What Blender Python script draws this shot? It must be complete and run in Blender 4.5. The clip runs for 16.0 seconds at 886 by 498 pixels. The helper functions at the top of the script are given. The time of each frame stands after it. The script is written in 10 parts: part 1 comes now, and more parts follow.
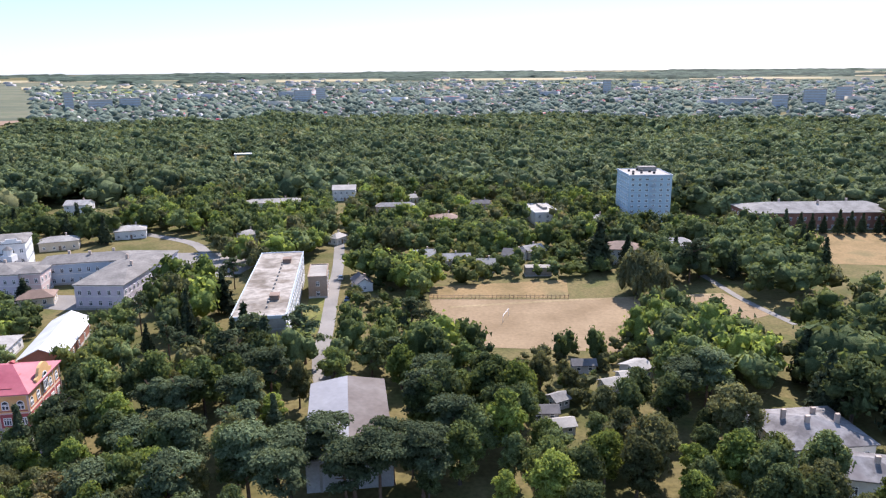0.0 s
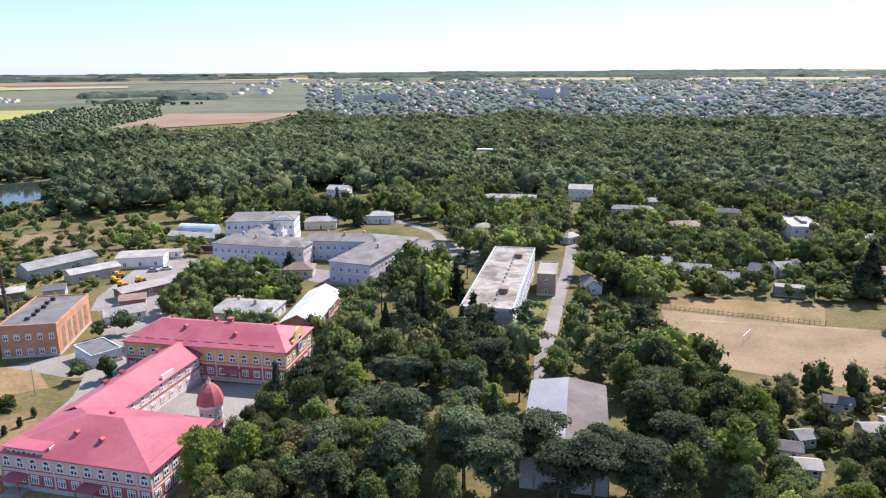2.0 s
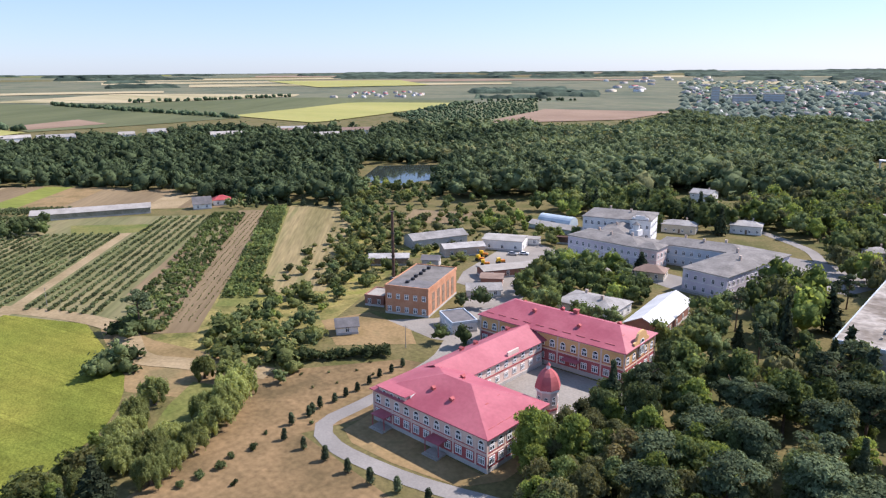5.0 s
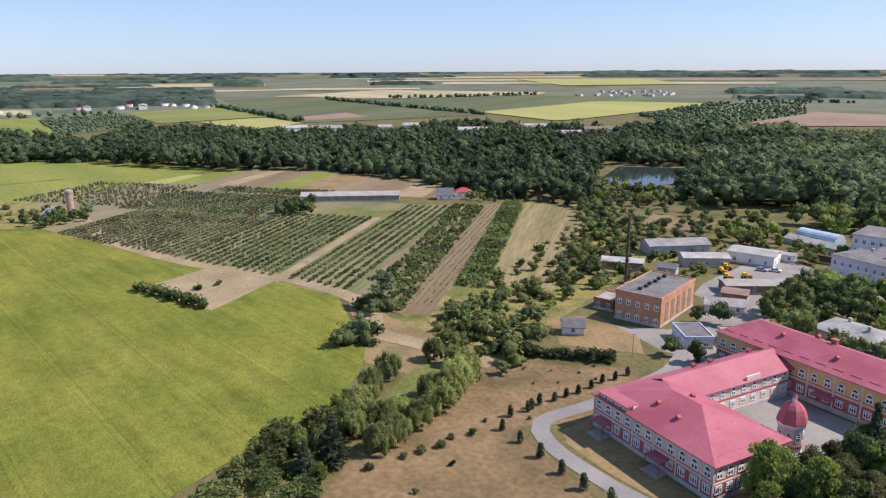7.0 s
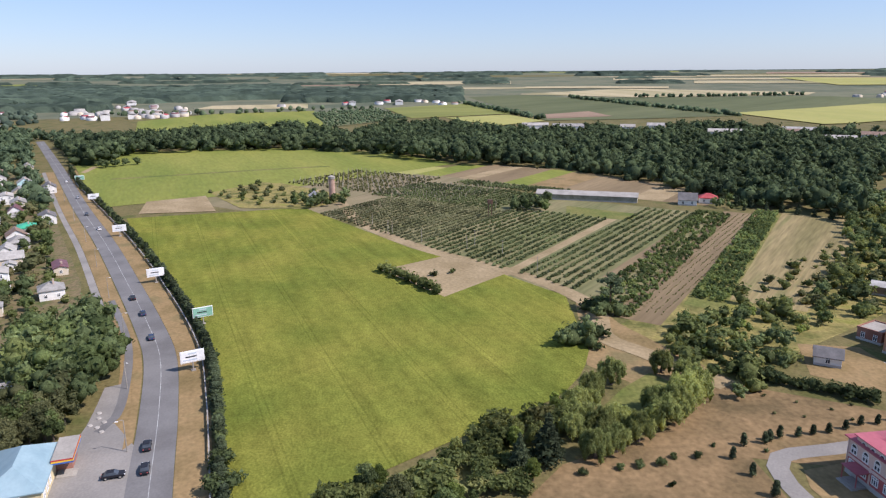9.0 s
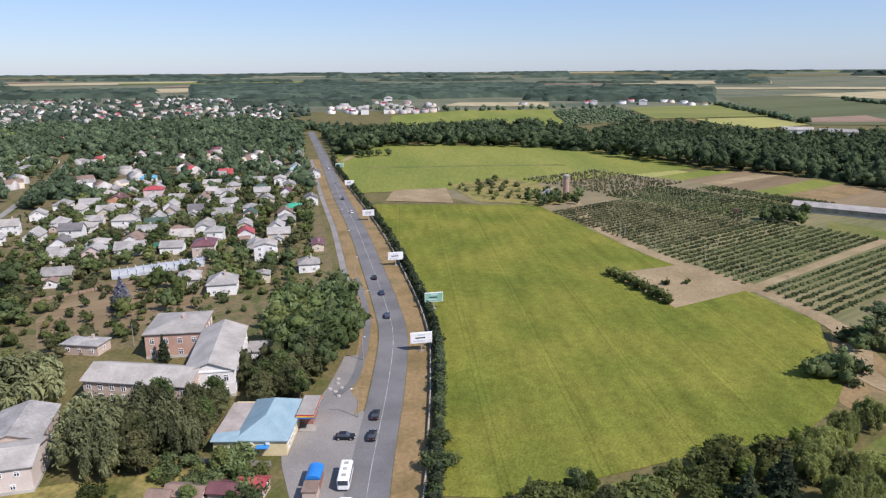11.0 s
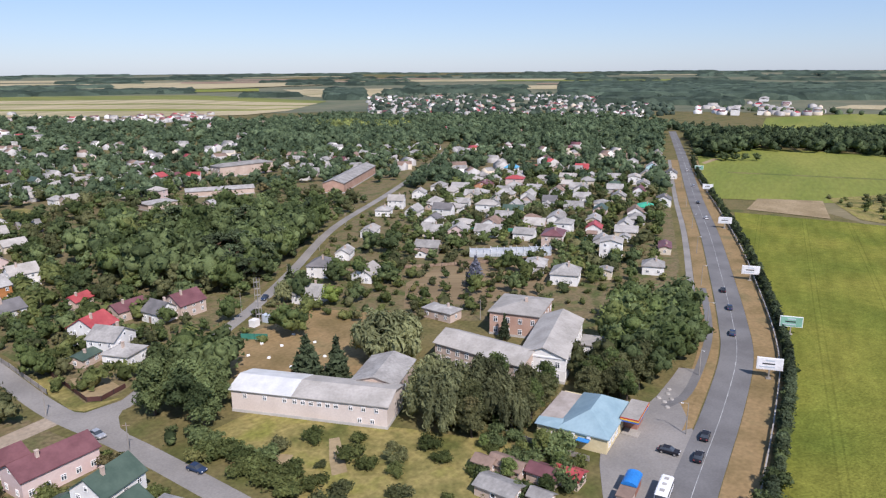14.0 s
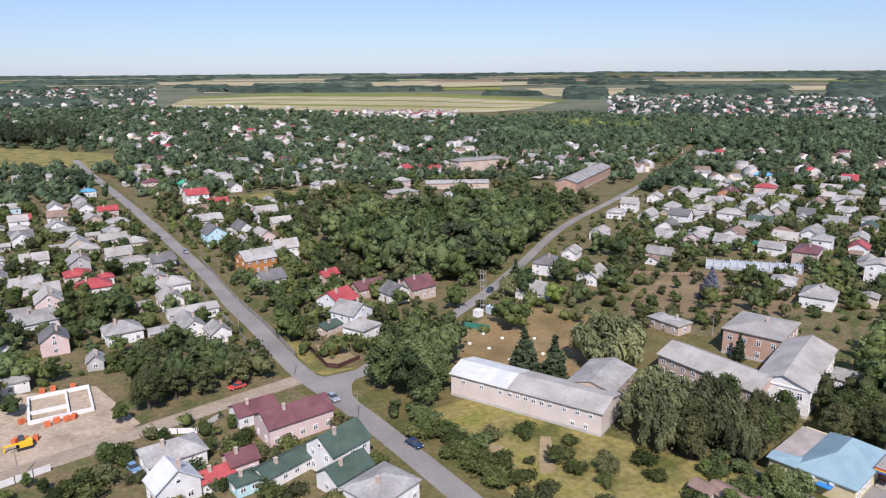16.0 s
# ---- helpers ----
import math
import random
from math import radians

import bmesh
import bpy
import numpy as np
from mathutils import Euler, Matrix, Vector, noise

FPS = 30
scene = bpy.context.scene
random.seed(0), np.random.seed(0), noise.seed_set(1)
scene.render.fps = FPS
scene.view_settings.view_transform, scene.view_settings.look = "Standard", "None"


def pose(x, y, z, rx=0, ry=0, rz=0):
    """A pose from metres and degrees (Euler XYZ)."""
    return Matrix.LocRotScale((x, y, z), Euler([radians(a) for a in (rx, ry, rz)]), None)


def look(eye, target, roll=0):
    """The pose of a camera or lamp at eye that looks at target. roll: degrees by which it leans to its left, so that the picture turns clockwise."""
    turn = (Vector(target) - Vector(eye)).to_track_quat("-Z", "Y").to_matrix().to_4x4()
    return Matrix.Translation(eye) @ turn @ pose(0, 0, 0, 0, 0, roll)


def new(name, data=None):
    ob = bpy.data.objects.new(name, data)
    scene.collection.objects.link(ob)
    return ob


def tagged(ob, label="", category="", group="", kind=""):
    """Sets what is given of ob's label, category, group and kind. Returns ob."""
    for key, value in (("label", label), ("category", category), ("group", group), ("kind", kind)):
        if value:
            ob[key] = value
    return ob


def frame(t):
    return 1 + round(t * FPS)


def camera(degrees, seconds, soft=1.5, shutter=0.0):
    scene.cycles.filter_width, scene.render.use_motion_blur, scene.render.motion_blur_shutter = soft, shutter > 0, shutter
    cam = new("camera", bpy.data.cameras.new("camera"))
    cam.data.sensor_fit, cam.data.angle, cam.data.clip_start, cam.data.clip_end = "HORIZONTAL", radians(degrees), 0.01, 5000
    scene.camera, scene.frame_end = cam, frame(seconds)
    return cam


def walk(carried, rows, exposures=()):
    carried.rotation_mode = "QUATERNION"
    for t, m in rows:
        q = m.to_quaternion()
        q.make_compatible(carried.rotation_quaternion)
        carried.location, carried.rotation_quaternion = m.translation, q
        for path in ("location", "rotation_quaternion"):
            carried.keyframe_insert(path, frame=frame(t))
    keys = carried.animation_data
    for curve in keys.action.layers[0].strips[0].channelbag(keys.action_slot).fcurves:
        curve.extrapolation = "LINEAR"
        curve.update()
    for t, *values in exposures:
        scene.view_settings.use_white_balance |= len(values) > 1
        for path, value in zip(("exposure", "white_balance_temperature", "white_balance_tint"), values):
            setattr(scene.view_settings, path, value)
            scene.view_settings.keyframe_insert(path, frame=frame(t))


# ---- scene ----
cam = camera(64.8, 16.0, soft=1.25)
PATH = [
    (0.0, (0.00, 0.00, 78.00), (-0.00, 193.70, 28.21), -0.46),
    (0.5, (-0.09, 0.20, 77.97), (-16.37, 193.22, 28.20), -0.43),
    (1.0, (-0.20, 0.38, 77.95), (-32.59, 191.35, 28.16), -0.42),
    (1.5, (-0.31, 0.54, 77.92), (-48.79, 188.08, 28.14), -0.42),
    (2.0, (-0.42, 0.69, 77.89), (-64.63, 183.46, 28.16), -0.44),
    (2.5, (-0.55, 0.82, 77.87), (-80.00, 177.51, 28.17), -0.45),
    (3.0, (-0.68, 0.94, 77.84), (-94.80, 170.27, 28.15), -0.47),
    (3.5, (-0.81, 1.05, 77.81), (-108.95, 161.80, 28.15), -0.48),
    (4.0, (-0.96, 1.14, 77.78), (-122.38, 152.11, 28.17), -0.47),
    (4.5, (-1.10, 1.21, 77.75), (-134.91, 141.34, 28.14), -0.44),
    (5.0, (-1.25, 1.27, 77.71), (-146.46, 129.55, 28.09), -0.41),
    (5.5, (-1.41, 1.32, 77.68), (-156.98, 116.81, 28.06), -0.39),
    (6.0, (-1.57, 1.36, 77.64), (-166.37, 103.22, 28.01), -0.36),
    (6.5, (-1.73, 1.38, 77.60), (-174.58, 88.89, 27.95), -0.34),
    (7.0, (-1.89, 1.40, 77.56), (-181.51, 73.99, 27.91), -0.34),
    (7.5, (-2.06, 1.40, 77.52), (-187.18, 58.52, 27.85), -0.36),
    (8.0, (-2.22, 1.39, 77.47), (-191.51, 42.65, 27.79), -0.39),
    (8.5, (-2.39, 1.37, 77.42), (-194.48, 26.52, 27.74), -0.43),
    (9.0, (-2.55, 1.33, 77.37), (-196.08, 10.27, 27.68), -0.45),
    (9.5, (-2.72, 1.29, 77.32), (-196.31, -6.14, 27.64), -0.43),
    (10.0, (-2.89, 1.24, 77.26), (-195.18, -22.39, 27.61), -0.43),
    (10.5, (-3.05, 1.18, 77.20), (-192.72, -38.36, 27.58), -0.43),
    (11.0, (-3.21, 1.12, 77.13), (-188.94, -54.08, 27.55), -0.42),
    (11.5, (-3.37, 1.04, 77.06), (-183.86, -69.44, 27.50), -0.41),
    (12.0, (-3.53, 0.96, 76.99), (-177.57, -84.22, 27.46), -0.41),
    (12.5, (-3.68, 0.86, 76.91), (-170.05, -98.48, 27.40), -0.40),
    (13.0, (-3.83, 0.76, 76.82), (-161.38, -112.04, 27.32), -0.39),
    (13.5, (-3.97, 0.66, 76.74), (-151.56, -124.90, 27.23), -0.38),
    (14.0, (-4.11, 0.55, 76.64), (-140.71, -136.90, 27.16), -0.39),
    (14.5, (-4.24, 0.43, 76.55), (-128.88, -147.96, 27.10), -0.40),
    (15.0, (-4.37, 0.31, 76.44), (-116.27, -157.93, 27.05), -0.41),
    (15.5, (-4.49, 0.18, 76.33), (-102.84, -166.84, 27.00), -0.42),
    (16.0, (-4.60, 0.04, 76.22), (-88.78, -174.56, 26.95), -0.40),
]
walk(cam, [(t, look(eye, target, roll)) for t, eye, target, roll in PATH],
     [(0.0, 0.77, 6350, 20), (4.0, 0.66, 6380, 20), (6.4, 0.34, 6400, 20), (8.0, 0.29, 6400, 20), (12.0, 0.09, 6350, 18), (16.0, 0.09, 6300, 19)])

# ---- light: clear early-afternoon sky, high sun ahead of the first view ----
SUN_AZ, SUN_EL = radians(21), radians(47)
world = bpy.data.worlds.new("sky")
scene.world = world
world.use_nodes = True
wn = world.node_tree.nodes
sky = wn.new("ShaderNodeTexSky")
sky.sky_type, sky.sun_disc = "NISHITA", False
sky.sun_elevation, sky.sun_rotation = SUN_EL, SUN_AZ
sky.altitude, sky.air_density, sky.dust_density, sky.ozone_density = 200, 1.0, 0.3, 1.6
wn["Background"].inputs["Strength"].default_value = 0.095
cool = wn.new("ShaderNodeVectorMath")  # the clear, slightly bluer air of the day
cool.operation, cool.inputs[1].default_value, cool.inputs[2].default_value = "MULTIPLY_ADD", (0.6, 0.655, 0.775), (1.3, 2.05, 3.1)
world.node_tree.links.new(sky.outputs["Color"], cool.inputs[0])
world.node_tree.links.new(cool.outputs["Vector"], wn["Background"].inputs["Color"])
sun = new("sun", bpy.data.lights.new("sun", "SUN"))
sun.data.energy, sun.data.angle, sun.data.color = 5.0, radians(0.55), (1.0, 0.95, 0.87)
sun.matrix_world = look(
    (math.sin(SUN_AZ) * math.cos(SUN_EL) * 100, math.cos(SUN_AZ) * math.cos(SUN_EL) * 100, math.sin(SUN_EL) * 100), (0, 0, 0))

# ---- materials ----
def nodes_of(name):
    m = bpy.data.materials.new(name)
    m.use_nodes = True
    return m, m.node_tree.nodes, m.node_tree.links, m.node_tree.nodes["Principled BSDF"]


def noise_tex(n, l, scale, detail=4.0, pos=None, kind="ShaderNodeTexNoise"):
    tex = n.new(kind)
    tex.inputs["Scale"].default_value = scale
    if kind == "ShaderNodeTexNoise":
        tex.inputs["Detail"].default_value = detail
    l.new(pos, tex.inputs["Vector"])
    return tex


def ramp(n, l, src, stops):
    r = n.new("ShaderNodeValToRGB")
    while len(r.color_ramp.elements) < len(stops):
        r.color_ramp.elements.new(0.5)
    for e, (p, c) in zip(r.color_ramp.elements, stops):
        e.position, e.color = p, (*c, 1)
    l.new(src, r.inputs["Fac"])
    return r.outputs["Color"]


def scaled(n, l, colour, fac, low, high):
    """colour times a grey that goes from low to high with fac."""
    mp = n.new("ShaderNodeMapRange")
    mp.inputs["From Min"].default_value, mp.inputs["From Max"].default_value = 0.25, 0.75
    mp.inputs["To Min"].default_value, mp.inputs["To Max"].default_value = low, high
    l.new(fac, mp.inputs["Value"])
    v = n.new("ShaderNodeVectorMath")
    v.operation = "SCALE"
    l.new(colour, v.inputs[0])
    l.new(mp.outputs["Result"], v.inputs["Scale"])
    return v.outputs["Vector"]


def surface(name, a, b, big=0.05, small=1.5, rough=0.9, bump=0.0, grain=0.25, rand=0.0, metal=0.0, spec=0.14, stretch=None, third=None):
    """A worn surface: colours a to b over patches of 1/big metres, a finer grain of 1/small metres, and relief."""
    m, n, l, p = nodes_of(name)
    geo = n.new("ShaderNodeNewGeometry").outputs["Position"]
    if stretch:
        mapping = n.new("ShaderNodeMapping")
        mapping.vector_type = "TEXTURE"
        mapping.inputs["Rotation"].default_value = (0, 0, radians(stretch[0]))
        mapping.inputs["Scale"].default_value = (stretch[1], 1, 1)
        l.new(geo, mapping.inputs["Vector"])
        geo = mapping.outputs["Vector"]
    t1 = noise_tex(n, l, big, 6, geo)
    t2 = noise_tex(n, l, small, 5, geo)
    stops = [(0.36, a), (0.64, b)] if third is None else [(0.34, a), (0.54, b), (0.68, third)]
    col = ramp(n, l, t1.outputs["Fac"], stops)
    col = scaled(n, l, col, t2.outputs["Fac"], 1 - grain, 1 + grain)
    if rand:
        info = n.new("ShaderNodeObjectInfo").outputs["Random"]
        mp = n.new("ShaderNodeMapRange")
        mp.inputs["To Min"].default_value, mp.inputs["To Max"].default_value = 1 - rand, 1 + rand
        l.new(info, mp.inputs["Value"])
        v = n.new("ShaderNodeVectorMath")
        v.operation = "SCALE"
        l.new(col, v.inputs[0])
        l.new(mp.outputs["Result"], v.inputs["Scale"])
        col = v.outputs["Vector"]
    l.new(col, p.inputs["Base Color"])
    p.inputs["Roughness"].default_value, p.inputs["Metallic"].default_value = rough, metal
    p.inputs["Specular IOR Level"].default_value = spec
    if bump:
        bp = n.new("ShaderNodeBump")
        bp.inputs["Strength"].default_value, bp.inputs["Distance"].default_value = 1.0, bump
        l.new(t2.outputs["Fac"], bp.inputs["Height"])
        l.new(bp.outputs["Normal"], p.inputs["Normal"])
    return m


def foliage(name, dark, light, autumn=None, patch=0.1, through_light=0.36, vary=0.2):
    """Leaves: colours vary from tree to tree, from clump to clump, and let some sun through."""
    m, n, l, p = nodes_of(name)
    geo = n.new("ShaderNodeNewGeometry")
    pos = geo.outputs["Position"]
    cells = noise_tex(n, l, patch, pos=pos, kind="ShaderNodeTexVoronoi")
    sep = n.new("ShaderNodeSeparateColor")
    l.new(cells.outputs["Color"], sep.inputs["Color"])
    stops = [(0.0, tuple(0.8 * v for v in dark)), (0.5, tuple((a + b) / 2 for a, b in zip(dark, light))), (0.9, tuple(1.12 * v for v in light))]
    if autumn:
        stops.append((1.0, autumn))
    col = ramp(n, l, sep.outputs["Red"], stops)
    col = scaled(n, l, col, geo.outputs["Random Per Island"], 0.87, 1.14)
    stand = noise_tex(n, l, 0.022, 3, pos)
    col = scaled(n, l, col, stand.outputs["Fac"], 0.72, 1.28)
    fine = noise_tex(n, l, 1.3, 3, pos)
    col = scaled(n, l, col, fine.outputs["Fac"], 0.75, 1.25)
    # shade in the gaps between leaf clusters put into the colour, with the relief
    leafy = noise_tex(n, l, 3.6, 4, pos)
    col = scaled(n, l, col, leafy.outputs["Fac"], 0.62, 1.38)
    info = n.new("ShaderNodeObjectInfo").outputs["Random"]
    col = scaled(n, l, col, info, 1 - vary, 1 + vary)
    l.new(col, p.inputs["Base Color"])
    p.inputs["Roughness"].default_value, p.inputs["Specular IOR Level"].default_value = 0.85, 0.05
    bp = n.new("ShaderNodeBump")
    bp.inputs["Strength"].default_value, bp.inputs["Distance"].default_value = 0.8, 0.2
    l.new(leafy.outputs["Fac"], bp.inputs["Height"])
    l.new(bp.outputs["Normal"], p.inputs["Normal"])
    tr = n.new("ShaderNodeBsdfTranslucent")
    warm = n.new("ShaderNodeVectorMath")
    warm.operation, warm.inputs[1].default_value = "MULTIPLY", (1.25, 1.12, 0.75)
    l.new(col, warm.inputs[0])
    l.new(warm.outputs["Vector"], tr.inputs["Color"])
    mix = n.new("ShaderNodeMixShader")
    mix.inputs["Fac"].default_value = through_light
    l.new(p.outputs["BSDF"], mix.inputs[1])
    l.new(tr.outputs["BSDF"], mix.inputs[2])
    l.new(mix.outputs["Shader"], n["Material Output"].inputs["Surface"])
    return m


def plain(name, c, rough=0.5, metal=0.0, var=0.12, small=3.0):
    return surface(name, tuple(v * (1 - var) for v in c), tuple(v * (1 + var) for v in c), 0.3, small, rough, 0.0, var, 0.0, metal)


def crop_rows(name, a, b, c, turn):
    """A ripening crop: broad colour drifts, mottling, sown rows and wheel tracks along one way."""
    m, n, l, p = nodes_of(name)
    pos = n.new("ShaderNodeNewGeometry").outputs["Position"]
    mapping = n.new("ShaderNodeMapping")
    mapping.vector_type = "TEXTURE"
    mapping.inputs["Rotation"].default_value = (0, 0, radians(turn))
    l.new(pos, mapping.inputs["Vector"])
    along = mapping.outputs["Vector"]
    long_map = n.new("ShaderNodeMapping")
    long_map.vector_type = "TEXTURE"
    long_map.inputs["Scale"].default_value = (7, 1, 1)
    l.new(along, long_map.inputs["Vector"])
    drift = noise_tex(n, l, 0.03, 6, along)
    streak = noise_tex(n, l, 0.22, 4, long_map.outputs["Vector"])
    mottle = noise_tex(n, l, 0.35, 5, pos)
    fine = noise_tex(n, l, 1.6, 3, pos)
    col = ramp(n, l, drift.outputs["Fac"], [(0.3, a), (0.5, c), (0.72, b)])
    col = scaled(n, l, col, streak.outputs["Fac"], 0.8, 1.2)
    col = scaled(n, l, col, mottle.outputs["Fac"], 0.82, 1.18)
    col = scaled(n, l, col, fine.outputs["Fac"], 0.75, 1.25)
    wave = n.new("ShaderNodeTexWave")
    wave.bands_direction = "Y"
    wave.inputs["Scale"].default_value, wave.inputs["Distortion"].default_value, wave.inputs["Detail"].default_value, wave.inputs["Detail Scale"].default_value = 0.0152, 0.12, 2, 0.3
    l.new(along, wave.inputs["Vector"])
    track = n.new("ShaderNodeValToRGB")  # paired wheel tracks
    marks = ((0.0, 1.06), (0.008, 1.06), (0.012, 0.86), (0.024, 0.86), (0.034, 1.05), (0.06, 1.0))
    while len(track.color_ramp.elements) < len(marks):
        track.color_ramp.elements.new(0.5)
    for e, (q, g) in zip(track.color_ramp.elements, marks):
        e.position, e.color = q, (g, g, g, 1)
    l.new(wave.outputs["Fac"], track.inputs["Fac"])
    v = n.new("ShaderNodeVectorMath")
    v.operation = "MULTIPLY"
    l.new(col, v.inputs[0])
    l.new(track.outputs["Color"], v.inputs[1])
    l.new(v.outputs["Vector"], p.inputs["Base Color"])
    p.inputs["Roughness"].default_value, p.inputs["Specular IOR Level"].default_value = 0.95, 0.03
    bp = n.new("ShaderNodeBump")
    bp.inputs["Distance"].default_value = 0.25
    l.new(fine.outputs["Fac"], bp.inputs["Height"])
    l.new(bp.outputs["Normal"], p.inputs["Normal"])
    return m


M_GRASS = surface("rough_grass", (0.085, 0.086, 0.028), (0.15, 0.123, 0.053), 0.05, 0.9, 0.95, 0.08, 0.3, third=(0.089, 0.096, 0.030))
M_GREEN = surface("green_grass", (0.10, 0.125, 0.03), (0.19, 0.17, 0.06), 0.05, 0.8, 0.95, 0.06, 0.3)
M_DRY = surface("dry_grass", (0.172, 0.125, 0.056), (0.265, 0.182, 0.09), 0.06, 0.9, 0.95, 0.05, 0.22, third=(0.178, 0.141, 0.067))
M_LAWN = surface("worn_brown_lawn", (0.118, 0.085, 0.042), (0.225, 0.150, 0.076), 0.05, 0.7, 0.95, 0.06, 0.3, third=(0.150, 0.108, 0.052))
M_DIRT = surface("bare_dirt", (0.235, 0.178, 0.098), (0.325, 0.250, 0.148), 0.06, 0.8, 0.95, 0.05, 0.2)
M_WEEDY = surface("weedy_grass", (0.10, 0.105, 0.03), (0.25, 0.205, 0.075), 0.09, 0.8, 0.95, 0.08, 0.35, third=(0.19, 0.185, 0.045))
M_SPORT = surface("reddish_dirt", (0.215, 0.153, 0.09), (0.285, 0.208, 0.128), 0.06, 0.8, 0.95, 0.03, 0.15)
M_LANE = surface("dusty_ground", (0.27, 0.215, 0.155), (0.36, 0.295, 0.225), 0.12, 1.0, 0.95, 0.03, 0.2)
M_SAND = surface("building_sand", (0.30, 0.235, 0.165), (0.43, 0.345, 0.255), 0.15, 1.0, 0.95, 0.04, 0.22, third=(0.34, 0.26, 0.185))
M_GARDEN = surface("garden_soil", (0.080, 0.094, 0.032), (0.170, 0.130, 0.072), 0.12, 0.9, 0.95, 0.08, 0.35, third=(0.112, 0.115, 0.042))
M_PLOUGH = surface("ploughed_soil", (0.16, 0.118, 0.068), (0.235, 0.174, 0.10), 0.03, 0.7, 0.95, 0.05, 0.2, stretch=(143, 14))
M_FIELD = crop_rows("green_crop", (0.114, 0.138, 0.025), (0.203, 0.194, 0.040), (0.154, 0.165, 0.031), 200)
M_FIELD2 = surface("young_crop", (0.145, 0.175, 0.034), (0.215, 0.22, 0.05), 0.02, 0.4, 0.9, 0.1, 0.18, stretch=(200, 5))
M_YELLOW = surface("yellow_crop", (0.27, 0.27, 0.085), (0.335, 0.31, 0.105), 0.01, 0.3, 0.9, 0.0, 0.12, stretch=(200, 6))
M_STRAW = surface("stubble", (0.25, 0.225, 0.115), (0.40, 0.335, 0.205), 0.014, 0.3, 0.95, 0.0, 0.15, stretch=(200, 9), third=(0.36, 0.30, 0.18))
M_BROWNFIELD = surface("brown_stubble", (0.22, 0.15, 0.105), (0.275, 0.193, 0.135), 0.01, 0.3, 0.95, 0.0, 0.12)
M_FARORCHARD = surface("far_orchard_green", (0.10, 0.115, 0.055), (0.16, 0.165, 0.085), 0.02, 0.12, 0.95, 0, 0.3, stretch=(130, 6))
M_FARLAND = surface("far_meadows", (0.085, 0.102, 0.066), (0.15, 0.15, 0.095), 0.005, 0.05, 0.95, 0, 0.15, third=(0.105, 0.122, 0.074))
M_ASPHALT = surface("asphalt", (0.135, 0.13, 0.128), (0.185, 0.18, 0.177), 0.08, 2.0, 0.85, 0.01, 0.1)
M_ROAD = surface("worn_street_asphalt", (0.205, 0.192, 0.178), (0.268, 0.250, 0.230), 0.08, 2.0, 0.9, 0.01, 0.12)
M_LINE = surface("worn_line_paint", (0.24, 0.24, 0.24), (0.46, 0.46, 0.45), 0.25, 1.5, 0.8, 0, 0.2)
M_GRAVEL = surface("gravel_yard", (0.22, 0.20, 0.175), (0.285, 0.262, 0.232), 0.08, 1.5, 0.95, 0.02, 0.15)
M_WATER = plain("pond_water", (0.035, 0.045, 0.04), 0.06, 0, 0.1, 0.05)
M_LEAF = foliage("leaves", (0.090, 0.125, 0.052), (0.169, 0.218, 0.080), (0.214, 0.240, 0.087), 0.1, 0.45)
M_LEAF_DARK = foliage("dark_leaves", (0.069, 0.095, 0.043), (0.131, 0.165, 0.070), None, 0.1, 0.34)
M_LEAF_OLIVE = foliage("olive_leaves", (0.103, 0.120, 0.056), (0.183, 0.186, 0.089), (0.209, 0.179, 0.089), 0.1, 0.42)
M_LEAF_BRIGHT = foliage("bright_leaves", (0.118, 0.165, 0.050), (0.207, 0.260, 0.072), None, 0.1, 0.5)
M_SCRUB = foliage("scrub_leaves", (0.088, 0.113, 0.042), (0.158, 0.180, 0.066), (0.195, 0.182, 0.075), 0.2, 0.45)
M_NEEDLE = foliage("pine_needles", (0.058, 0.078, 0.043), (0.103, 0.132, 0.070), None, 0.1, 0.32)
M_SPRUCE = foliage("spruce_needles", (0.044, 0.059, 0.036), (0.078, 0.100, 0.053), None, 0.1, 0.22)
M_BLUESPRUCE = foliage("blue_spruce_needles", (0.129, 0.153, 0.194), (0.212, 0.220, 0.281), None)
M_WILLOW = foliage("willow_leaves", (0.172, 0.208, 0.080), (0.285, 0.318, 0.118), None, 0.1, 0.52)
M_WEEP = foliage("grey_green_leaves", (0.130, 0.144, 0.076), (0.210, 0.222, 0.112), None, 0.1, 0.36)
M_FOREST = foliage("forest_leaves", (0.086, 0.118, 0.062), (0.164, 0.204, 0.099), (0.215, 0.212, 0.100), 0.1, 0.3, 0.0)
# the blue share of these leaves is distance haze put into the colour
M_FARWOOD = foliage("far_wood_leaves", (0.045, 0.066, 0.050), (0.072, 0.098, 0.070), None, 0.02, 0.12, 0.0)
# leaves of the far town paled: the haze is put into their colour
M_TOWNWOOD = foliage("hazed_town_leaves", (0.123, 0.156, 0.123), (0.170, 0.210, 0.164), None, 0.03, 0.2, 0.0)
M_VILLAGEWOOD = foliage("village_tree_leaves", (0.067, 0.101, 0.059), (0.129, 0.174, 0.095), None, 0.09, 0.3, 0.0)
M_BARK = surface("bark", (0.07, 0.055, 0.045), (0.14, 0.11, 0.09), 0.8, 6, 0.95, 0.02)
M_PINEBARK = surface("pine_bark", (0.11, 0.07, 0.05), (0.20, 0.13, 0.09), 0.8, 6, 0.95, 0.02)
M_GLASS = plain("window_glass", (0.05, 0.06, 0.075), 0.08, 0, 0.3, 0.2)
M_WHITE = surface("white_plaster", (0.64, 0.625, 0.60), (0.76, 0.745, 0.72), 0.3, 2, 0.85, 0.0, 0.06, 0.04)
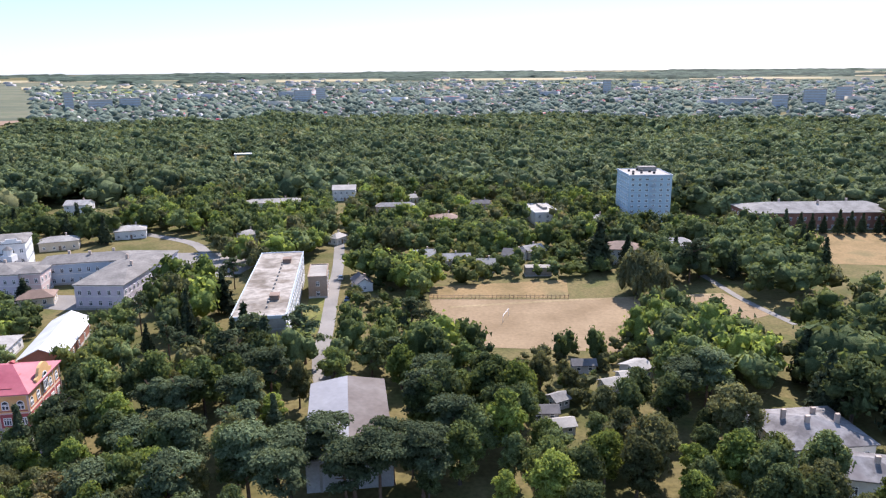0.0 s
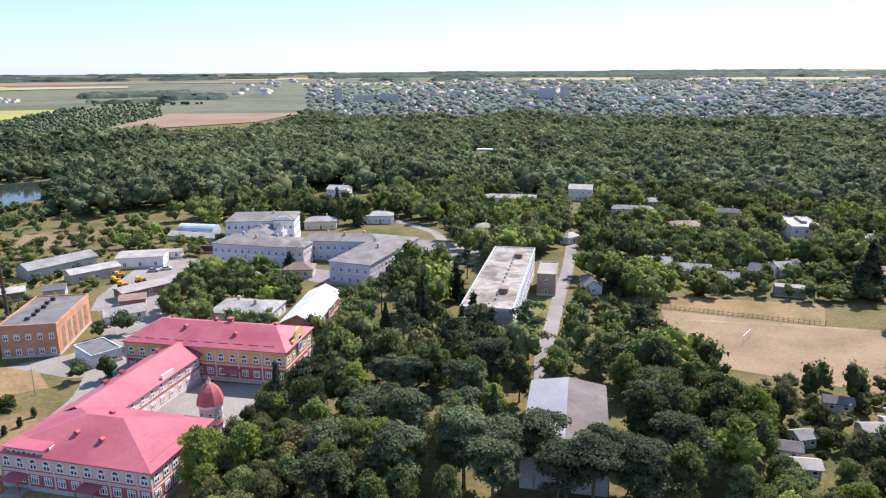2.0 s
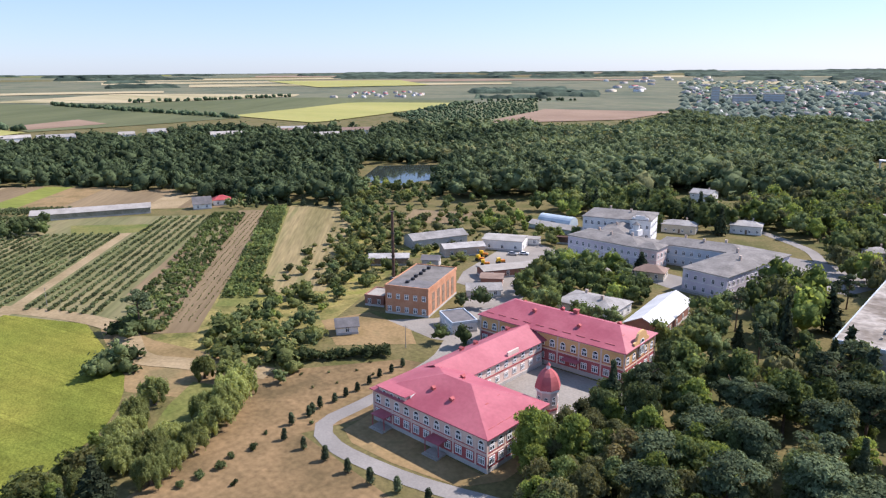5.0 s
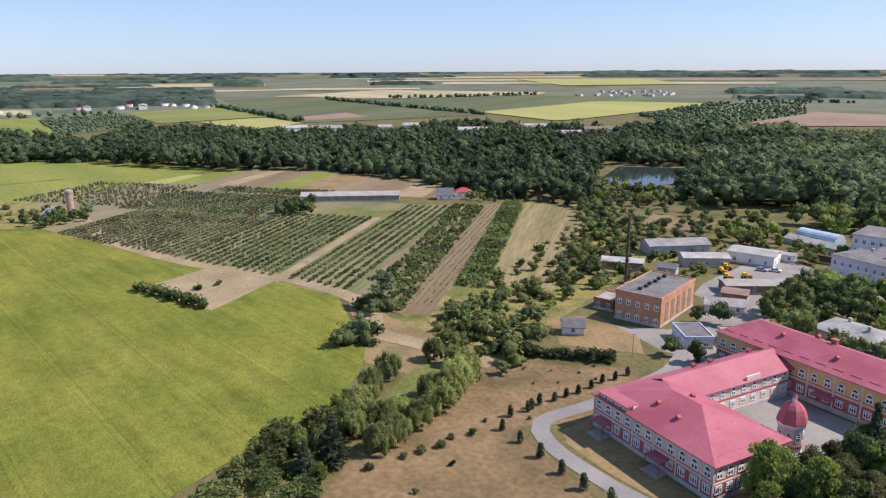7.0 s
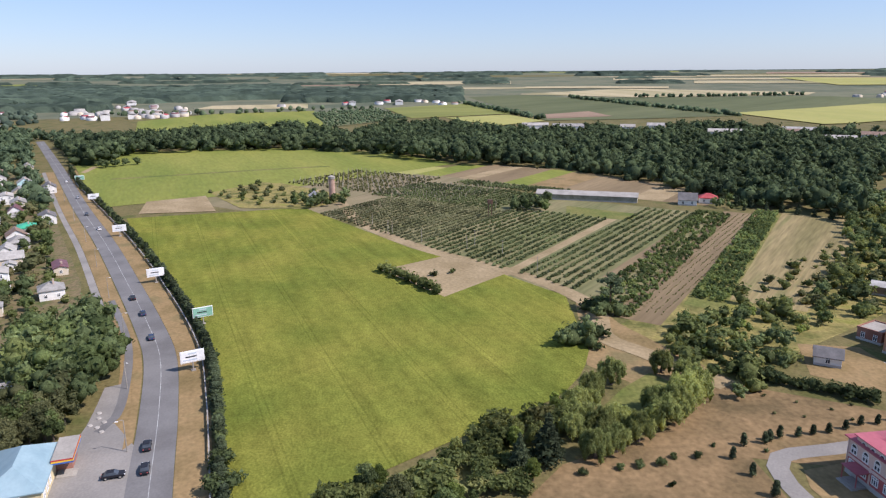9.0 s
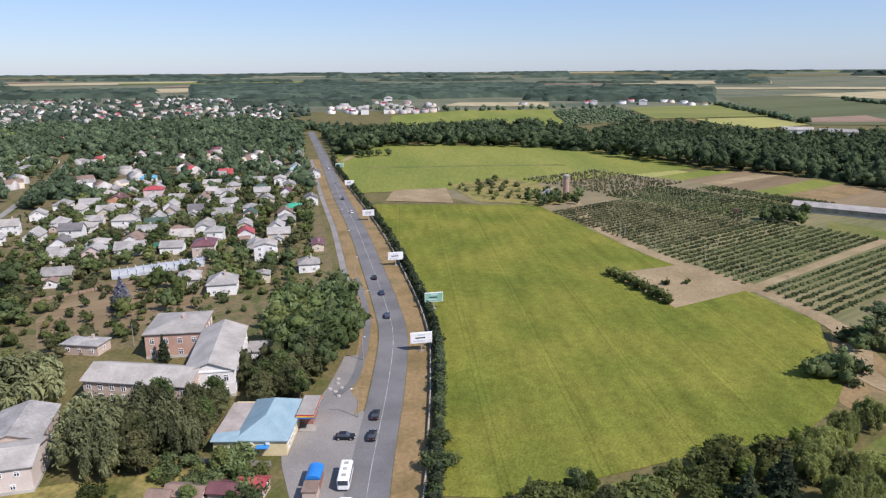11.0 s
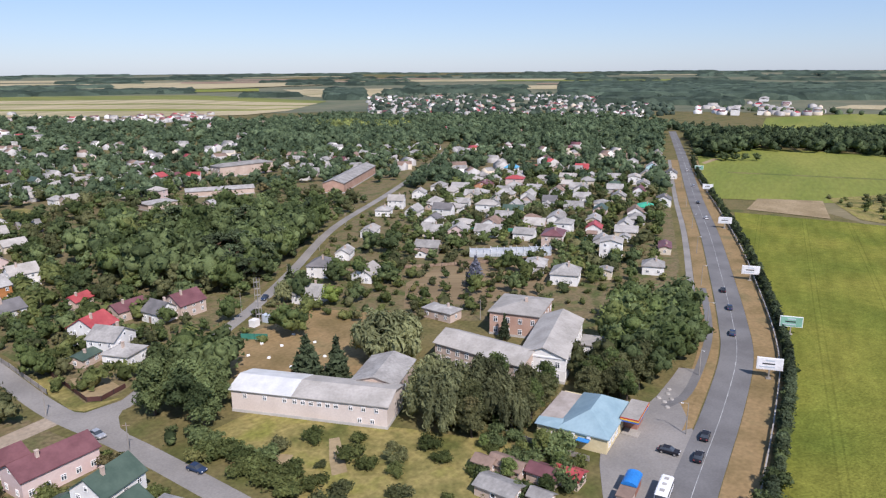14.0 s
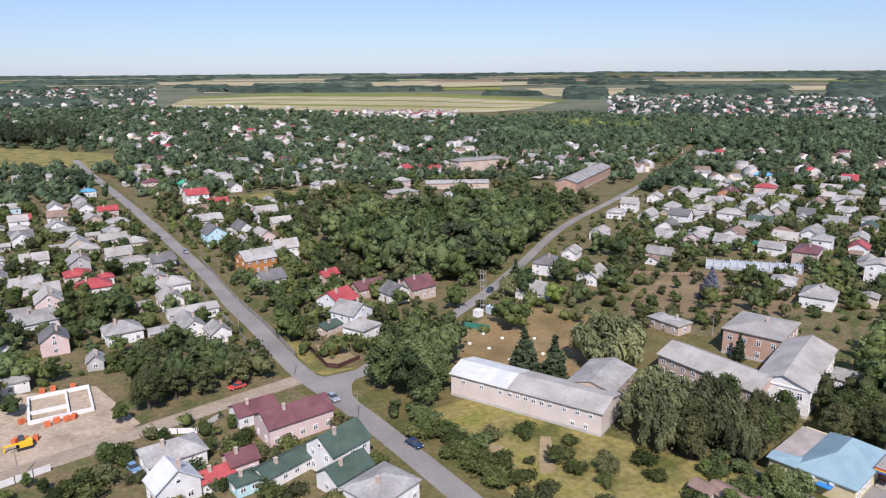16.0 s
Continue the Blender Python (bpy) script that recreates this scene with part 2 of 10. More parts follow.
M_FRAME = plain("white_frame", (0.788, 0.788, 0.778), 0.5, 0, 0.03)
M_SLATE = surface("grey_slate", (0.25, 0.238, 0.225), (0.36, 0.345, 0.325), 0.25, 1.5, 0.95, 0.02, 0.18, 0.2, spec=0.1)
M_OLDSLATE = surface("old_dark_slate", (0.165, 0.155, 0.145), (0.235, 0.22, 0.205), 0.2, 1.2, 0.95, 0.02, 0.2, spec=0.1)
M_METALROOF = surface("pale_metal_roof", (0.30, 0.28, 0.252), (0.40, 0.372, 0.34), 0.2, 1.5, 0.7, 0.0, 0.12, 0.12, spec=0.15)
M_BRICK = surface("orange_brick", (0.44, 0.21, 0.12), (0.54, 0.28, 0.17), 0.3, 4, 0.9, 0.01, 0.12)
M_DARKBRICK = surface("dark_red_brick", (0.25, 0.12, 0.09), (0.34, 0.17, 0.13), 0.2, 4, 0.9, 0.01, 0.12)
M_PALEBRICK = surface("pale_brick", (0.458, 0.352, 0.290), (0.546, 0.440, 0.370), 0.2, 4, 0.9, 0.0, 0.1)
M_CONCRETE = surface("concrete", (0.26, 0.24, 0.215), (0.35, 0.322, 0.288), 0.2, 2, 0.95, 0.01, 0.12)
M_WOOD = surface("weathered_wood", (0.20, 0.14, 0.10), (0.30, 0.22, 0.16), 0.5, 4, 0.9, 0.01)
M_STAKE = surface("pale_stake_wood", (0.34, 0.29, 0.22), (0.46, 0.41, 0.33), 0.5, 4, 0.9, 0.0, 0.15)
M_DARKMETAL = plain("dark_metal", (0.05, 0.05, 0.055), 0.5, 0.4)
M_RUST = surface("rusty_steel", (0.09, 0.06, 0.05), (0.17, 0.10, 0.07), 0.6, 4, 0.8, 0.0, 0.2)
ROOFS = {
    "slate": M_SLATE,
    "pale": M_METALROOF,
    "white": surface("white_metal_roof", (0.52, 0.52, 0.51), (0.62, 0.62, 0.61), 0.3, 2, 0.5, 0, 0.06),
    "dark": surface("dark_grey_roof", (0.125, 0.12, 0.12), (0.18, 0.17, 0.17), 0.3, 2, 0.9, 0, 0.1),
    "maroon": surface("maroon_metal_roof", (0.135, 0.06, 0.066), (0.185, 0.085, 0.092), 0.3, 2, 0.45, 0, 0.08),
    "red": surface("red_metal_roof", (0.33, 0.06, 0.065), (0.42, 0.09, 0.09), 0.3, 2, 0.45, 0, 0.08),
    "green": surface("dark_green_metal_roof", (0.055, 0.085, 0.066), (0.08, 0.115, 0.09), 0.3, 2, 0.45, 0, 0.08),
    "mint": surface("mint_green_roof", (0.05, 0.36, 0.22), (0.07, 0.42, 0.26), 0.3, 2, 0.5, 0, 0.08),
    "blue": surface("blue_metal_roof", (0.09, 0.30, 0.46), (0.12, 0.36, 0.54), 0.3, 2, 0.45, 0, 0.08),
    "brown": surface("brown_roof", (0.20, 0.14, 0.11), (0.27, 0.19, 0.15), 0.3, 2, 0.7, 0, 0.1),
}
WALLS = {
    "white": M_WHITE,
    "cream": surface("cream_plaster", (0.546, 0.466, 0.352), (0.616, 0.546, 0.440), 0.3, 2, 0.85, 0, 0.08),
    "brick": M_PALEBRICK,
    "redbrick": M_BRICK,
    "grey": surface("grey_plaster", (0.387, 0.370, 0.352), (0.475, 0.458, 0.440), 0.3, 2, 0.85, 0, 0.08),
    "blue": surface("pale_blue_plaster", (0.42, 0.62, 0.66), (0.48, 0.68, 0.72), 0.3, 2, 0.85, 0, 0.06),
    "wood": surface("varnished_log_wall", (0.40, 0.17, 0.06), (0.50, 0.23, 0.09), 0.4, 3, 0.6, 0, 0.12),
    "pink": surface("pale_pink_plaster", (0.581, 0.440, 0.414), (0.634, 0.510, 0.475), 0.3, 2, 0.85, 0, 0.06),
}

# ---- tools ----
def part(name, bm, material, parent, label="", smooth=False):
    """Links a bmesh as one mesh object under a thing or a part."""
    me = bpy.data.meshes.new(name)
    bm.to_mesh(me)
    bm.free()
    return link_mesh(name, me, material, parent, label, smooth)


def link_mesh(name, me, material, parent=None, label="", smooth=False):
    for m in material if isinstance(material, (list, tuple)) else [material]:
        if m and m.name not in me.materials:
            me.materials.append(m)
    if smooth:
        me.shade_smooth()
    ob = new(name, me)
    if parent:
        ob.parent = parent
    return tagged(ob, label) if label else ob


def thing(name, label, category, x, y, z=0.0, rz=0.0, group="", kind=""):
    ob = new(name)
    ob.matrix_basis = pose(x, y, z, 0, 0, rz)
    ob.empty_display_size = 0.5
    return tagged(ob, label, category, group, kind)


def box(bm, cx, cy, z0, sx, sy, sz, slot=0):
    """A box that stands on z0."""
    x, y = sx / 2, sy / 2
    v = [bm.verts.new((cx + a * x, cy + b * y, z0 + c * sz)) for c in (0, 1) for a, b in ((-1, -1), (1, -1), (1, 1), (-1, 1))]
    for f in ((3, 2, 1, 0), (4, 5, 6, 7), (0, 1, 5, 4), (1, 2, 6, 5), (2, 3, 7, 6), (3, 0, 4, 7)):
        bm.faces.new([v[i] for i in f]).material_index = slot


def boxes(*rows):
    bm = bmesh.new()
    for row in rows:
        box(bm, *row)
    return bm


def cone(bm, x, y, z0, z1, r0, r1, n=8):
    a = [bm.verts.new((x + r0 * math.cos(i * math.tau / n), y + r0 * math.sin(i * math.tau / n), z0)) for i in range(n)]
    b = [bm.verts.new((x + r1 * math.cos(i * math.tau / n), y + r1 * math.sin(i * math.tau / n), z1)) for i in range(n)]
    for i in range(n):
        bm.faces.new((a[i], a[(i + 1) % n], b[(i + 1) % n], b[i]))
    bm.faces.new(a[::-1])
    bm.faces.new(b)


def gable_roof(w, d, z, h, over=0.4, thick=0.18):
    """A saddle roof, ridge along x, with eaves and thickness."""
    bm = bmesh.new()
    x, y = w / 2 + over, d / 2 + over
    drop = over * h / (d / 2)
    prof = [(-y, z - drop), (0, z + h), (y, z - drop), (y, z - drop + thick), (0, z + h + thick * 1.3), (-y, z - drop + thick)]
    a = [bm.verts.new((-x, p, q)) for p, q in prof]
    b = [bm.verts.new((x, p, q)) for p, q in prof]
    n = len(prof)
    for i in range(n):
        bm.faces.new((a[i], b[i], b[(i + 1) % n], a[(i + 1) % n]))
    for s, o in ((a, 1), (b, -1)):
        bm.faces.new([s[i] for i in (0, 5, 4, 1)][::o])
        bm.faces.new([s[i] for i in (1, 4, 3, 2)][::o])
    bmesh.ops.recalc_face_normals(bm, faces=bm.faces)
    return bm


def hip_roof(w, d, z, h, over=0.4, thick=0.2, ridge=None):
    """A hipped roof with its ridge along the longer side."""
    bm = bmesh.new()
    x, y = w / 2 + over, d / 2 + over
    r = max(0.1, x - y if ridge is None else ridge / 2)
    lo = [bm.verts.new((a * x, b * y, z - 0.05)) for a, b in ((-1, -1), (1, -1), (1, 1), (-1, 1))]
    mid = [bm.verts.new((a * x, b * y, z + thick)) for a, b in ((-1, -1), (1, -1), (1, 1), (-1, 1))]
    p, q = bm.verts.new((-r, 0, z + h)), bm.verts.new((r, 0, z + h))
    bm.faces.new(lo[::-1])
    for i in range(4):
        bm.faces.new((lo[i], lo[(i + 1) % 4], mid[(i + 1) % 4], mid[i]))
    bm.faces.new((mid[0], mid[1], q, p))
    bm.faces.new((mid[1], mid[2], q))
    bm.faces.new((mid[2], mid[3], p, q))
    bm.faces.new((mid[3], mid[0], p))
    return bm


def walls_bm(w, d, h, gable=0.0):
    bm = boxes((0, 0, 0, w, d, h))
    if gable:
        for s in (-1, 1):
            a = [bm.verts.new((s * (w / 2 - k), y, zz)) for k in (0, 0.3) for y, zz in ((-d / 2, h), (d / 2, h), (0, h + gable - 0.05))]
            bm.faces.new(a[:3]), bm.faces.new(a[3:])
            for i in range(3):
                bm.faces.new((a[i], a[(i + 1) % 3], a[3 + (i + 1) % 3], a[3 + i]))
        bmesh.ops.recalc_face_normals(bm, faces=bm.faces)
    return bm


WINDOWS = {}


def plate(bm, xs, zs):
    """A window plate: every second cell both ways is a pane set back behind the frame."""
    for i, (x0, x1) in enumerate(zip(xs, xs[1:])):
        for j, (z0, z1) in enumerate(zip(zs, zs[1:])):
            glass = i % 2 == 1 and j % 2 == 1
            y = 0.0 if glass else -0.09
            v = [bm.verts.new(c) for c in ((x0, y, z0), (x1, y, z0), (x1, y, z1), (x0, y, z1))]
            bm.faces.new(v).material_index = 1 if glass else 0
            if glass:
                o = [bm.verts.new((c.co.x, -0.09, c.co.z)) for c in v]
                for k in range(4):
                    bm.faces.new((v[k], o[k], o[(k + 1) % 4], v[(k + 1) % 4]))
    x0, x1, z0, z1 = xs[0], xs[-1], zs[0], zs[-1]
    o = [(x0, z0), (x1, z0), (x1, z1), (x0, z1)]
    for (a, b), (c, d) in zip(o, o[1:] + o[:1]):
        bm.faces.new([bm.verts.new(q) for q in ((a, -0.09, b), (c, -0.09, d), (c, 0.02, d), (a, 0.02, b))])


def window_mesh(w, h, arched=False, bars=1, frame_mat=None):
    """A window that looks along -y, standing on z = 0: frame, glazing bars and a pane set back."""
    key = (round(w, 2), round(h, 2), arched, bars, frame_mat)
    if key in WINDOWS:
        return WINDOWS[key]
    bm = bmesh.new()
    f = 0.17 if w > 1.3 else 0.1
    xs = [-w / 2]
    for i in range(bars + 1):
        x0, x1 = -w / 2 + w * i / (bars + 1), -w / 2 + w * (i + 1) / (bars + 1)
        xs += [x0 + (f if i == 0 else f / 2), x1 - (f if i == bars else f / 2)]
    xs.append(w / 2)
    zs = [0, f, h * 0.66, h * 0.66 + f, h - f, h]
    plate(bm, xs, zs)
    if arched:
        k, n = w / 2, 8
        o = [(k * math.cos(math.pi * i / n), k * math.sin(math.pi * i / n)) for i in range(n + 1)]
        for (x0, z0), (x1, z1) in zip(o, o[1:]):
            q = [bm.verts.new((x * t, y, h + z * t)) for x, z, t, y in ((x0, z0, 1, -0.09), (x1, z1, 1, -0.09), (x1, z1, 0.8, -0.09), (x0, z0, 0.8, -0.09), (x0, z0, 1, 0.02), (x1, z1, 1, 0.02), (x0, z0, 0.8, 0.0), (x1, z1, 0.8, 0.0), (0, 0, 1, 0.0))]
            for c in ((0, 1, 2, 3), (0, 4, 5, 1), (3, 2, 7, 6)):
                bm.faces.new([q[i] for i in c])
            bm.faces.new((q[6], q[7], q[8])).material_index = 1
    bmesh.ops.remove_doubles(bm, verts=bm.verts, dist=0.002)
    bmesh.ops.recalc_face_normals(bm, faces=bm.faces)
    me = bpy.data.meshes.new("window")
    bm.to_mesh(me)
    bm.free()
    me.materials.append(frame_mat or M_FRAME)
    me.materials.append(M_GLASS)
    WINDOWS[key] = me
    return me


def windows(root, side, w, d, z, n, ww=1.1, wh=1.4, arched=False, bars=1, start=None, end=None, frame_mat=None):
    """n windows in a row on one side (0 front -y, 1 right +x, 2 back +y, 3 left -x) of a block w x d."""
    me = window_mesh(ww, wh, arched, bars, frame_mat)
    span = w if side in (0, 2) else d
    a = -span / 2 if start is None else start
    b = span / 2 if end is None else end
    for i in range(n):
        s = a + (b - a) * (i + 0.5) / n
        ob = new("window", me)
        ob.parent = root
        ob.matrix_basis = pose(*((s, -d / 2 - 0.02), (w / 2 + 0.02, s), (-s, d / 2 + 0.02), (-w / 2 - 0.02, -s))[side], z, 0, 0, side * 90)


def house(x, y, rz, w=10, d=8, h=3.0, roof="slate", wall="white", kind="gable", rh=2.6, floors=1, wins=(3, 2), label="", extras=True, group="village houses", name="house", category="house"):
    """A house with walls, roof, chimney, windows and a door."""
    words = {"slate": "grey slate", "pale": "pale metal", "white": "white metal", "dark": "dark grey", "maroon": "maroon metal", "red": "red metal", "green": "dark green metal",
             "mint": "mint green metal", "blue": "bright blue metal", "brown": "brown"}[roof]
    wwords = {"white": "white-plastered", "cream": "cream-plastered", "brick": "pale brick", "redbrick": "orange brick", "grey": "grey-plastered", "blue": "pale blue",
              "wood": "varnished wooden", "pink": "pale pink"}[wall]
    root = thing(name, label or f"{wwords} {'two-storey ' if floors > 1 else ''}house with a {words} {'hipped' if kind == 'hip' else 'saddle'} roof", category, x, y, 0, rz, group)
    part("wall", walls_bm(w, d, h, rh if kind == "gable" else 0), WALLS[wall], root)
    roof_bm = gable_roof(w, d, h, rh) if kind == "gable" else hip_roof(w, d, h, rh)
    part("roof", roof_bm, ROOFS[roof], root, f"{words} roof")
    for f in range(floors):
        z = f * h / floors + 0.9
        for side in (0, 1, 2, 3):
            a = radians(rz + side * 90)
            if x * math.sin(a) - y * math.cos(a) < 0.3 * math.hypot(x, y):
                windows(root, side, w, d, z, wins[side % 2], 1.1, 1.3, bars=1 if extras else 0)
    if kind == "gable" and rh > 2:
        for side in (1, 3):
            if extras:
                windows(root, side, w, d, h + 0.4, 1, 0.9, 1.0, bars=0)
    if extras:
        part("chimney", boxes((w * 0.18, d * 0.12, h + rh * 0.45, 0.6, 0.6, rh * 0.55 + 0.9), (w * 0.18, d * 0.12, h + rh + 0.9, 0.75, 0.75, 0.12)), M_PALEBRICK, root)
        part("door", boxes((w * 0.02, -d / 2 - 0.03, 0.1, 1.0, 0.1, 2.05)), M_WOOD, root)
    return root


def mesh_np(name, verts, faces, materials):
    """A mesh from arrays; faces all have the same number of corners."""
    me = bpy.data.meshes.new(name)
    verts, faces = np.asarray(verts, np.float32), np.asarray(faces, np.int32)
    k = faces.shape[1]
    me.vertices.add(len(verts))
    me.vertices.foreach_set("co", verts.ravel())
    me.loops.add(faces.size)
    me.loops.foreach_set("vertex_index", faces.ravel())
    me.polygons.add(len(faces))
    me.polygons.foreach_set("loop_start", np.arange(len(faces), dtype=np.int32) * k)
    me.update(calc_edges=True)
    me.validate()
    for m in materials:
        me.materials.append(m)
    return me


def sheet(name, points, z, material, label="", category="ground", kind="structure"):
    """A flat piece of ground, its corners in order."""
    bm = bmesh.new()
    bm.faces.new([bm.verts.new((x, y, z)) for x, y in points])
    bmesh.ops.recalc_face_normals(bm, faces=bm.faces)
    if sum(f.normal.z for f in bm.faces) < 0:
        bmesh.ops.reverse_faces(bm, faces=bm.faces)
    ob = part(name, bm, material, None)
    return tagged(ob, label, category, "", kind)


def smooth_line(points, step=4.0):
    """A Catmull-Rom line through a few points."""
    p = [np.array(q, float) for q in points]
    p = [2 * p[0] - p[1]] + p + [2 * p[-1] - p[-2]]
    out = []
    for a, b, c, d in zip(p, p[1:], p[2:], p[3:]):
        n = max(1, int(np.linalg.norm(c - b) / step))
        for i in range(n):
            t = i / n
            out.append(0.5 * (2 * b + (c - a) * t + (2 * a - 5 * b + 4 * c - d) * t * t + (3 * b - a - 3 * c + d) * t ** 3))
    out.append(p[-2])
    return np.array(out)


def ribbon(name, points, width, z, material, label="", category="road", offset=0.0, kind="structure", step=4.0, thick=0.0, dash=0.0):
    """A strip along a smooth line; dash: length of broken marks."""
    line = smooth_line(points, dash or step)
    tan = np.gradient(line, axis=0)
    tan /= np.linalg.norm(tan, axis=1)[:, None]
    nor = np.stack([-tan[:, 1], tan[:, 0]], 1)
    wd = np.broadcast_to(np.asarray(width, float), (len(line),)) if np.ndim(width) == 0 else np.interp(np.linspace(0, 1, len(line)), np.linspace(0, 1, len(width)), width)
    l, r = line + nor * (offset + wd[:, None] / 2), line + nor * (offset - wd[:, None] / 2)
    bm = bmesh.new()
    vl = [bm.verts.new((*a, z)) for a in l]
    vr = [bm.verts.new((*a, z)) for a in r]
    for i in range(len(line) - 1):
        if dash and i % 2:
            continue
        bm.faces.new((vr[i], vr[i + 1], vl[i + 1], vl[i]))
    if thick:
        g = bmesh.ops.extrude_face_region(bm, geom=list(bm.faces))
        bmesh.ops.translate(bm, verts=[v for v in g["geom"] if isinstance(v, bmesh.types.BMVert)], vec=(0, 0, thick))
        bmesh.ops.recalc_face_normals(bm, faces=bm.faces)
    ob = part(name, bm, material, None)
    return tagged(ob, label, category, "", kind)


def inside(x, y, poly):
    hit = False
    for (x0, y0), (x1, y1) in zip(poly, poly[1:] + poly[:1]):
        if (y0 > y) != (y1 > y) and x < (x1 - x0) * (y - y0) / (y1 - y0) + x0:
            hit = not hit
    return hit


def land(r):
    """The height of the land at a distance: level, then rising gently to the horizon."""
    return 64.0 * np.clip((np.asarray(r, float) - 1100) / 3800, 0, 1) ** 1.15


KEEP_OFF = []  # boxes (x, y, rz, half width, half depth) and roads where nothing is scattered


def keep_off(x, y, rz, w, d):
    KEEP_OFF.append((x, y, math.cos(radians(rz)), math.sin(radians(rz)), w / 2, d / 2))


def is_free(x, y, pad=0.0):
    for cx, cy, c, s, a, b in KEEP_OFF:
        u, v = (x - cx) * c + (y - cy) * s, (y - cy) * c - (x - cx) * s
        if abs(u) < a + pad and abs(v) < b + pad:
            return False
    return True


def keep_off_line(points, width):
    line = smooth_line(points, 8.0)
    for a, b in zip(line, line[1:]):
        m, t = (a + b) / 2, b - a
        keep_off(m[0], m[1], math.degrees(math.atan2(t[1], t[0])), np.linalg.norm(t) + 1, width)


# ---- trees ----
def unit_ball(n):
    bm = bmesh.new()
    bmesh.ops.create_icosphere(bm, subdivisions=n, radius=1.0)
    v = np.array([q.co for q in bm.verts])
    f = np.array([[q.index for q in p.verts] for p in bm.faces])
    bm.free()
    return v, f


BALL1 = unit_ball(1)


def crown_arrays(rng, lumps, cards, size, core=0.62, ball=BALL1, droop=0.0, flat=0.0, tilt=0.55):
    """Leaf clumps: small bent leaf sprays on the outsides of rounded boughs, with a dense heart."""
    V, F, base = [], [], 0
    for cx, cy, cz, rx, ry, rz in lumps:
        bv, bf = ball
        jig = 1 + rng.normal(0, 0.12, (len(bv), 1))
        V.append(bv * jig * (rx * core, ry * core, rz * core) + (cx, cy, cz))
        F.append(bf + base)
        base += len(bv)
        d = rng.normal(0, 1, (cards, 3))
        d[:, 2] = np.where(d[:, 2] < -0.5, -d[:, 2], d[:, 2])
        d /= np.linalg.norm(d, axis=1)[:, None]
        pos = d * (rx, ry, rz) * rng.uniform(0.62, 1.22, (cards, 1)) + (cx, cy, cz)
        nrm = d + rng.normal(0, tilt, (cards, 3)) + (0, 0, flat)
        nrm /= np.linalg.norm(nrm, axis=1)[:, None]
        t = np.cross(nrm, rng.normal(0, 1, (cards, 3)))
        if droop:
            t = t * (1 - droop) + np.array((0, 0, -1.0)) * droop * 2
            t -= nrm * np.sum(t * nrm, 1)[:, None]
        t /= np.linalg.norm(t, axis=1)[:, None] + 1e-9
        b = np.cross(nrm, t)
        s = size * rng.uniform(0.55, 1.3, (cards, 1))
        long = s * (1.0 + 2.4 * droop)
        q = np.stack([pos - t * long * rng.uniform(0.6, 1.1, (cards, 1)) - b * s * 0.7 * (1 - 0.5 * droop), pos + t * long * rng.uniform(0.6, 1.2, (cards, 1)) - b * s * 0.5,
                      pos + b * s * rng.uniform(0.6, 1.3, (cards, 1)) + nrm * s * 0.3], 1).reshape(-1, 3)
        k = np.arange(cards) * 3 + base
        V.append(q)
        F.append(np.stack([k, k + 1, k + 2], 1))
        base += cards * 3
    return np.concatenate(V), np.concatenate(F)


def broad_lumps(rng, n, r, z0, z1):
    """Boughs of a rounded, uneven crown between the heights z0 and z1."""
    out = []
    for i in range(n):
        t = (i + 0.5) / n
        z = z0 + (z1 - z0) * t
        reach = r * math.sin(math.pi * min(1, 0.22 + 0.7 * t)) ** 0.7
        a = i * 2.4 + rng.uniform(-0.5, 0.5)
        k = rng.uniform(0.45, 0.8) * reach if t < 0.9 else 0.2 * reach
        s = r * rng.uniform(0.26, 0.46)
        out.append((k * math.cos(a), k * math.sin(a), z, s, s, s * rng.uniform(0.65, 0.85)))
    out.append((0, 0, (z0 + z1) / 2, r * 0.55, r * 0.55, (z1 - z0) * 0.36))
    return out


def trunk_bm(rng, h, r, limbs=4, reach=2.0, lean=0.2):
    """A tapered trunk with limbs."""
    bm = bmesh.new()

    def bough(a, b, ra, rb, n=6):
        a, b = Vector(a), Vector(b)
        q = (b - a).to_track_quat("Z", "Y").to_matrix()
        rings = [[bm.verts.new(p + q @ Vector((rr * math.cos(i * math.tau / n), rr * math.sin(i * math.tau / n), 0))) for i in range(n)] for p, rr in ((a, ra), (b, rb))]
        for i in range(n):
            bm.faces.new((rings[0][i], rings[0][(i + 1) % n], rings[1][(i + 1) % n], rings[1][i]))

    mid = (rng.uniform(-lean, lean), rng.uniform(-lean, lean), h * 0.5)
    top = (mid[0] * 1.5, mid[1] * 1.5, h)
    bough((0, 0, -0.2), (0, 0, 0.5), r * 1.5, r)
    bough((0, 0, 0.5), mid, r, r * 0.75)
    bough(mid, top, r * 0.75, r * 0.3)
    for i in range(limbs):
        a = i * 2.4 + rng.uniform(0, 1)
        z = h * rng.uniform(0.45, 0.8)
        bough((mid[0], mid[1], z), (reach * math.cos(a), reach * math.sin(a), z + reach * 0.6), r * 0.45, r * 0.12, 5)
    return bm


TREES = {}


def tree_kind(key, crowns, trunks, leaf, bark, name, category="tree"):
    TREES[key] = (crowns, trunks, leaf, bark, name, category)


def baked(name, arrays, mat):
    return mesh_np(name, *arrays, [mat])


def baked_trunk(rng, *a, mat=None, **k):
    bm = trunk_bm(rng, *a, **k)
    me = bpy.data.meshes.new("trunk")
    bm.to_mesh(me)
    bm.free()
    me.materials.append(mat)
    return me


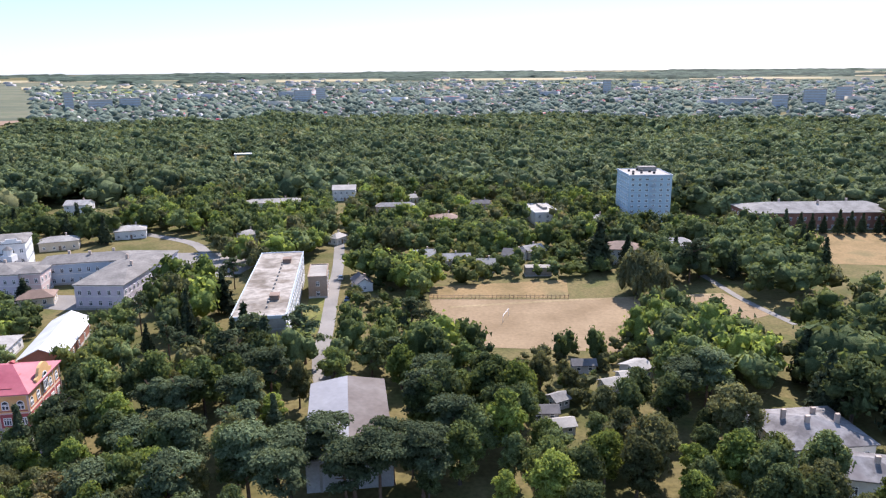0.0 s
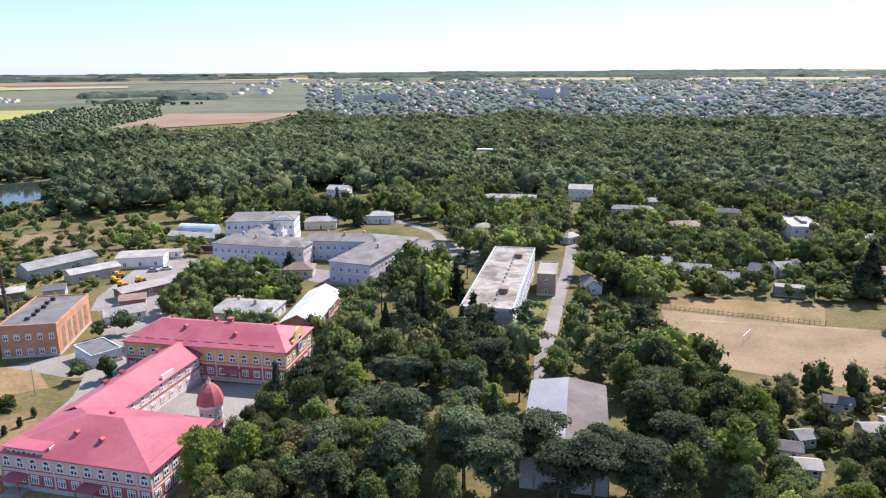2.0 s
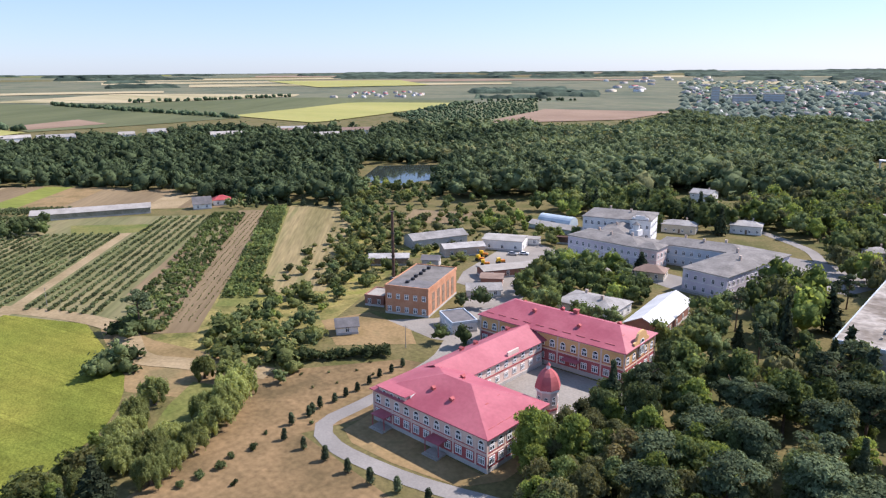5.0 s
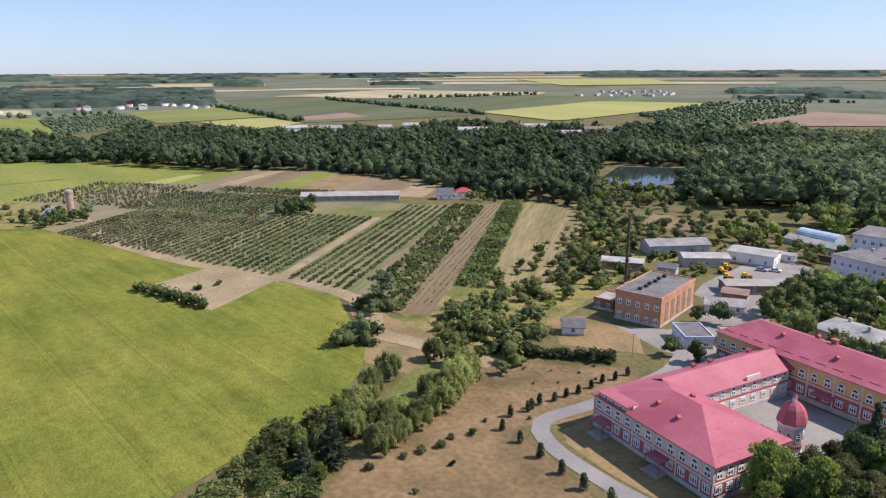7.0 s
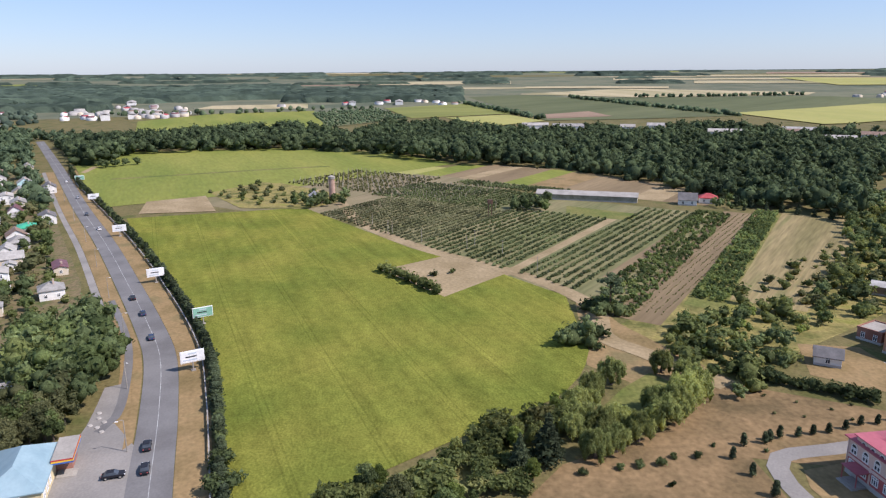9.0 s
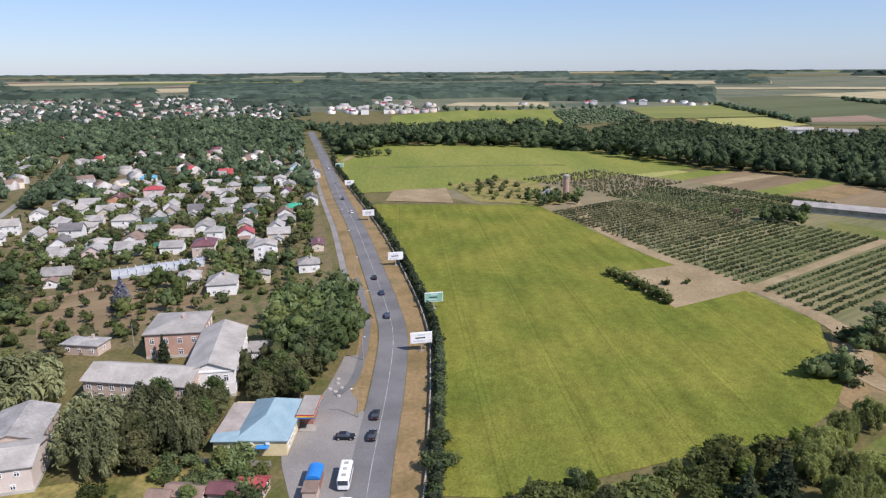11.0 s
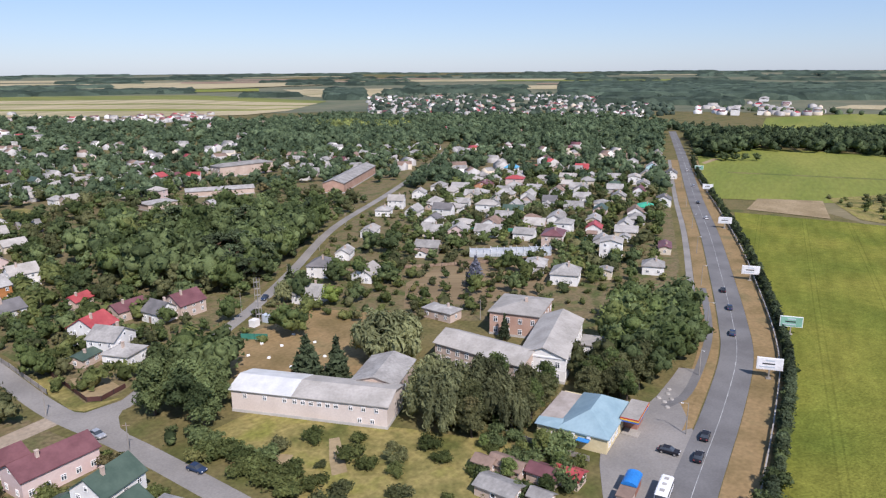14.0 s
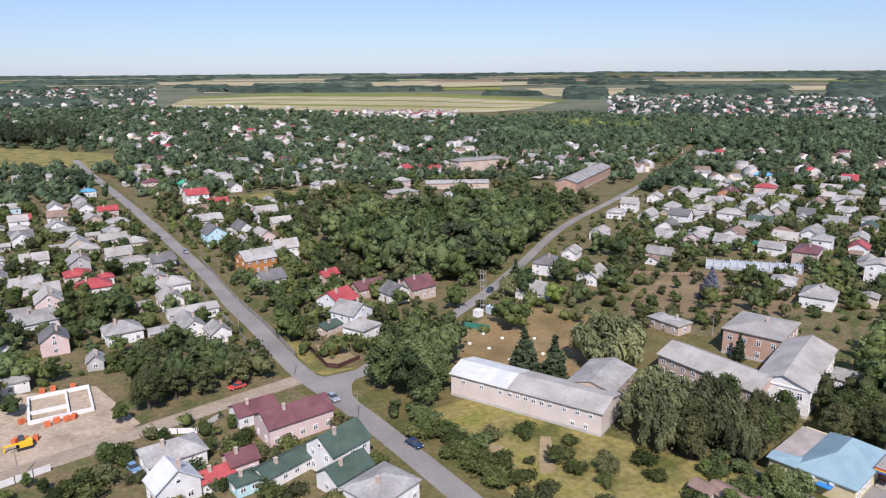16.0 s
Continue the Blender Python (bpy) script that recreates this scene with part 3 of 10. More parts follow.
rng = np.random.default_rng(7)
for tag, leaf in (("leaf", M_LEAF), ("dark", M_LEAF_DARK), ("olive", M_LEAF_OLIVE), ("bright", M_LEAF_BRIGHT)):
    for lod, nl, cards, size, count in (("", 20, 190, 0.26, 5), ("_far", 15, 70, 0.4, 4)):
        tree_kind(tag + lod, [baked("crown", crown_arrays(rng, broad_lumps(rng, nl, rng.uniform(3.0, 4.2), rng.uniform(2.2, 3.4), 9.3), cards, size, 0.76), leaf) for _ in range(count)],
                  [baked_trunk(rng, 6.5, 0.28, mat=M_BARK)], leaf, M_BARK, "broadleaf_tree")
for lod, nl, cards, size in (("", 24, 170, 0.22), ("_far", 14, 70, 0.36)):
    crowns = []
    for _ in range(2):
        lumps = []
        for i in range(nl):
            a, k = i * 2.4 + rng.uniform(-0.4, 0.4), rng.uniform(0.4, 3.1)
            lumps.append((k * math.cos(a), k * math.sin(a), rng.uniform(4.8, 9.7) - 0.28 * k, rng.uniform(0.8, 1.5), rng.uniform(0.8, 1.5), rng.uniform(0.35, 0.6)))
        crowns.append(baked("crown", crown_arrays(rng, lumps, cards, size, flat=0.9), M_NEEDLE))
    tree_kind("pine" + lod, crowns, [baked_trunk(rng, 9.0, 0.24, limbs=7, reach=2.4, mat=M_PINEBARK)], M_NEEDLE, M_PINEBARK, "pine_tree")
for tag, leaf, lod, cards, size in (("spruce", M_SPRUCE, "", 190, 0.28), ("spruce", M_SPRUCE, "_far", 70, 0.45), ("blue_spruce", M_BLUESPRUCE, "", 160, 0.28)):
    lumps = []
    for i in range(9):
        z = 1.2 + i * 0.98
        r = 2.5 * (1 - i / 9.6)
        for j in range(3 if i < 6 else 1):
            a = i * 1.1 + j * 2.09
            k = r * 0.5 if i < 6 else 0
            lumps.append((k * math.cos(a), k * math.sin(a), z, r * 0.62, r * 0.62, 0.75))
    tree_kind(tag + lod, [baked("crown", crown_arrays(rng, lumps, max(8, cards // 2), size, droop=0.3), leaf)], [baked_trunk(rng, 8.5, 0.2, limbs=0, mat=M_BARK)], leaf, M_BARK, "spruce_tree")
for lod, cards, size in (("", 280, 0.15), ("_far", 120, 0.22)):
    crowns = []
    for _ in range(2):
        lumps = []
        for i in range(27):
            a, k = i * 2.4 + rng.uniform(-0.3, 0.3), 0.4 + 3.1 * math.sqrt(i / 27)
            z = 8.3 - 0.34 * k * k + rng.uniform(-1.2, 0.6)
            q = rng.uniform(0.65, 1.1)
            lumps.append((k * math.cos(a), k * math.sin(a), z - 1.0, q, q, 1.5 + 0.36 * k))
        crowns.append(crown_arrays(rng, lumps, int(cards * 0.72), size, 0.74, droop=0.7))
    for tag, leaf, nm in (("willow", M_WILLOW, "willow_tree"), ("weeping", M_WEEP, "weeping_birch_tree")):
        tree_kind(tag + lod, [baked("crown", c, leaf) for c in crowns], [baked_trunk(rng, 6.0, 0.4, mat=M_BARK)], leaf, M_BARK, nm)
thuja = [(0, 0, 1.0, 0.85, 0.85, 1.0), (0.1, 0, 2.0, 0.8, 0.8, 1.0), (0, 0.1, 3.0, 0.55, 0.55, 0.9)]
tree_kind("thuja", [baked("crown", crown_arrays(rng, thuja, 190, 0.2, 0.85), M_SPRUCE)], [baked_trunk(rng, 1.5, 0.08, limbs=0, mat=M_BARK)], M_SPRUCE, M_BARK, "thuja_shrub", "shrub")
for tag, leaf in (("bush", M_SCRUB), ("bush_olive", M_LEAF_OLIVE), ("bush_dark", M_LEAF_DARK)):
    crowns = []
    for _ in range(3):
        lumps = [(rng.uniform(-1.1, 1.1), rng.uniform(-1.1, 1.1), rng.uniform(0.6, 1.5), rng.uniform(0.7, 1.1), rng.uniform(0.7, 1.1), rng.uniform(0.6, 0.9)) for _ in range(5)]
        crowns.append(baked("crown", crown_arrays(rng, lumps, 120, 0.19, 0.74), leaf))
    tree_kind(tag, crowns, [baked_trunk(rng, 1.2, 0.07, limbs=3, reach=0.6, mat=M_BARK)], leaf, M_BARK, "bush", "shrub")

LABELS = {
    "leaf": "broadleaf tree with a full mid-green crown", "dark": "broadleaf tree with a dense dark green crown", "olive": "broadleaf tree with dry olive-brown leaves",
    "bright": "broadleaf tree with a fresh yellow-green crown", "pine": "tall pine tree with a flat dark crown on a bare trunk", "spruce": "dark conical spruce tree",
    "blue_spruce": "blue-grey conical spruce tree", "willow": "weeping willow with pale hanging branches", "weeping": "tall weeping tree with drooping grey-green branches", "thuja": "trimmed dark green thuja shrub on dry grass",
    "bush": "low green leafy bush", "bush_olive": "low dry olive-green bush", "bush_dark": "low dark green bush",
}
PLANTED = []


def tree(key, x, y, height=10.0, wide=1.0, z=0.0, group=""):
    """Notes a tree or bush of a kind; plant_all() sets them."""
    PLANTED.append((key, x, y, height, wide, group))


def set_tree(i, key, x, y, height, wide, group):
    """One tree with its trunk and crown, at a height in metres."""
    crowns, trunks, leaf, bark, name, category = TREES[key]
    k = key.replace("_far", "")
    full = {"thuja": 3.9, "bush": 2.1, "bush_olive": 2.1, "bush_dark": 2.1}.get(k, 10.0)
    s = height / full
    if category == "shrub":
        ob = tagged(new(name, crowns[(i * 7 + i // 3) % len(crowns)]), LABELS[k], category, group)
        ob.matrix_basis = pose(x, y, 0, 0, 0, (i * 137.5) % 360) @ Matrix.Diagonal((s * wide, s * wide, s, 1))
        return
    root = thing(name, LABELS[k], category, x, y, 0, (i * 137.5) % 360, group)
    for nm, me in (("trunk", trunks[i % len(trunks)]), ("crown", crowns[(i * 7 + i // 3) % len(crowns)])):
        ob = new(nm, me)
        ob.parent = root
        ob.scale = (s * wide, s * wide, s)


def plant_all(protos, small):
    """The nearest trees of each kind stand as things; those past that join into one wood of their kind."""
    PLANTED.sort(key=lambda t: math.hypot(t[1], t[2]))
    count, rest = {}, {}
    near = [(k + "_far" if math.hypot(x, y) > 165 and k + "_far" in TREES else k, x, y, *more) for k, x, y, *more in PLANTED]
    PLANTED[:] = near
    for i, row in enumerate(PLANTED):
        name = TREES[row[0]][4]
        count[name] = count.get(name, 0) + 1
        if count[name] <= {"broadleaf_tree": 250, "bush": 130, "thuja_shrub": 260}.get(name, 300):
            set_tree(i, *row)
        else:
            rest.setdefault(row[0].replace("_far", ""), []).append(row)
    for key, rows in rest.items():
        bushy = key.startswith("bush") or key == "thuja"
        size = np.array([r[3] * r[4] * (1.25 if bushy else 0.86) for r in rows])
        spots = np.array([(r[1], r[2], -0.1, s, r[3]) for r, s in zip(rows, size)])
        if bushy:
            spots[:, 4] = np.minimum(spots[:, 4], size * 0.72)
        canopy("garden_growth" if bushy else "garden_trees", spots, small if bushy else protos, TREES[key][2], LABELS[key].replace("tree with", "trees with").replace("bush", "bushes") + ", many together", "bushes" if bushy else "trees")


def scatter(seed, poly, gap, kinds, low, high, wide=(0.85, 1.15), pad=1.0, group="", limit=400):
    """Trees of the given kinds over a piece of ground, kept apart and off roads and buildings."""
    r = random.Random(seed)
    xs, ys = [p[0] for p in poly], [p[1] for p in poly]
    area = (max(xs) - min(xs)) * (max(ys) - min(ys))
    put = []
    for _ in range(int(area / (gap * gap) * 5)):
        x, y = r.uniform(min(xs), max(xs)), r.uniform(min(ys), max(ys))
        g = gap * r.uniform(0.75, 1.25)
        if len(put) >= limit or not inside(x, y, poly) or not is_free(x, y, pad) or any((x - a) ** 2 + (y - b) ** 2 < g * g for a, b in put):
            continue
        put.append((x, y))
        tree(r.choice(kinds), x, y, r.uniform(low, high), r.uniform(*wide), group=group)
    return put


def canopy(name, spots, protos, material, label, category="woodland"):
    """Many crowns as one piece of woodland. spots: rows of x, y, z, size, height."""
    r = np.random.default_rng(len(spots))
    V, F, base = [], [], 0
    pick = r.integers(0, len(protos), len(spots))
    turn = r.uniform(0, math.tau, len(spots))
    for k, (pv, pf) in enumerate(protos):
        idx = np.where(pick == k)[0]
        if not len(idx):
            continue
        s = spots[idx]
        c, sn = np.cos(turn[idx])[:, None], np.sin(turn[idx])[:, None]
        x = (pv[None, :, 0] * c - pv[None, :, 1] * sn) * s[:, 3:4] + s[:, 0:1]
        y = (pv[None, :, 0] * sn + pv[None, :, 1] * c) * s[:, 3:4] + s[:, 1:2]
        z = (pv[None, :, 2] - 0.95) * np.maximum(s[:, 3:4] * 0.8, s[:, 4:5] * 0.97) + s[:, 2:3] + s[:, 4:5]
        V.append(np.stack([x, y, z], 2).reshape(-1, 3))
        F.append((pf[None] + (np.arange(len(idx)) * len(pv))[:, None, None]).reshape(-1, 3) + base)
        base += len(idx) * len(pv)
    ob = link_mesh(name, mesh_np(name, np.concatenate(V), np.concatenate(F), [material]), material)
    return tagged(ob, label, category, "", "stuff")


def crowns_for(rng, n, lumps, cards, size, core=0.8):
    """Small crown shapes about 1 wide and 1 high for woodland: boughs set round a dome."""
    out = []
    for _ in range(n):
        ls = []
        for i in range(lumps - 1):
            t = (i + 0.5) / (lumps - 1)
            a, k = i * 2.4 + rng.uniform(-0.5, 0.5), 0.34 * math.sin(math.pi * (0.3 + 0.62 * t)) ** 0.8 * rng.uniform(0.75, 1.15)
            q = rng.uniform(0.16, 0.27)
            ls.append((k * math.cos(a), k * math.sin(a), 0.24 + 0.56 * t + rng.uniform(-0.05, 0.05), q, q, q * rng.uniform(0.75, 0.95)))
        ls.append((0, 0, 0.48, 0.36, 0.36, 0.44))
        out.append(crown_arrays(rng, ls, cards, size, core))
    return out


def polar_spots(seed, az0, az1, r0, r1, gap, size, height, keep=None, grow=0.0, thin=0.0, roll=0.0):
    """Spots over a ring sector seen from the origin (az in degrees to the left of +y)."""
    g = np.random.default_rng(seed)
    out = []
    r = r0
    while r < r1:
        step = gap * (1 + grow * (r - r0) / 1000)
        n = int(r * radians(az1 - az0) / step)
        az = np.radians(az0 + (az1 - az0) * (np.arange(n) + g.uniform(-0.45, 0.45, n) + 0.5) / max(n, 1))
        rr = r + g.uniform(-0.5, 0.5, n) * step
        s = size * g.uniform(0.55, 1.25, n) * np.where(g.uniform(0, 1, n) > 0.85, 1.45, 1.0) * step / gap
        h = height * g.uniform(0.72, 1.28, n)
        x, y = -np.sin(az) * rr, np.cos(az) * rr
        swell = np.sin(x / 61 + 0.8 * np.sin(y / 83)) + np.sin(y / 47 + np.sin(x / 110)) + 0.6 * np.sin((x + y) / 29)
        out.append(np.stack([x, y, land(rr) + roll * swell, s, h], 1))
        r += step * 0.9
    out = np.concatenate(out)
    if thin:
        out = out[g.uniform(0, 1, len(out)) > thin]
    if keep is not None:
        out = out[np.array([keep(x, y) for x, y in out[:, :2]], bool)]
    return out

# ---- ground ----
def ground_disc():
    bm = bmesh.new()
    radii = [0, 60, 120, 200, 320, 480, 700, 900, 1100] + [1100 + 200 * i for i in range(1, 20)] + [4960]
    n = 128
    rings = []
    for r in radii[1:]:
        row = []
        for i in range(n):
            a = i * math.tau / n
            z = float(land(r))
            if r > 2400:
                z += 2.0 * noise.noise((math.cos(a) * 2.2, math.sin(a) * 2.2, r / 900)) * min(1, (r - 2400) / 1500)
            row.append(bm.verts.new((r * math.cos(a), r * math.sin(a), z - (0.3 if r > 1000 else 0))))
        rings.append(row)
    mid = bm.verts.new((0, 0, 0))
    for i in range(n):
        bm.faces.new((mid, rings[0][i], rings[0][(i + 1) % n]))
        for a, b in zip(rings, rings[1:]):
            bm.faces.new((a[i], b[i], b[(i + 1) % n], a[(i + 1) % n]))
    return bm


tagged(part("ground", ground_disc(), M_GRASS, None, smooth=True), "wide ground of rough grass and dry soil", "ground", "", "structure")


def sector(name, az0, az1, r0, r1, material, label, lift=0.4, wavy=0.0):
    """A field far off: a piece of a ring round the origin, laid on the land."""
    bm = bmesh.new()
    nu, nv = max(2, int((az1 - az0) / 2)), max(6, int((r1 - r0) / 120))
    rows = []
    for j in range(nv + 1):
        row = []
        for i in range(nu + 1):
            a = radians(az0 + (az1 - az0) * i / nu)
            r = r0 + (r1 - r0) * j / nv
            r += wavy * noise.noise((a * 6, j * 0.4, r0 / 500))
            row.append(bm.verts.new((-math.sin(a) * r, math.cos(a) * r, float(land(r)) + lift)))
        rows.append(row)
    for p, q in zip(rows, rows[1:]):
        for i in range(nu):
            bm.faces.new((p[i], q[i], q[i + 1], p[i + 1]))
    bmesh.ops.recalc_face_normals(bm, faces=bm.faces)
    if sum(f.normal.z for f in bm.faces) < 0:
        bmesh.ops.reverse_faces(bm, faces=bm.faces)
    return tagged(part(name, bm, material, None), label, "field", "", "structure")


# near fields
sheet("crop_field", [(-113, -33), (-162, -46.5), (-199, -58.5), (-249, -82.5), (-328.5, -127.5), (-384, -154), (-407, -61), (-306, 1), (-291, 14.4), (-271.5, -11),
                     (-236, 12.5), (-262, 37), (-234, 55), (-222, 54), (-185, 51), (-175, 47.5), (-168, 44.2), (-160, 39), (-155.5, 34.8), (-149, 26), (-143.5, 17.5), (-136.3, 7.5), (-130.5, 0), (-119, -15.5), (-115.3, -22.5)], 0.12, M_FIELD,
      "broad yellow-green crop field with faint rows", "field")
sheet("far_crop_field", [(-418, -180), (-516, -235), (-592, -274), (-706, -336), (-738, -121), (-681, -18), (-595, 40), (-472, -89), (-446, -128)], 0.2, M_FIELD2, "green crop field before the tree belt", "field")
sheet("sand_clearing", [(-396, -152), (-400, -110), (-452, -130), (-434, -161)], 0.27, M_DIRT, "bare sandy clearing beside the crops")
sheet("bare_patch", [(-293, 15), (-272, -13), (-234, 12.5), (-262, 40)], 0.1, M_DIRT, "bare earth patch with bushes in the field")
sheet("dry_lawn", [(-163, 78), (-144, 112), (-122, 122), (-122, 88), (-127, 70), (-92, 70), (-60, 40), (-88, 4), (-104, 10), (-116, 22), (-127, 31), (-139, 56)], 0.05, M_LAWN, "dry brown lawn with young shrubs")
sheet("weedy_ground", [(-175, 48), (-222, 56), (-240, 60), (-205, 66), (-160, 84), (-150, 66)], 0.04, M_DRY, "dry weedy ground by the crop field")
sheet("sports_ground", [(-5, 233), (0, 190), (52, 184), (106, 214), (100, 237), (43, 231.5)], 0.06, M_SPORT, "worn dusty sports ground")
sheet("dry_meadow", [(-5, 247), (-5, 234), (44, 232.5), (47, 255)], 0.05, M_DRY, "fenced dry meadow")
sheet("court", [(-19, 206), (-10, 206), (-8, 219), (-17, 219)], 0.08, M_GREEN, "small green sports court")
sheet("right_clearing", [(150, 275), (170, 330), (260, 330), (260, 260)], 0.05, M_DRY, "dry clearing before the brick building")
sheet("yard", [(-214, 228), (-196, 184), (-187, 172), (-178, 172), (-170, 160), (-160, 150), (-163, 140), (-172, 128), (-150, 128), (-135, 135), (-150, 165), (-176, 205), (-152, 232), (-195, 238), (-222, 246)],
      0.05, M_GRAVEL, "grey gravel service yard")
sheet("school_forecourt", [(-192, 240), (-186, 233), (-152, 229), (-128, 224), (-106, 224), (-106, 231), (-124, 240), (-150, 241)], 0.055, M_ROAD, "asphalt forecourt of the white school")
sheet("school_yard", [(-104, 262), (-82, 262), (-72, 300), (-108, 300), (-150, 300), (-120, 285)], 0.06, M_ROAD, "asphalt yard beside the white school")
sheet("yard_dry_soil", [(-182, 128), (-160, 128), (-150, 122), (-165, 104), (-186, 112)], 0.05, M_DRY, "dry soil beside the boiler house")
sheet("boiler_field", [(-309, 251), (-284, 221), (-263, 246), (-278, 270)], 0.05, M_PLOUGH, "small ploughed plot behind the yard")
sheet("dry_playing_field", [(-84, -166), (-104, -182), (-128, -186), (-146, -166), (-130, -142), (-112, -132), (-82, -149)], 0.05, M_DRY, "dry playing field with low markers")
sheet("weedy_meadow", [(-62, -134), (-76, -136), (-97, -104), (-108, -84), (-92, -70), (-66, -92)], 0.05, M_WEEDY, "weedy yellow-green meadow beside the street")
sheet("bare_path", [(-77, -100), (-80, -105), (-84, -112), (-82, -113), (-77, -106), (-74, -101)], 0.07, M_DIRT, "bare trodden soil in the meadow")
sheet("bare_path", [(-66, -113), (-70, -117), (-73, -113), (-70, -110)], 0.07, M_DIRT, "bare trodden soil in the meadow")
sheet("construction_ground", [(32, -189), (4, -184), (-5, -158), (6, -148), (36, -140)], 0.06, M_SAND, "bare sandy building plot")

sheet("garden_meadow", [(-68, -426), (-122, -424), (-114, -458), (-76, -456)], 0.05, M_WEEDY, "open yellow-green meadow behind the houses")
sheet("village_gardens", [(-46, -170), (-62, -166), (-126, -176), (-158, -140), (-176, -112), (-205, -100), (-262, -124), (-420, -212), (-600, -310), (-560, -560), (-200, -640), (40, -640), (110, -420), (90, -180), (60, -120), (-30, -90), (-48, -104)], 0.02, M_GARDEN, "village gardens of brown soil and rough grass")
sheet("dry_gardens", [(-150, -165), (-190, -140), (-212, -150), (-240, -170), (-206, -196), (-170, -186)], 0.04, M_PLOUGH, "dug brown garden plots")

# orchard: strips that run along one slant
ROW, ACROSS, CORNER = np.array((-0.8, 0.6)), np.array((-0.6, -0.8)), np.array((-203.0, 68.0))


def slant(s, w):
    return tuple(CORNER + ROW * s + ACROSS * w)


def slant_sheet(name, s0, s1, w0, w1, material, label, z=0.08):
    return sheet(name, [slant(s0, w0), slant(s1, w0), slant(s1, w1), slant(s0, w1)], z, material, label, "field")


def strip_sheet(name, s0, s1, near, far, material, label, z=0.08):
    return sheet(name, [slant(s0, near[0]), slant(s1, far[0]), slant(s1, far[1]), slant(s0, near[1])], z, material, label, "field")


M_STRIP = surface("dry_strip", (0.175, 0.148, 0.066), (0.255, 0.20, 0.10), 0.09, 0.8, 0.95, 0.05, 0.3, stretch=(143, 14), third=(0.14, 0.142, 0.055))
M_ORCHARD = surface("orchard_soil", (0.13, 0.135, 0.058), (0.22, 0.19, 0.10), 0.05, 0.6, 0.95, 0.05, 0.25, stretch=(143, 10))
strip_sheet("ploughed_strip", 6, 203, (-8, 8), (0, 18), M_PLOUGH, "ploughed strip of brown soil with thin plant rows")
strip_sheet("stubble_strip", 44, 214, (-44, -20), (-50, -10), M_STRIP, "dry straw-coloured strip of field")
strip_sheet("grass_strip", 30, 210, (-21, -8), (-10, 0), M_GREEN, "green weedy strip between the plots", 0.075)
strip_sheet("orchard_soil", 20, 192, (8, 150), (18, 215), M_ORCHARD, "dry grass between the orchard rows", 0.07)
strip_sheet("orchard_soil_far", 60, 232, (190, 306), (150, 306), surface("orchard_far_soil", (0.15, 0.135, 0.07), (0.25, 0.20, 0.12), 0.03, 0.6, 0.95, 0.05, 0.25, stretch=(143, 10)), "dry grass under the far orchard rows", 0.065)
strip_sheet("orchard_path", 36, 150, (58, 62.5), (60, 65), M_DIRT, "pale dirt path between the orchard rows", 0.09)
strip_sheet("orchard_path", 46, 146, (20, 27), (22, 27), M_PLOUGH, "bare brown strip between the orchard rows", 0.09)
for s0, s1, w0, w1, m in ((214, 262, 30, 56, M_PLOUGH), (214, 270, 56, 76, M_DIRT), (212, 284, 76, 99, M_PLOUGH), (212, 294, 99, 126, M_PLOUGH), (226, 300, 126, 152, M_DRY), (226, 306, 152, 172, M_FIELD2), (226, 308, 172, 198, M_PLOUGH),
                          (229, 306, 198, 211, M_DIRT), (231, 308, 211, 228, M_PLOUGH), (229, 300, 228, 250, M_FIELD2), (226, 272, 250, 303, M_YELLOW)):
    slant_sheet("plot_strip", s0, s1, w0, w1, m, "narrow field strip behind the orchard", 0.085)
ribbon("farm_track", [(-470, -62), (-431, -44), (-360, -24), (-306, 6), (-262, 43), (-225, 61), (-196, 58), (-182, 66), (-160, 80)], 7, 0.15, M_DIRT, "dusty farm track round the crop field", "track")

sheet("scrub_grass", [(-160, 84), (-205, 66), (-235, 96), (-330, 170), (-372, 208), (-330, 236), (-262, 190), (-212, 225), (-226, 180), (-192, 128), (-182, 112)], 0.03, M_WEEDY, "rough green grass with scrub behind the boiler house")

sheet("scrub_meadow", [(-402, -60), (-408, -98), (-436, -115), (-464, -131), (-506, -106), (-500, -90), (-445, -38), (-425, -40)], 0.22, M_WEEDY, "rough green scrub meadow beside the water tower")
ribbon("field_margin", [(-532, -222), (-552, -170), (-575, -110), (-588, -66)], 7, 0.25, M_GREEN, "dark grassy margin across the green crop", "track")
sheet("kitchen_garden", [(-399, 92), (-372, 126), (-356, 116), (-374, 86)], 0.1, M_GREEN, "green kitchen garden before the greenhouse")
sheet("sandy_path", [(-566, -256), (-572, -262), (-608, -268), (-606, -262)], 0.25, M_DIRT, "short sandy path beside the crop")

sheet("edge_grass", [(-117, -14), (-129, 2), (-142, 19), (-154, 36.5), (-148, 42), (-134, 28), (-122, 14), (-108, -6)], 0.062, M_GREEN, "green grass under the scrub beside the crop")
sheet("willow_glade", [(-141, 46), (-150, 45), (-160, 53), (-169, 63), (-160, 68), (-150, 60)], 0.137, M_GREEN, "fresh green grass between the willows")

# pond
sheet("pond", [(-384, 300), (-410, 292), (-436, 306), (-478, 350), (-440, 400), (-405, 372), (-388, 330)], 0.15, M_WATER, "still pond among trees", "water")

# far fields
for a in range(-60, 200, 20):
    sector("far_meadows", a, a + 20, 1350, 4940, M_FARLAND, "far meadows towards the horizon", 0.05)


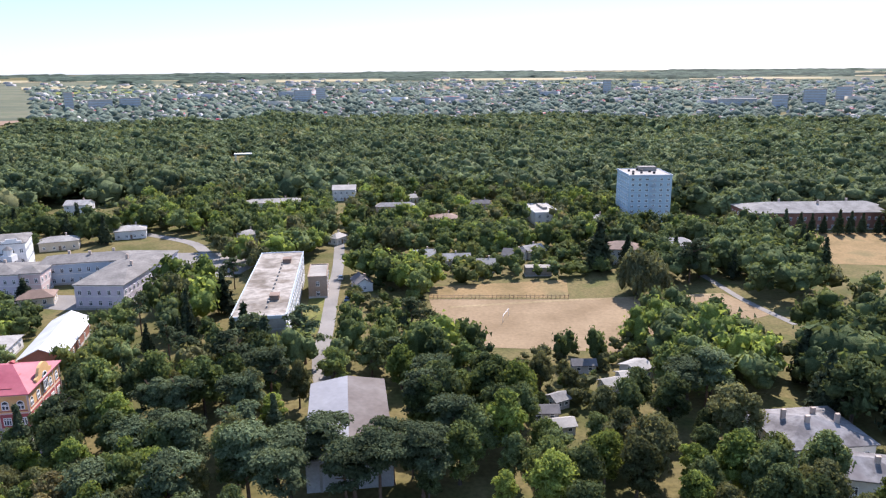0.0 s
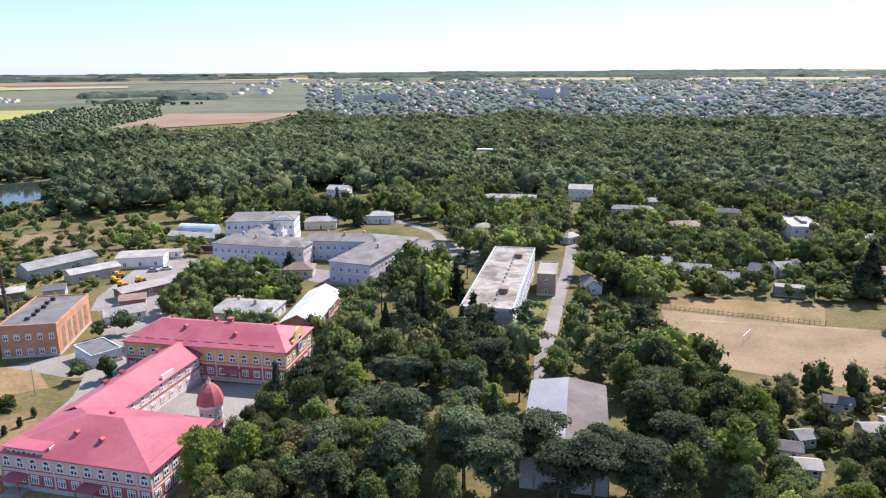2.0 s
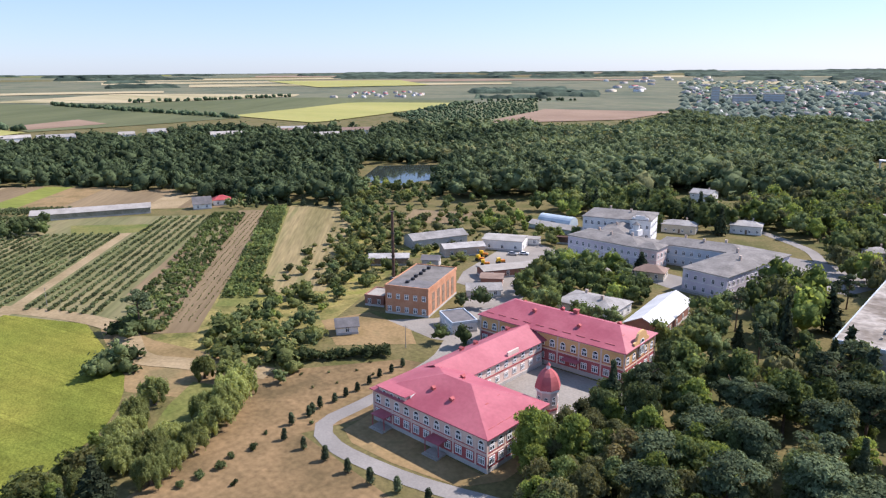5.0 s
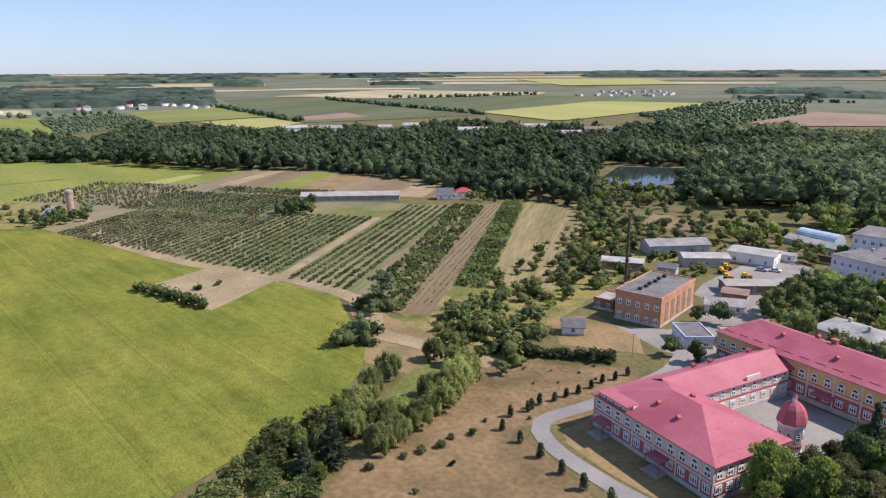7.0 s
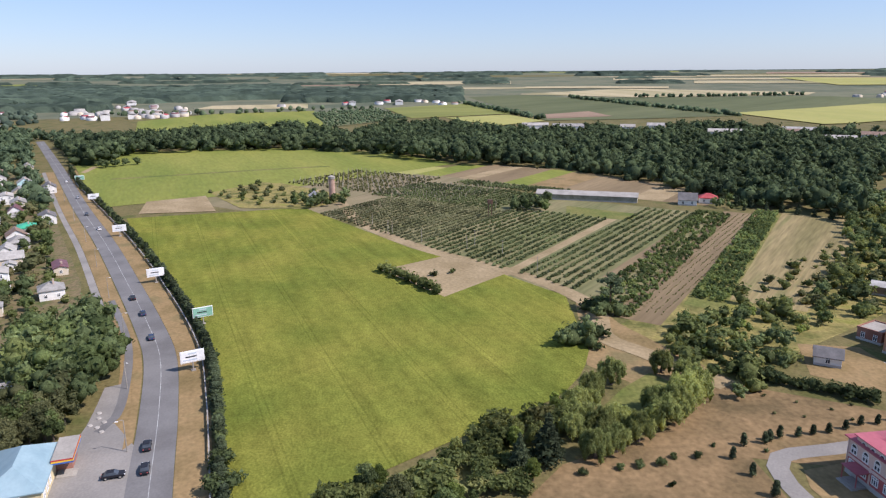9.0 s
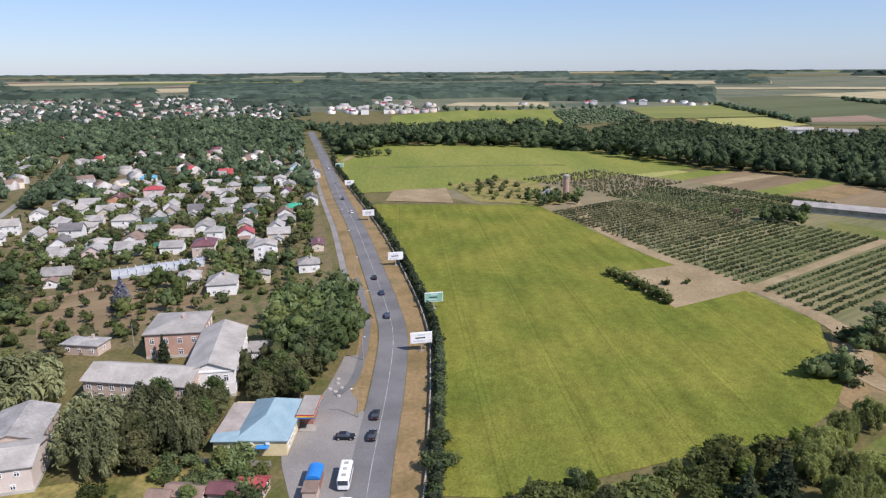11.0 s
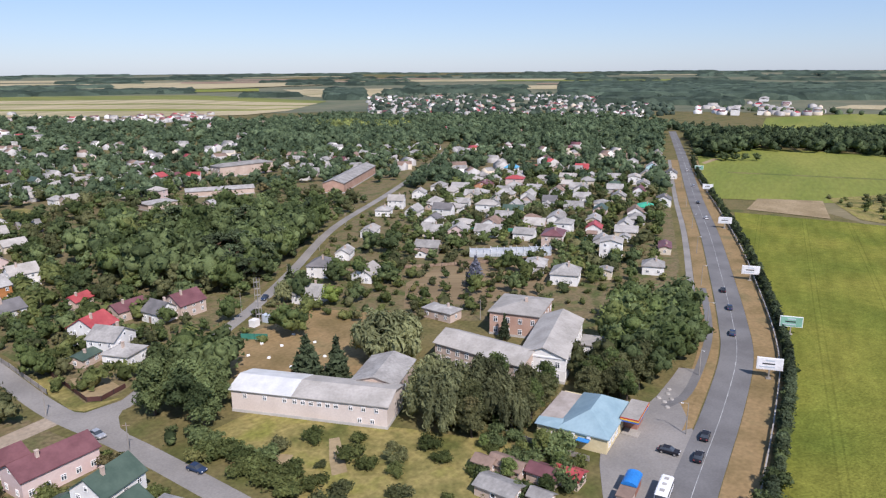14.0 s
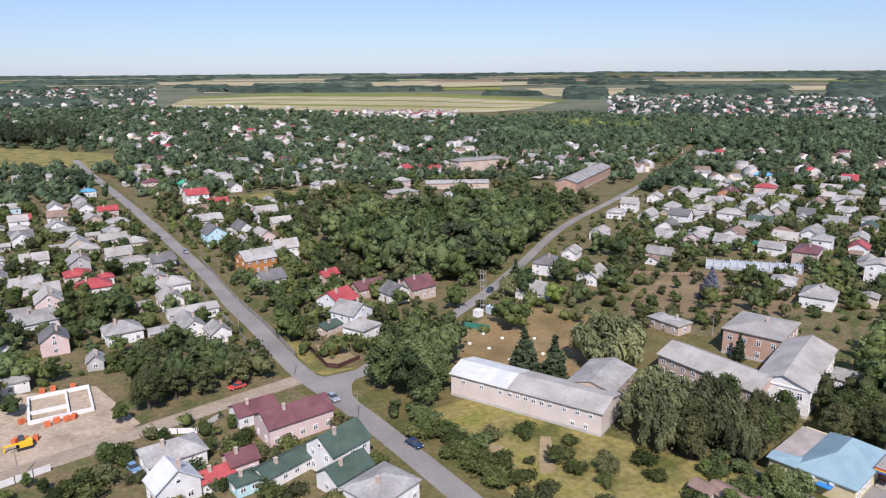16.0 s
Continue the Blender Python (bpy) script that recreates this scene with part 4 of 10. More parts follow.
def far_patch(name, near, far, material, label, u0=0.0, u1=1.0, lift=0.5, category="field"):
    """A far field between a near and a far edge (both left to right), laid on the land."""
    def along(points, n):
        p = np.array(points, float)
        d = np.concatenate([[0], np.cumsum(np.linalg.norm(np.diff(p, axis=0), axis=1))])
        q = np.linspace(0, d[-1], n)
        return np.stack([np.interp(q, d, p[:, 0]), np.interp(q, d, p[:, 1])], 1)

    a, b = along(near, 15), along(far, 15)
    bm = bmesh.new()
    rows = []
    for u in np.linspace(u0, u1, 9):
        row = a + (b - a) * u
        rows.append([bm.verts.new((x, y, float(land(math.hypot(x, y))) + lift)) for x, y in row])
    for p, q in zip(rows, rows[1:]):
        for i in range(14):
            bm.faces.new((p[i], q[i], q[i + 1], p[i + 1]))
    bmesh.ops.recalc_face_normals(bm, faces=bm.faces)
    if sum(f.normal.z for f in bm.faces) < 0:
        bmesh.ops.reverse_faces(bm, faces=bm.faces)
    return tagged(part(name, bm, material, None), label, category, "", "structure")


M_DULLFIELD = surface("dull_green_field", (0.085, 0.098, 0.045), (0.12, 0.13, 0.062), 0.008, 0.1, 0.95, 0, 0.15, stretch=(130, 8))
M_OLIVEFIELD = surface("olive_field", (0.14, 0.16, 0.045), (0.20, 0.205, 0.06), 0.012, 0.1, 0.95, 0, 0.2, stretch=(100, 10))
# beyond the tree belt
far_patch("green_field", [(-950, -360), (-1000, -110)], [(-1150, -430), (-1315, -346), (-1370, -180)], M_FIELD2, "green field behind the tree belt")
NURSERY = ([(-1010, -112), (-1160, 0)], [(-1310, -178), (-1405, -63)])
far_patch("nursery_ground", *NURSERY, M_FARORCHARD, "green nursery ground with bushes", lift=0.55)
far_patch("olive_field", [(-1167, 5), (-1250, 196)], [(-1428, -49), (-1546, 123)], M_OLIVEFIELD, "olive-green field with fine rows", lift=0.6)
far_patch("small_yellow_field", [(-997, 124), (-1080, 209)], [(-1170, 61), (-1218, 172)], M_YELLOW, "small bright yellow field", lift=0.7)
far_patch("dull_field", [(-1089, 215), (-1100, 380), (-1129, 532)], [(-1814, 152), (-1900, 300), (-1740, 395)], M_DULLFIELD, "wide dull green field", lift=0.5)
far_patch("brown_patch", [(-1123, 221), (-1155, 335)], [(-1210, 229), (-1275, 326)], M_BROWNFIELD, "bare brown patch in the green field", lift=0.8)
far_patch("straw_field", [(-1915, 302), (-1706, 553), (-1700, 975)], [(-1940, 306), (-2185, 678), (-1800, 1050)], M_STRAW, "pale straw field beyond a tree row", lift=0.9)
far_patch("dark_green_field", [(-1135, 533), (-1181, 550), (-1367, 930), (-1147, 1093)], [(-1725, 400), (-1700, 560), (-1640, 980), (-1200, 1165)], M_DULLFIELD, "dark green field behind the yellow one", lift=0.6)
far_patch("yellow_field", [(-1181, 550), (-943, 575), (-1050, 830), (-1147, 1093)], [(-1186, 556), (-1270, 740), (-1367, 930), (-1152, 1098)], M_YELLOW, "broad pale yellow-green field", lift=1.0)
PLANTATION = ([(-828, 685), (-775, 762), (-866, 1003)], [(-986, 758), (-1120, 1068), (-1146, 1322)])
far_patch("plantation_ground", *PLANTATION, M_FARORCHARD, "green young plantation in rows", lift=0.6)
far_patch("brown_field", [(-759, 734), (-641, 949)], [(-896, 1055), (-675, 1152)], M_BROWNFIELD, "brown stubble field beyond the forest", lift=0.8)
far_patch("pale_yellow_field", [(-2176, 1341), (-2026, 1731)], [(-2945, 1549), (-2577, 2024)], M_YELLOW, "pale yellow field towards the horizon", lift=2.2)
far_patch("straw_strip", [(-1435, -425), (-1441, -201)], [(-1550, -420), (-1595, -223)], M_STRAW, "pale straw strip before a wood", lift=0.6)
# beyond the village: one broad field in strips
VNEAR, VFAR = [(-130, -1625), (-330, -1397), (-500, -1227), (-643, -1139), (-760, -1180)], [(-238, -2059), (-514, -2177), (-931, -1915), (-1010, -1400)]
for u0, u1, m, lab in ((0, 0.2, M_STRAW, "pale straw strip beyond the village"), (0.2, 0.27, M_FIELD2, "thin green strip between straw strips"), (0.27, 0.46, M_STRAW, "pale straw strip beyond the village"),
                       (0.46, 0.52, M_OLIVEFIELD, "thin olive strip between straw strips"), (0.52, 0.72, M_STRAW, "pale straw strip beyond the village"), (0.72, 1.0, M_OLIVEFIELD, "wide olive-green strip beyond the straw")):
    far_patch("village_field", VNEAR, VFAR, m, lab, u0, u1, 0.6)
far_patch("far_straw_field", [(309, -3028), (-266, -3020), (-1098, -2259), (-1615, -2259)], [(364, -3592), (-1005, -3156), (-1400, -2700), (-1900, -2500)], M_STRAW, "wide pale straw field near the horizon", lift=2.5)
far_patch("straw_field_right", [(-1100, -1600), (-1134, -1393)], [(-1300, -2050), (-1555, -1777)], M_STRAW, "pale straw field behind dark woods", lift=0.7)
fr = random.Random(3)
for k in range(60):
    a = fr.uniform(-40, 190)
    r0 = fr.choice((2300, 2700, 3100, 3500, 4000, 4450))
    sector("distant_field", a, a + fr.uniform(6, 20), r0, r0 + fr.uniform(90, 330), fr.choice((M_STRAW, M_STRAW, M_BROWNFIELD, M_FIELD2, M_STRAW)), "pale field near the horizon", 0.6 + 0.02 * k, 40)

# ---- roads ----
MAIN = [(0, -14), (-60, -30), (-113, -46.8), (-154, -58.5), (-187, -69.3), (-214, -82), (-259, -105.5), (-328, -142.5), (-419, -194), (-580, -282), (-720, -360), (-845, -430)]
ribbon("main_road", MAIN, 8.6, 0.1, M_ASPHALT, "grey two-lane asphalt road")
ribbon("road_marking", MAIN[1:], 0.15, 0.115, M_LINE, "faded white centre line on the road", "marking")
ribbon("verge", MAIN[1:10], 7.2, 0.05, M_DRY, "dry mown grass verge", "ground", offset=-8.0)
ribbon("left_verge", MAIN[2:10], 5.5, 0.05, M_DRY, "dry grass verge before the houses", "ground", offset=7.4)
sheet("school_pavement", [(-141, -72), (-150, -73), (-160, -75), (-169, -77), (-171, -73.5), (-156, -69), (-146, -68)], 0.075, M_ROAD, "worn pavement before the school trees", "pavement")
ribbon("roadside_lane", MAIN[5:10], 2.6, 0.065, M_ROAD, "worn grey lane before the roadside gardens", "road", offset=11.6)
ribbon("footpath", [(-146, -69), (-153, -68), (-166, -71), (-190, -79), (-210, -88), (-240, -104)], 2.2, 0.09, M_ASPHALT, "grey asphalt footpath", "pavement")
sheet("car_park", [(-114, -66), (-117.4, -68), (-134, -73.5), (-146, -71.5), (-150, -67), (-140, -59), (-128, -50), (-109, -44.5), (-100, -46), (-103, -58)], 0.085, M_ROAD, "worn asphalt forecourt beside the shop", "pavement")
sheet("grass_wedge", [(-141, -59.5), (-138, -60.6), (-160, -67), (-185, -76), (-178, -71.5)], 0.12, M_DRY, "dry grass wedge between road and forecourt")
STREET_A = [(-59, -85), (-57, -102), (-51.2, -138), (-48.1, -152), (-45.1, -164.5), (-43.2, -177.6), (-41.7, -197), (-40.6, -211), (-37.9, -233.5), (-36, -264), (-29.5, -326), (-14, -455), (4, -590), (20, -720)]
STREET_B = [(-46, -158.5), (-57, -160.8), (-66, -167.4), (-95, -187), (-120, -205.5), (-150, -231), (-211, -285), (-296, -342), (-420, -430), (-560, -540)]
LANE = [(60, -132), (21, -146), (6, -150.5), (-24, -159.5), (-44, -165)]
ribbon("street_verge", STREET_A[:13], 10.5, 0.07, M_GRASS, "dusty grass verge along the street", "ground")
ribbon("side_street_verge", STREET_B[:9], 9.5, 0.075, M_GRASS, "dusty grass verge along the street", "ground")
ribbon("street", STREET_A, 5.4, 0.09, M_ROAD, "pale worn asphalt village street")
ribbon("side_street", STREET_B, 4.3, 0.1, M_ROAD, "pale worn asphalt village street")
sheet("street_crossing", [(-41, -178.5), (-45.7, -176.4), (-46.5, -167), (-49.2, -163.3), (-53, -163.5), (-58.3, -163.7), (-56.5, -159.3), (-53.9, -155.6), (-52.2, -150), (-52.5, -146), (-48, -145.8), (-44.4, -156.8), (-42, -166.8)], 0.116, M_ROAD, "wide asphalt street crossing", "road")
sheet("corner_verge", [(-46.6, -177), (-44.8, -192), (-49.8, -192), (-51, -168.5), (-54, -166.4), (-58.5, -165.2), (-53, -164.2), (-49.3, -164), (-47.2, -167.5)], 0.127, M_WEEDY, "yellow-green grass verge at the crossing")
sheet("corner_garden", [(-52, -172), (-54.5, -168.5), (-60.5, -171.5), (-60, -182), (-53, -186)], 0.06, M_DIRT, "bare earth garden behind the corner fence")
ribbon("dirt_lane", LANE, 5.6, 0.08, M_LANE, "pale gravel lane")
ribbon("school_road", [(-24, 150), (-31, 165), (-35, 185), (-36.5, 205), (-40, 240), (-43, 275), (-50, 330)], 4.6, 0.08, M_ROAD, "grey service road beside the flat-roofed block")
ribbon("drive", [(-131, 98), (-129.3, 88), (-127, 76), (-118, 72.5), (-104, 74.5), (-92, 78), (-78, 84)], 4.2, 0.09, M_ROAD, "grey asphalt drive round the pink school")
ribbon("drive_far", [(-131, 98), (-134, 110), (-138, 122), (-146, 134), (-152, 150), (-168, 172), (-185, 205), (-196, 232)], 5.5, 0.085, M_GRAVEL, "grey service lane", "road")
ribbon("meadow_path", [(2, 224), (40, 230), (70, 233), (100, 236)], 1.6, 0.085, M_DIRT, "trodden footpath along the sports ground", "path")
ribbon("park_path", [(100, 262), (102, 245), (104, 228), (110, 205)], 2.6, 0.09, M_ROAD, "pale concrete park path", "path")
ribbon("far_lane", [(-105, 300), (-120, 320), (-160, 345)], 5, 0.08, M_ROAD, "asphalt lane behind the white school")
sheet("flat_lawn", [(-46, 200), (-39, 200), (-41, 262), (-48, 262)], 0.06, M_GREEN, "green lawn beside the block")
sheet("front_lawn", [(-124, 87), (-122, 78), (-116, 76), (-104, 77.5), (-88, 82), (-84, 90), (-86, 108), (-90, 108), (-88, 88)], 0.06, M_DRY, "dry lawn before the pink school")
sheet("paved_court", [(-114, 110), (-88, 112), (-82, 142), (-116, 138)], 0.06, M_GRAVEL, "paved inner court of the pink school", "pavement")
for line, wd in ((MAIN, 26), (STREET_A, 9), (STREET_B, 8), (LANE, 8)):
    keep_off_line(line, wd)

# ---- the pink school ----
M_PINKROOF = surface("rose_metal_roof", (0.33, 0.078, 0.102), (0.41, 0.118, 0.142), 0.12, 1.2, 0.5, 0.0, 0.1, spec=0.3)
M_PINKWALL = surface("pale_pink_render", (0.62, 0.46, 0.40), (0.70, 0.55, 0.48), 0.2, 2, 0.85, 0, 0.06)
M_ORANGE = surface("apricot_render", (0.64, 0.38, 0.17), (0.72, 0.46, 0.22), 0.2, 2, 0.85, 0, 0.06)
M_CRIMSON = surface("crimson_render", (0.36, 0.09, 0.09), (0.44, 0.13, 0.13), 0.3, 2, 0.8, 0, 0.08)
M_STONE = surface("grey_plinth", (0.40, 0.38, 0.36), (0.50, 0.48, 0.45), 0.3, 3, 0.9, 0, 0.1)


def snow_guard(root, x, y, z, length, turn):
    ob = part("snow_guard", boxes((0, 0, 0, length, 0.12, 0.18)), M_CRIMSON, root)
    ob.matrix_basis = pose(x, y, z, 0, 0, turn)


def dormer_vent(root, x, y, z, turn=0, s=1.0):
    bm = boxes((0, 0, 0, 1.1 * s, 0.9 * s, 0.9 * s))
    a = [bm.verts.new((q * 0.75 * s, p * 0.6 * s, (0.9 if q else 1.35) * s)) for p in (-1, 1) for q in (-1, 0, 1)]
    for f in ((0, 1, 4, 3), (1, 2, 5, 4), (0, 2, 1), (3, 4, 5), (0, 3, 5, 2)):
        bm.faces.new([a[i] for i in f])
    ob = part("roof_vent", bm, M_CRIMSON, root, "small crimson roof vent")
    ob.matrix_basis = pose(x, y, z, 0, 0, turn)


def school_block(root, w, d, h, wall, roof_h, sides, ridge=None, bays=None, storey=3.4, plinth=1.0, over=0.7):
    """A two-storey block: plinth, walls, a crimson sill band, pilasters, arched upper windows and a hipped roof."""
    part("plinth", boxes((0, 0, 0, w + 0.2, d + 0.2, plinth)), M_STONE, root)
    part("wall", boxes((0, 0, plinth, w, d, h - plinth)), wall, root)
    part("lower_band", boxes((0, 0, plinth + 0.02, w + 0.08, d + 0.08, storey - 0.75)), M_CRIMSON, root, "crimson ground-floor wall")
    part("sill_band", boxes((0, 0, plinth + storey - 0.7, w + 0.18, d + 0.18, 0.3)), M_PINKWALL, root, "pale string course")
    part("upper_band", boxes((0, 0, plinth + storey - 0.1, w + 0.12, d + 0.12, 0.22)), M_CRIMSON, root)
    part("cornice", boxes((0, 0, h - 0.35, w + 0.5, d + 0.5, 0.35)), M_PINKWALL, root, "pale moulded cornice")
    part("roof", hip_roof(w, d, h, roof_h, over, 0.18, ridge), M_PINKROOF, root, "rose-red seamed metal roof")
    for side in sides:
        n = bays[side % 2] if bays else int((w if side in (0, 2) else d) / 2.9)
        windows(root, side, w + 0.1, d + 0.1, plinth + 0.6, n, 1.75, 1.85, False, 2)
        windows(root, side, w, d, plinth + storey + 0.3, n, 1.6, 1.4, True, 1)
        span = w if side in (0, 2) else d
        for i in range(0, n + 1, 2):
            s = -span / 2 + span * i / n
            px, py = ((s, -d / 2), (w / 2, s), (s, d / 2), (-w / 2, s))[side]
            part("pilaster", boxes((px, py, plinth, 0.45 if side in (0, 2) else 0.14, 0.14 if side in (0, 2) else 0.45, h - plinth - 0.35)), M_PINKWALL, root)


front = thing("school_block", "pale pink two-storey school block with a rose-red hipped metal roof", "school", -105.5, 97.3, 0, 5.5, "pink school")
school_block(front, 33.4, 19.7, 7.7, M_PINKWALL, 4.2, (0, 1, 2, 3), ridge=8, bays=(11, 7))
for x, y, z in ((-3, -4.6, 9.9), (3.2, -5.4, 9.6), (-1, 3, 10.6), (9.5, 2.5, 9.2), (10, -2, 9.1), (-10, 5, 8.9)):
    dormer_vent(front, x, y, z, 0, 0.8)
for k in range(9):
    snow_guard(front, -13 + k * 3.4, -8.8, 8.3, 2.4, 0)
    if k < 6:
        snow_guard(front, 15.4, -7 + k * 2.8, 8.35, 2.0, 90)
# raised front attic with a small gable over the entrance
attic = bmesh.new()
box(attic, -10.5, -9.0, 7.2, 8.5, 1.9, 1.9)
part("attic", attic, M_PINKWALL, front, "raised pale attic over the entrance")
part("attic_roof", boxes((-10.5, -8.3, 9.1, 9.2, 4.4, 0.16)), M_PINKROOF, front, "flat rose-red attic roof")
part("attic_cheek", boxes((-5.9, -6.7, 7.6, 0.2, 4.2, 1.5)), M_WHITE, front)
windows(front, 0, 33.4, 20.0, 7.35, 3, 1.3, 0.6, True, 1, -14, -7)
for x in (-12.5, 4.0):
    part("porch_roof", boxes((x, -11.3, 3.3, 4.2, 3.0, 0.16)), M_PINKROOF, front, "small dark red porch roof")
    part("porch_stairs", boxes((x, -11.5, 0, 4.0, 2.6, 0.5), (x, -12.7, 0, 4.4, 1.4, 0.25)), M_CONCRETE, front)
    for s in (-1.9, 1.9):
        part("porch_post", boxes((x + s, -12.5, 0.25, 0.16, 0.16, 3.05)), M_CRIMSON, front)
keep_off(-105.6, 98.2, 5.5, 38, 30)

link = thing("school_wing", "pale pink linking wing of the school with a rose-red saddle roof", "school", -120.0, 123.0, 0, 5.5, "pink school")
part("plinth", boxes((0, 0, 0, 12.2, 28.2, 1.0)), M_STONE, link)
part("wall", boxes((0, 0, 1.0, 12, 28, 6.2)), M_PINKWALL, link)
lk = part("roof", gable_roof(36, 12, 7.2, 2.6, 0.6), M_PINKROOF, link, "rose-red saddle roof")
lk.matrix_basis = pose(0, -3.4, 0, 0, 0, 90)
part("lower_band", boxes((0, 0, 3.9, 12.12, 28.0, 0.4)), M_CRIMSON, link)
for side in (1, 3):
    windows(link, side, 12, 28, 1.8, 8, 1.6, 1.6, False, 2)
    windows(link, side, 12, 28, 4.7, 8, 1.4, 1.2, True, 1)
part("dormer_gable", boxes((6.0, 1.0, 6.6, 0.5, 4.5, 1.8)), M_PINKWALL, link, "small raised gable over the wing")
for y in (-8, -2.5, 11):
    dormer_vent(link, -3.5, y, 8.4, 90, 0.9)
keep_off(-120, 123, 5.5, 16, 32)

rear = thing("school_block", "apricot school block with crimson bands and a rose-red metal roof", "school", -116.0, 147.5, 0, 8.0, "pink school")
school_block(rear, 45, 17.5, 9.2, M_ORANGE, 3.6, (0, 1, 2, 3), ridge=33, bays=(14, 5), storey=4.0, plinth=1.2)
gate = bmesh.new()
pts = [(-4.2, 9.0), (4.2, 9.0), (4.2, 10.3)] + [(4.2 * math.cos(a) * 0.72, 10.3 + 2.6 * math.sin(a)) for a in np.linspace(0.15, math.pi - 0.15, 9)] + [(-4.2, 10.3)]
ring_a, ring_b = [gate.verts.new((22.3, y, z)) for y, z in pts], [gate.verts.new((22.9, y, z)) for y, z in pts]
gate.faces.new(ring_b), gate.faces.new(ring_a[::-1])
for i in range(len(pts)):
    gate.faces.new((ring_a[i], ring_a[(i + 1) % len(pts)], ring_b[(i + 1) % len(pts)], ring_b[i]))
part("curved_gable", gate, M_ORANGE, rear, "curved baroque gable over the end wall")
windows(rear, 1, 45.9, 17.5, 6.4, 1, 2.4, 3.2, True, 2, -2, 2)
for x, y, z in ((-16, 4, 10.6), (-8, -3, 11.6), (-2, 2.2, 12.0), (7, -4.4, 11.0), (15, 3, 11.4), (19, -3, 10.4), (-19, -2, 10.4)):
    dormer_vent(rear, x, y, z, 0, 0.85)
part("chimney", boxes((3, 1.0, 12, 1.3, 1.0, 1.6), (3, 1, 13.6, 1.6, 1.3, 0.2)), M_CRIMSON, rear)
for k in range(10):
    snow_guard(rear, -20 + k * 4.2, -7.6, 10.0, 2.6, 0)
part("porch_roof", boxes((8, -9.9, 3.6, 5, 2.6, 0.16)), M_PINKROOF, rear)
keep_off(-116, 147.5, 8, 52, 24)


def corner_tower(x, y):
    root = thing("corner_turret", "pink octagonal corner turret with a dark red dome and lantern", "turret", x, y, 0, 10, "pink school")
    root.scale = (0.8, 0.8, 0.98)
    bm = bmesh.new()
    cone(bm, 0, 0, 0, 9.0, 3.1, 3.1, 8)
    part("wall", bm, M_PINKWALL, root)
    bm = bmesh.new()
    cone(bm, 0, 0, 8.7, 9.3, 3.5, 3.7, 8)
    part("cornice", bm, M_WHITE, root)
    bm = bmesh.new()
    cone(bm, 0, 0, 4.2, 4.7, 3.2, 3.2, 8)
    part("band", bm, M_CRIMSON, root)
    bm = bmesh.new()
    prof = [(3.7, 9.3), (3.7, 9.6), (3.5, 10.5), (3.15, 11.4), (2.6, 12.3), (1.8, 13.1), (0.9, 13.7)]
    for (r0, z0), (r1, z1) in zip(prof, prof[1:]):
        cone(bm, 0, 0, z0, z1, r0, r1, 8)
    part("dome", bm, M_CRIMSON, root, "dark red ribbed metal dome")
    bm = bmesh.new()
    cone(bm, 0, 0, 13.6, 14.6, 0.55, 0.5, 8)
    lantern = part("lantern", bm, M_WHITE, root, "white lantern on the dome")
    bm = bmesh.new()
    cone(bm, 0, 0, 14.6, 15.3, 0.7, 0.05, 8)
    part("lantern_cap", bm, M_CRIMSON, lantern)
    for i in range(8):
        a = i * 45 + 22.5
        for z, hh in ((1.4, 1.6), (5.6, 1.4)):
            ob = new("window", window_mesh(1.2, hh, z > 5, 1))
            ob.parent = root
            rr = 3.1 * math.cos(math.pi / 8) + 0.02
            ob.matrix_basis = pose(rr * math.cos(radians(a)), rr * math.sin(radians(a)), z, 0, 0, a + 90)


corner_tower(-93.4, 113.6)
keep_off(-94.6, 113.2, 0, 9, 9)


# ---- the white school and the blocks round the yard ----
M_LILAC = surface("pale_lilac_render", (0.56, 0.50, 0.56), (0.66, 0.60, 0.64), 0.2, 2, 0.85, 0, 0.06)
M_BLUEGREY = surface("pale_blue_grey_render", (0.42, 0.48, 0.54), (0.52, 0.57, 0.62), 0.2, 2, 0.85, 0, 0.06)


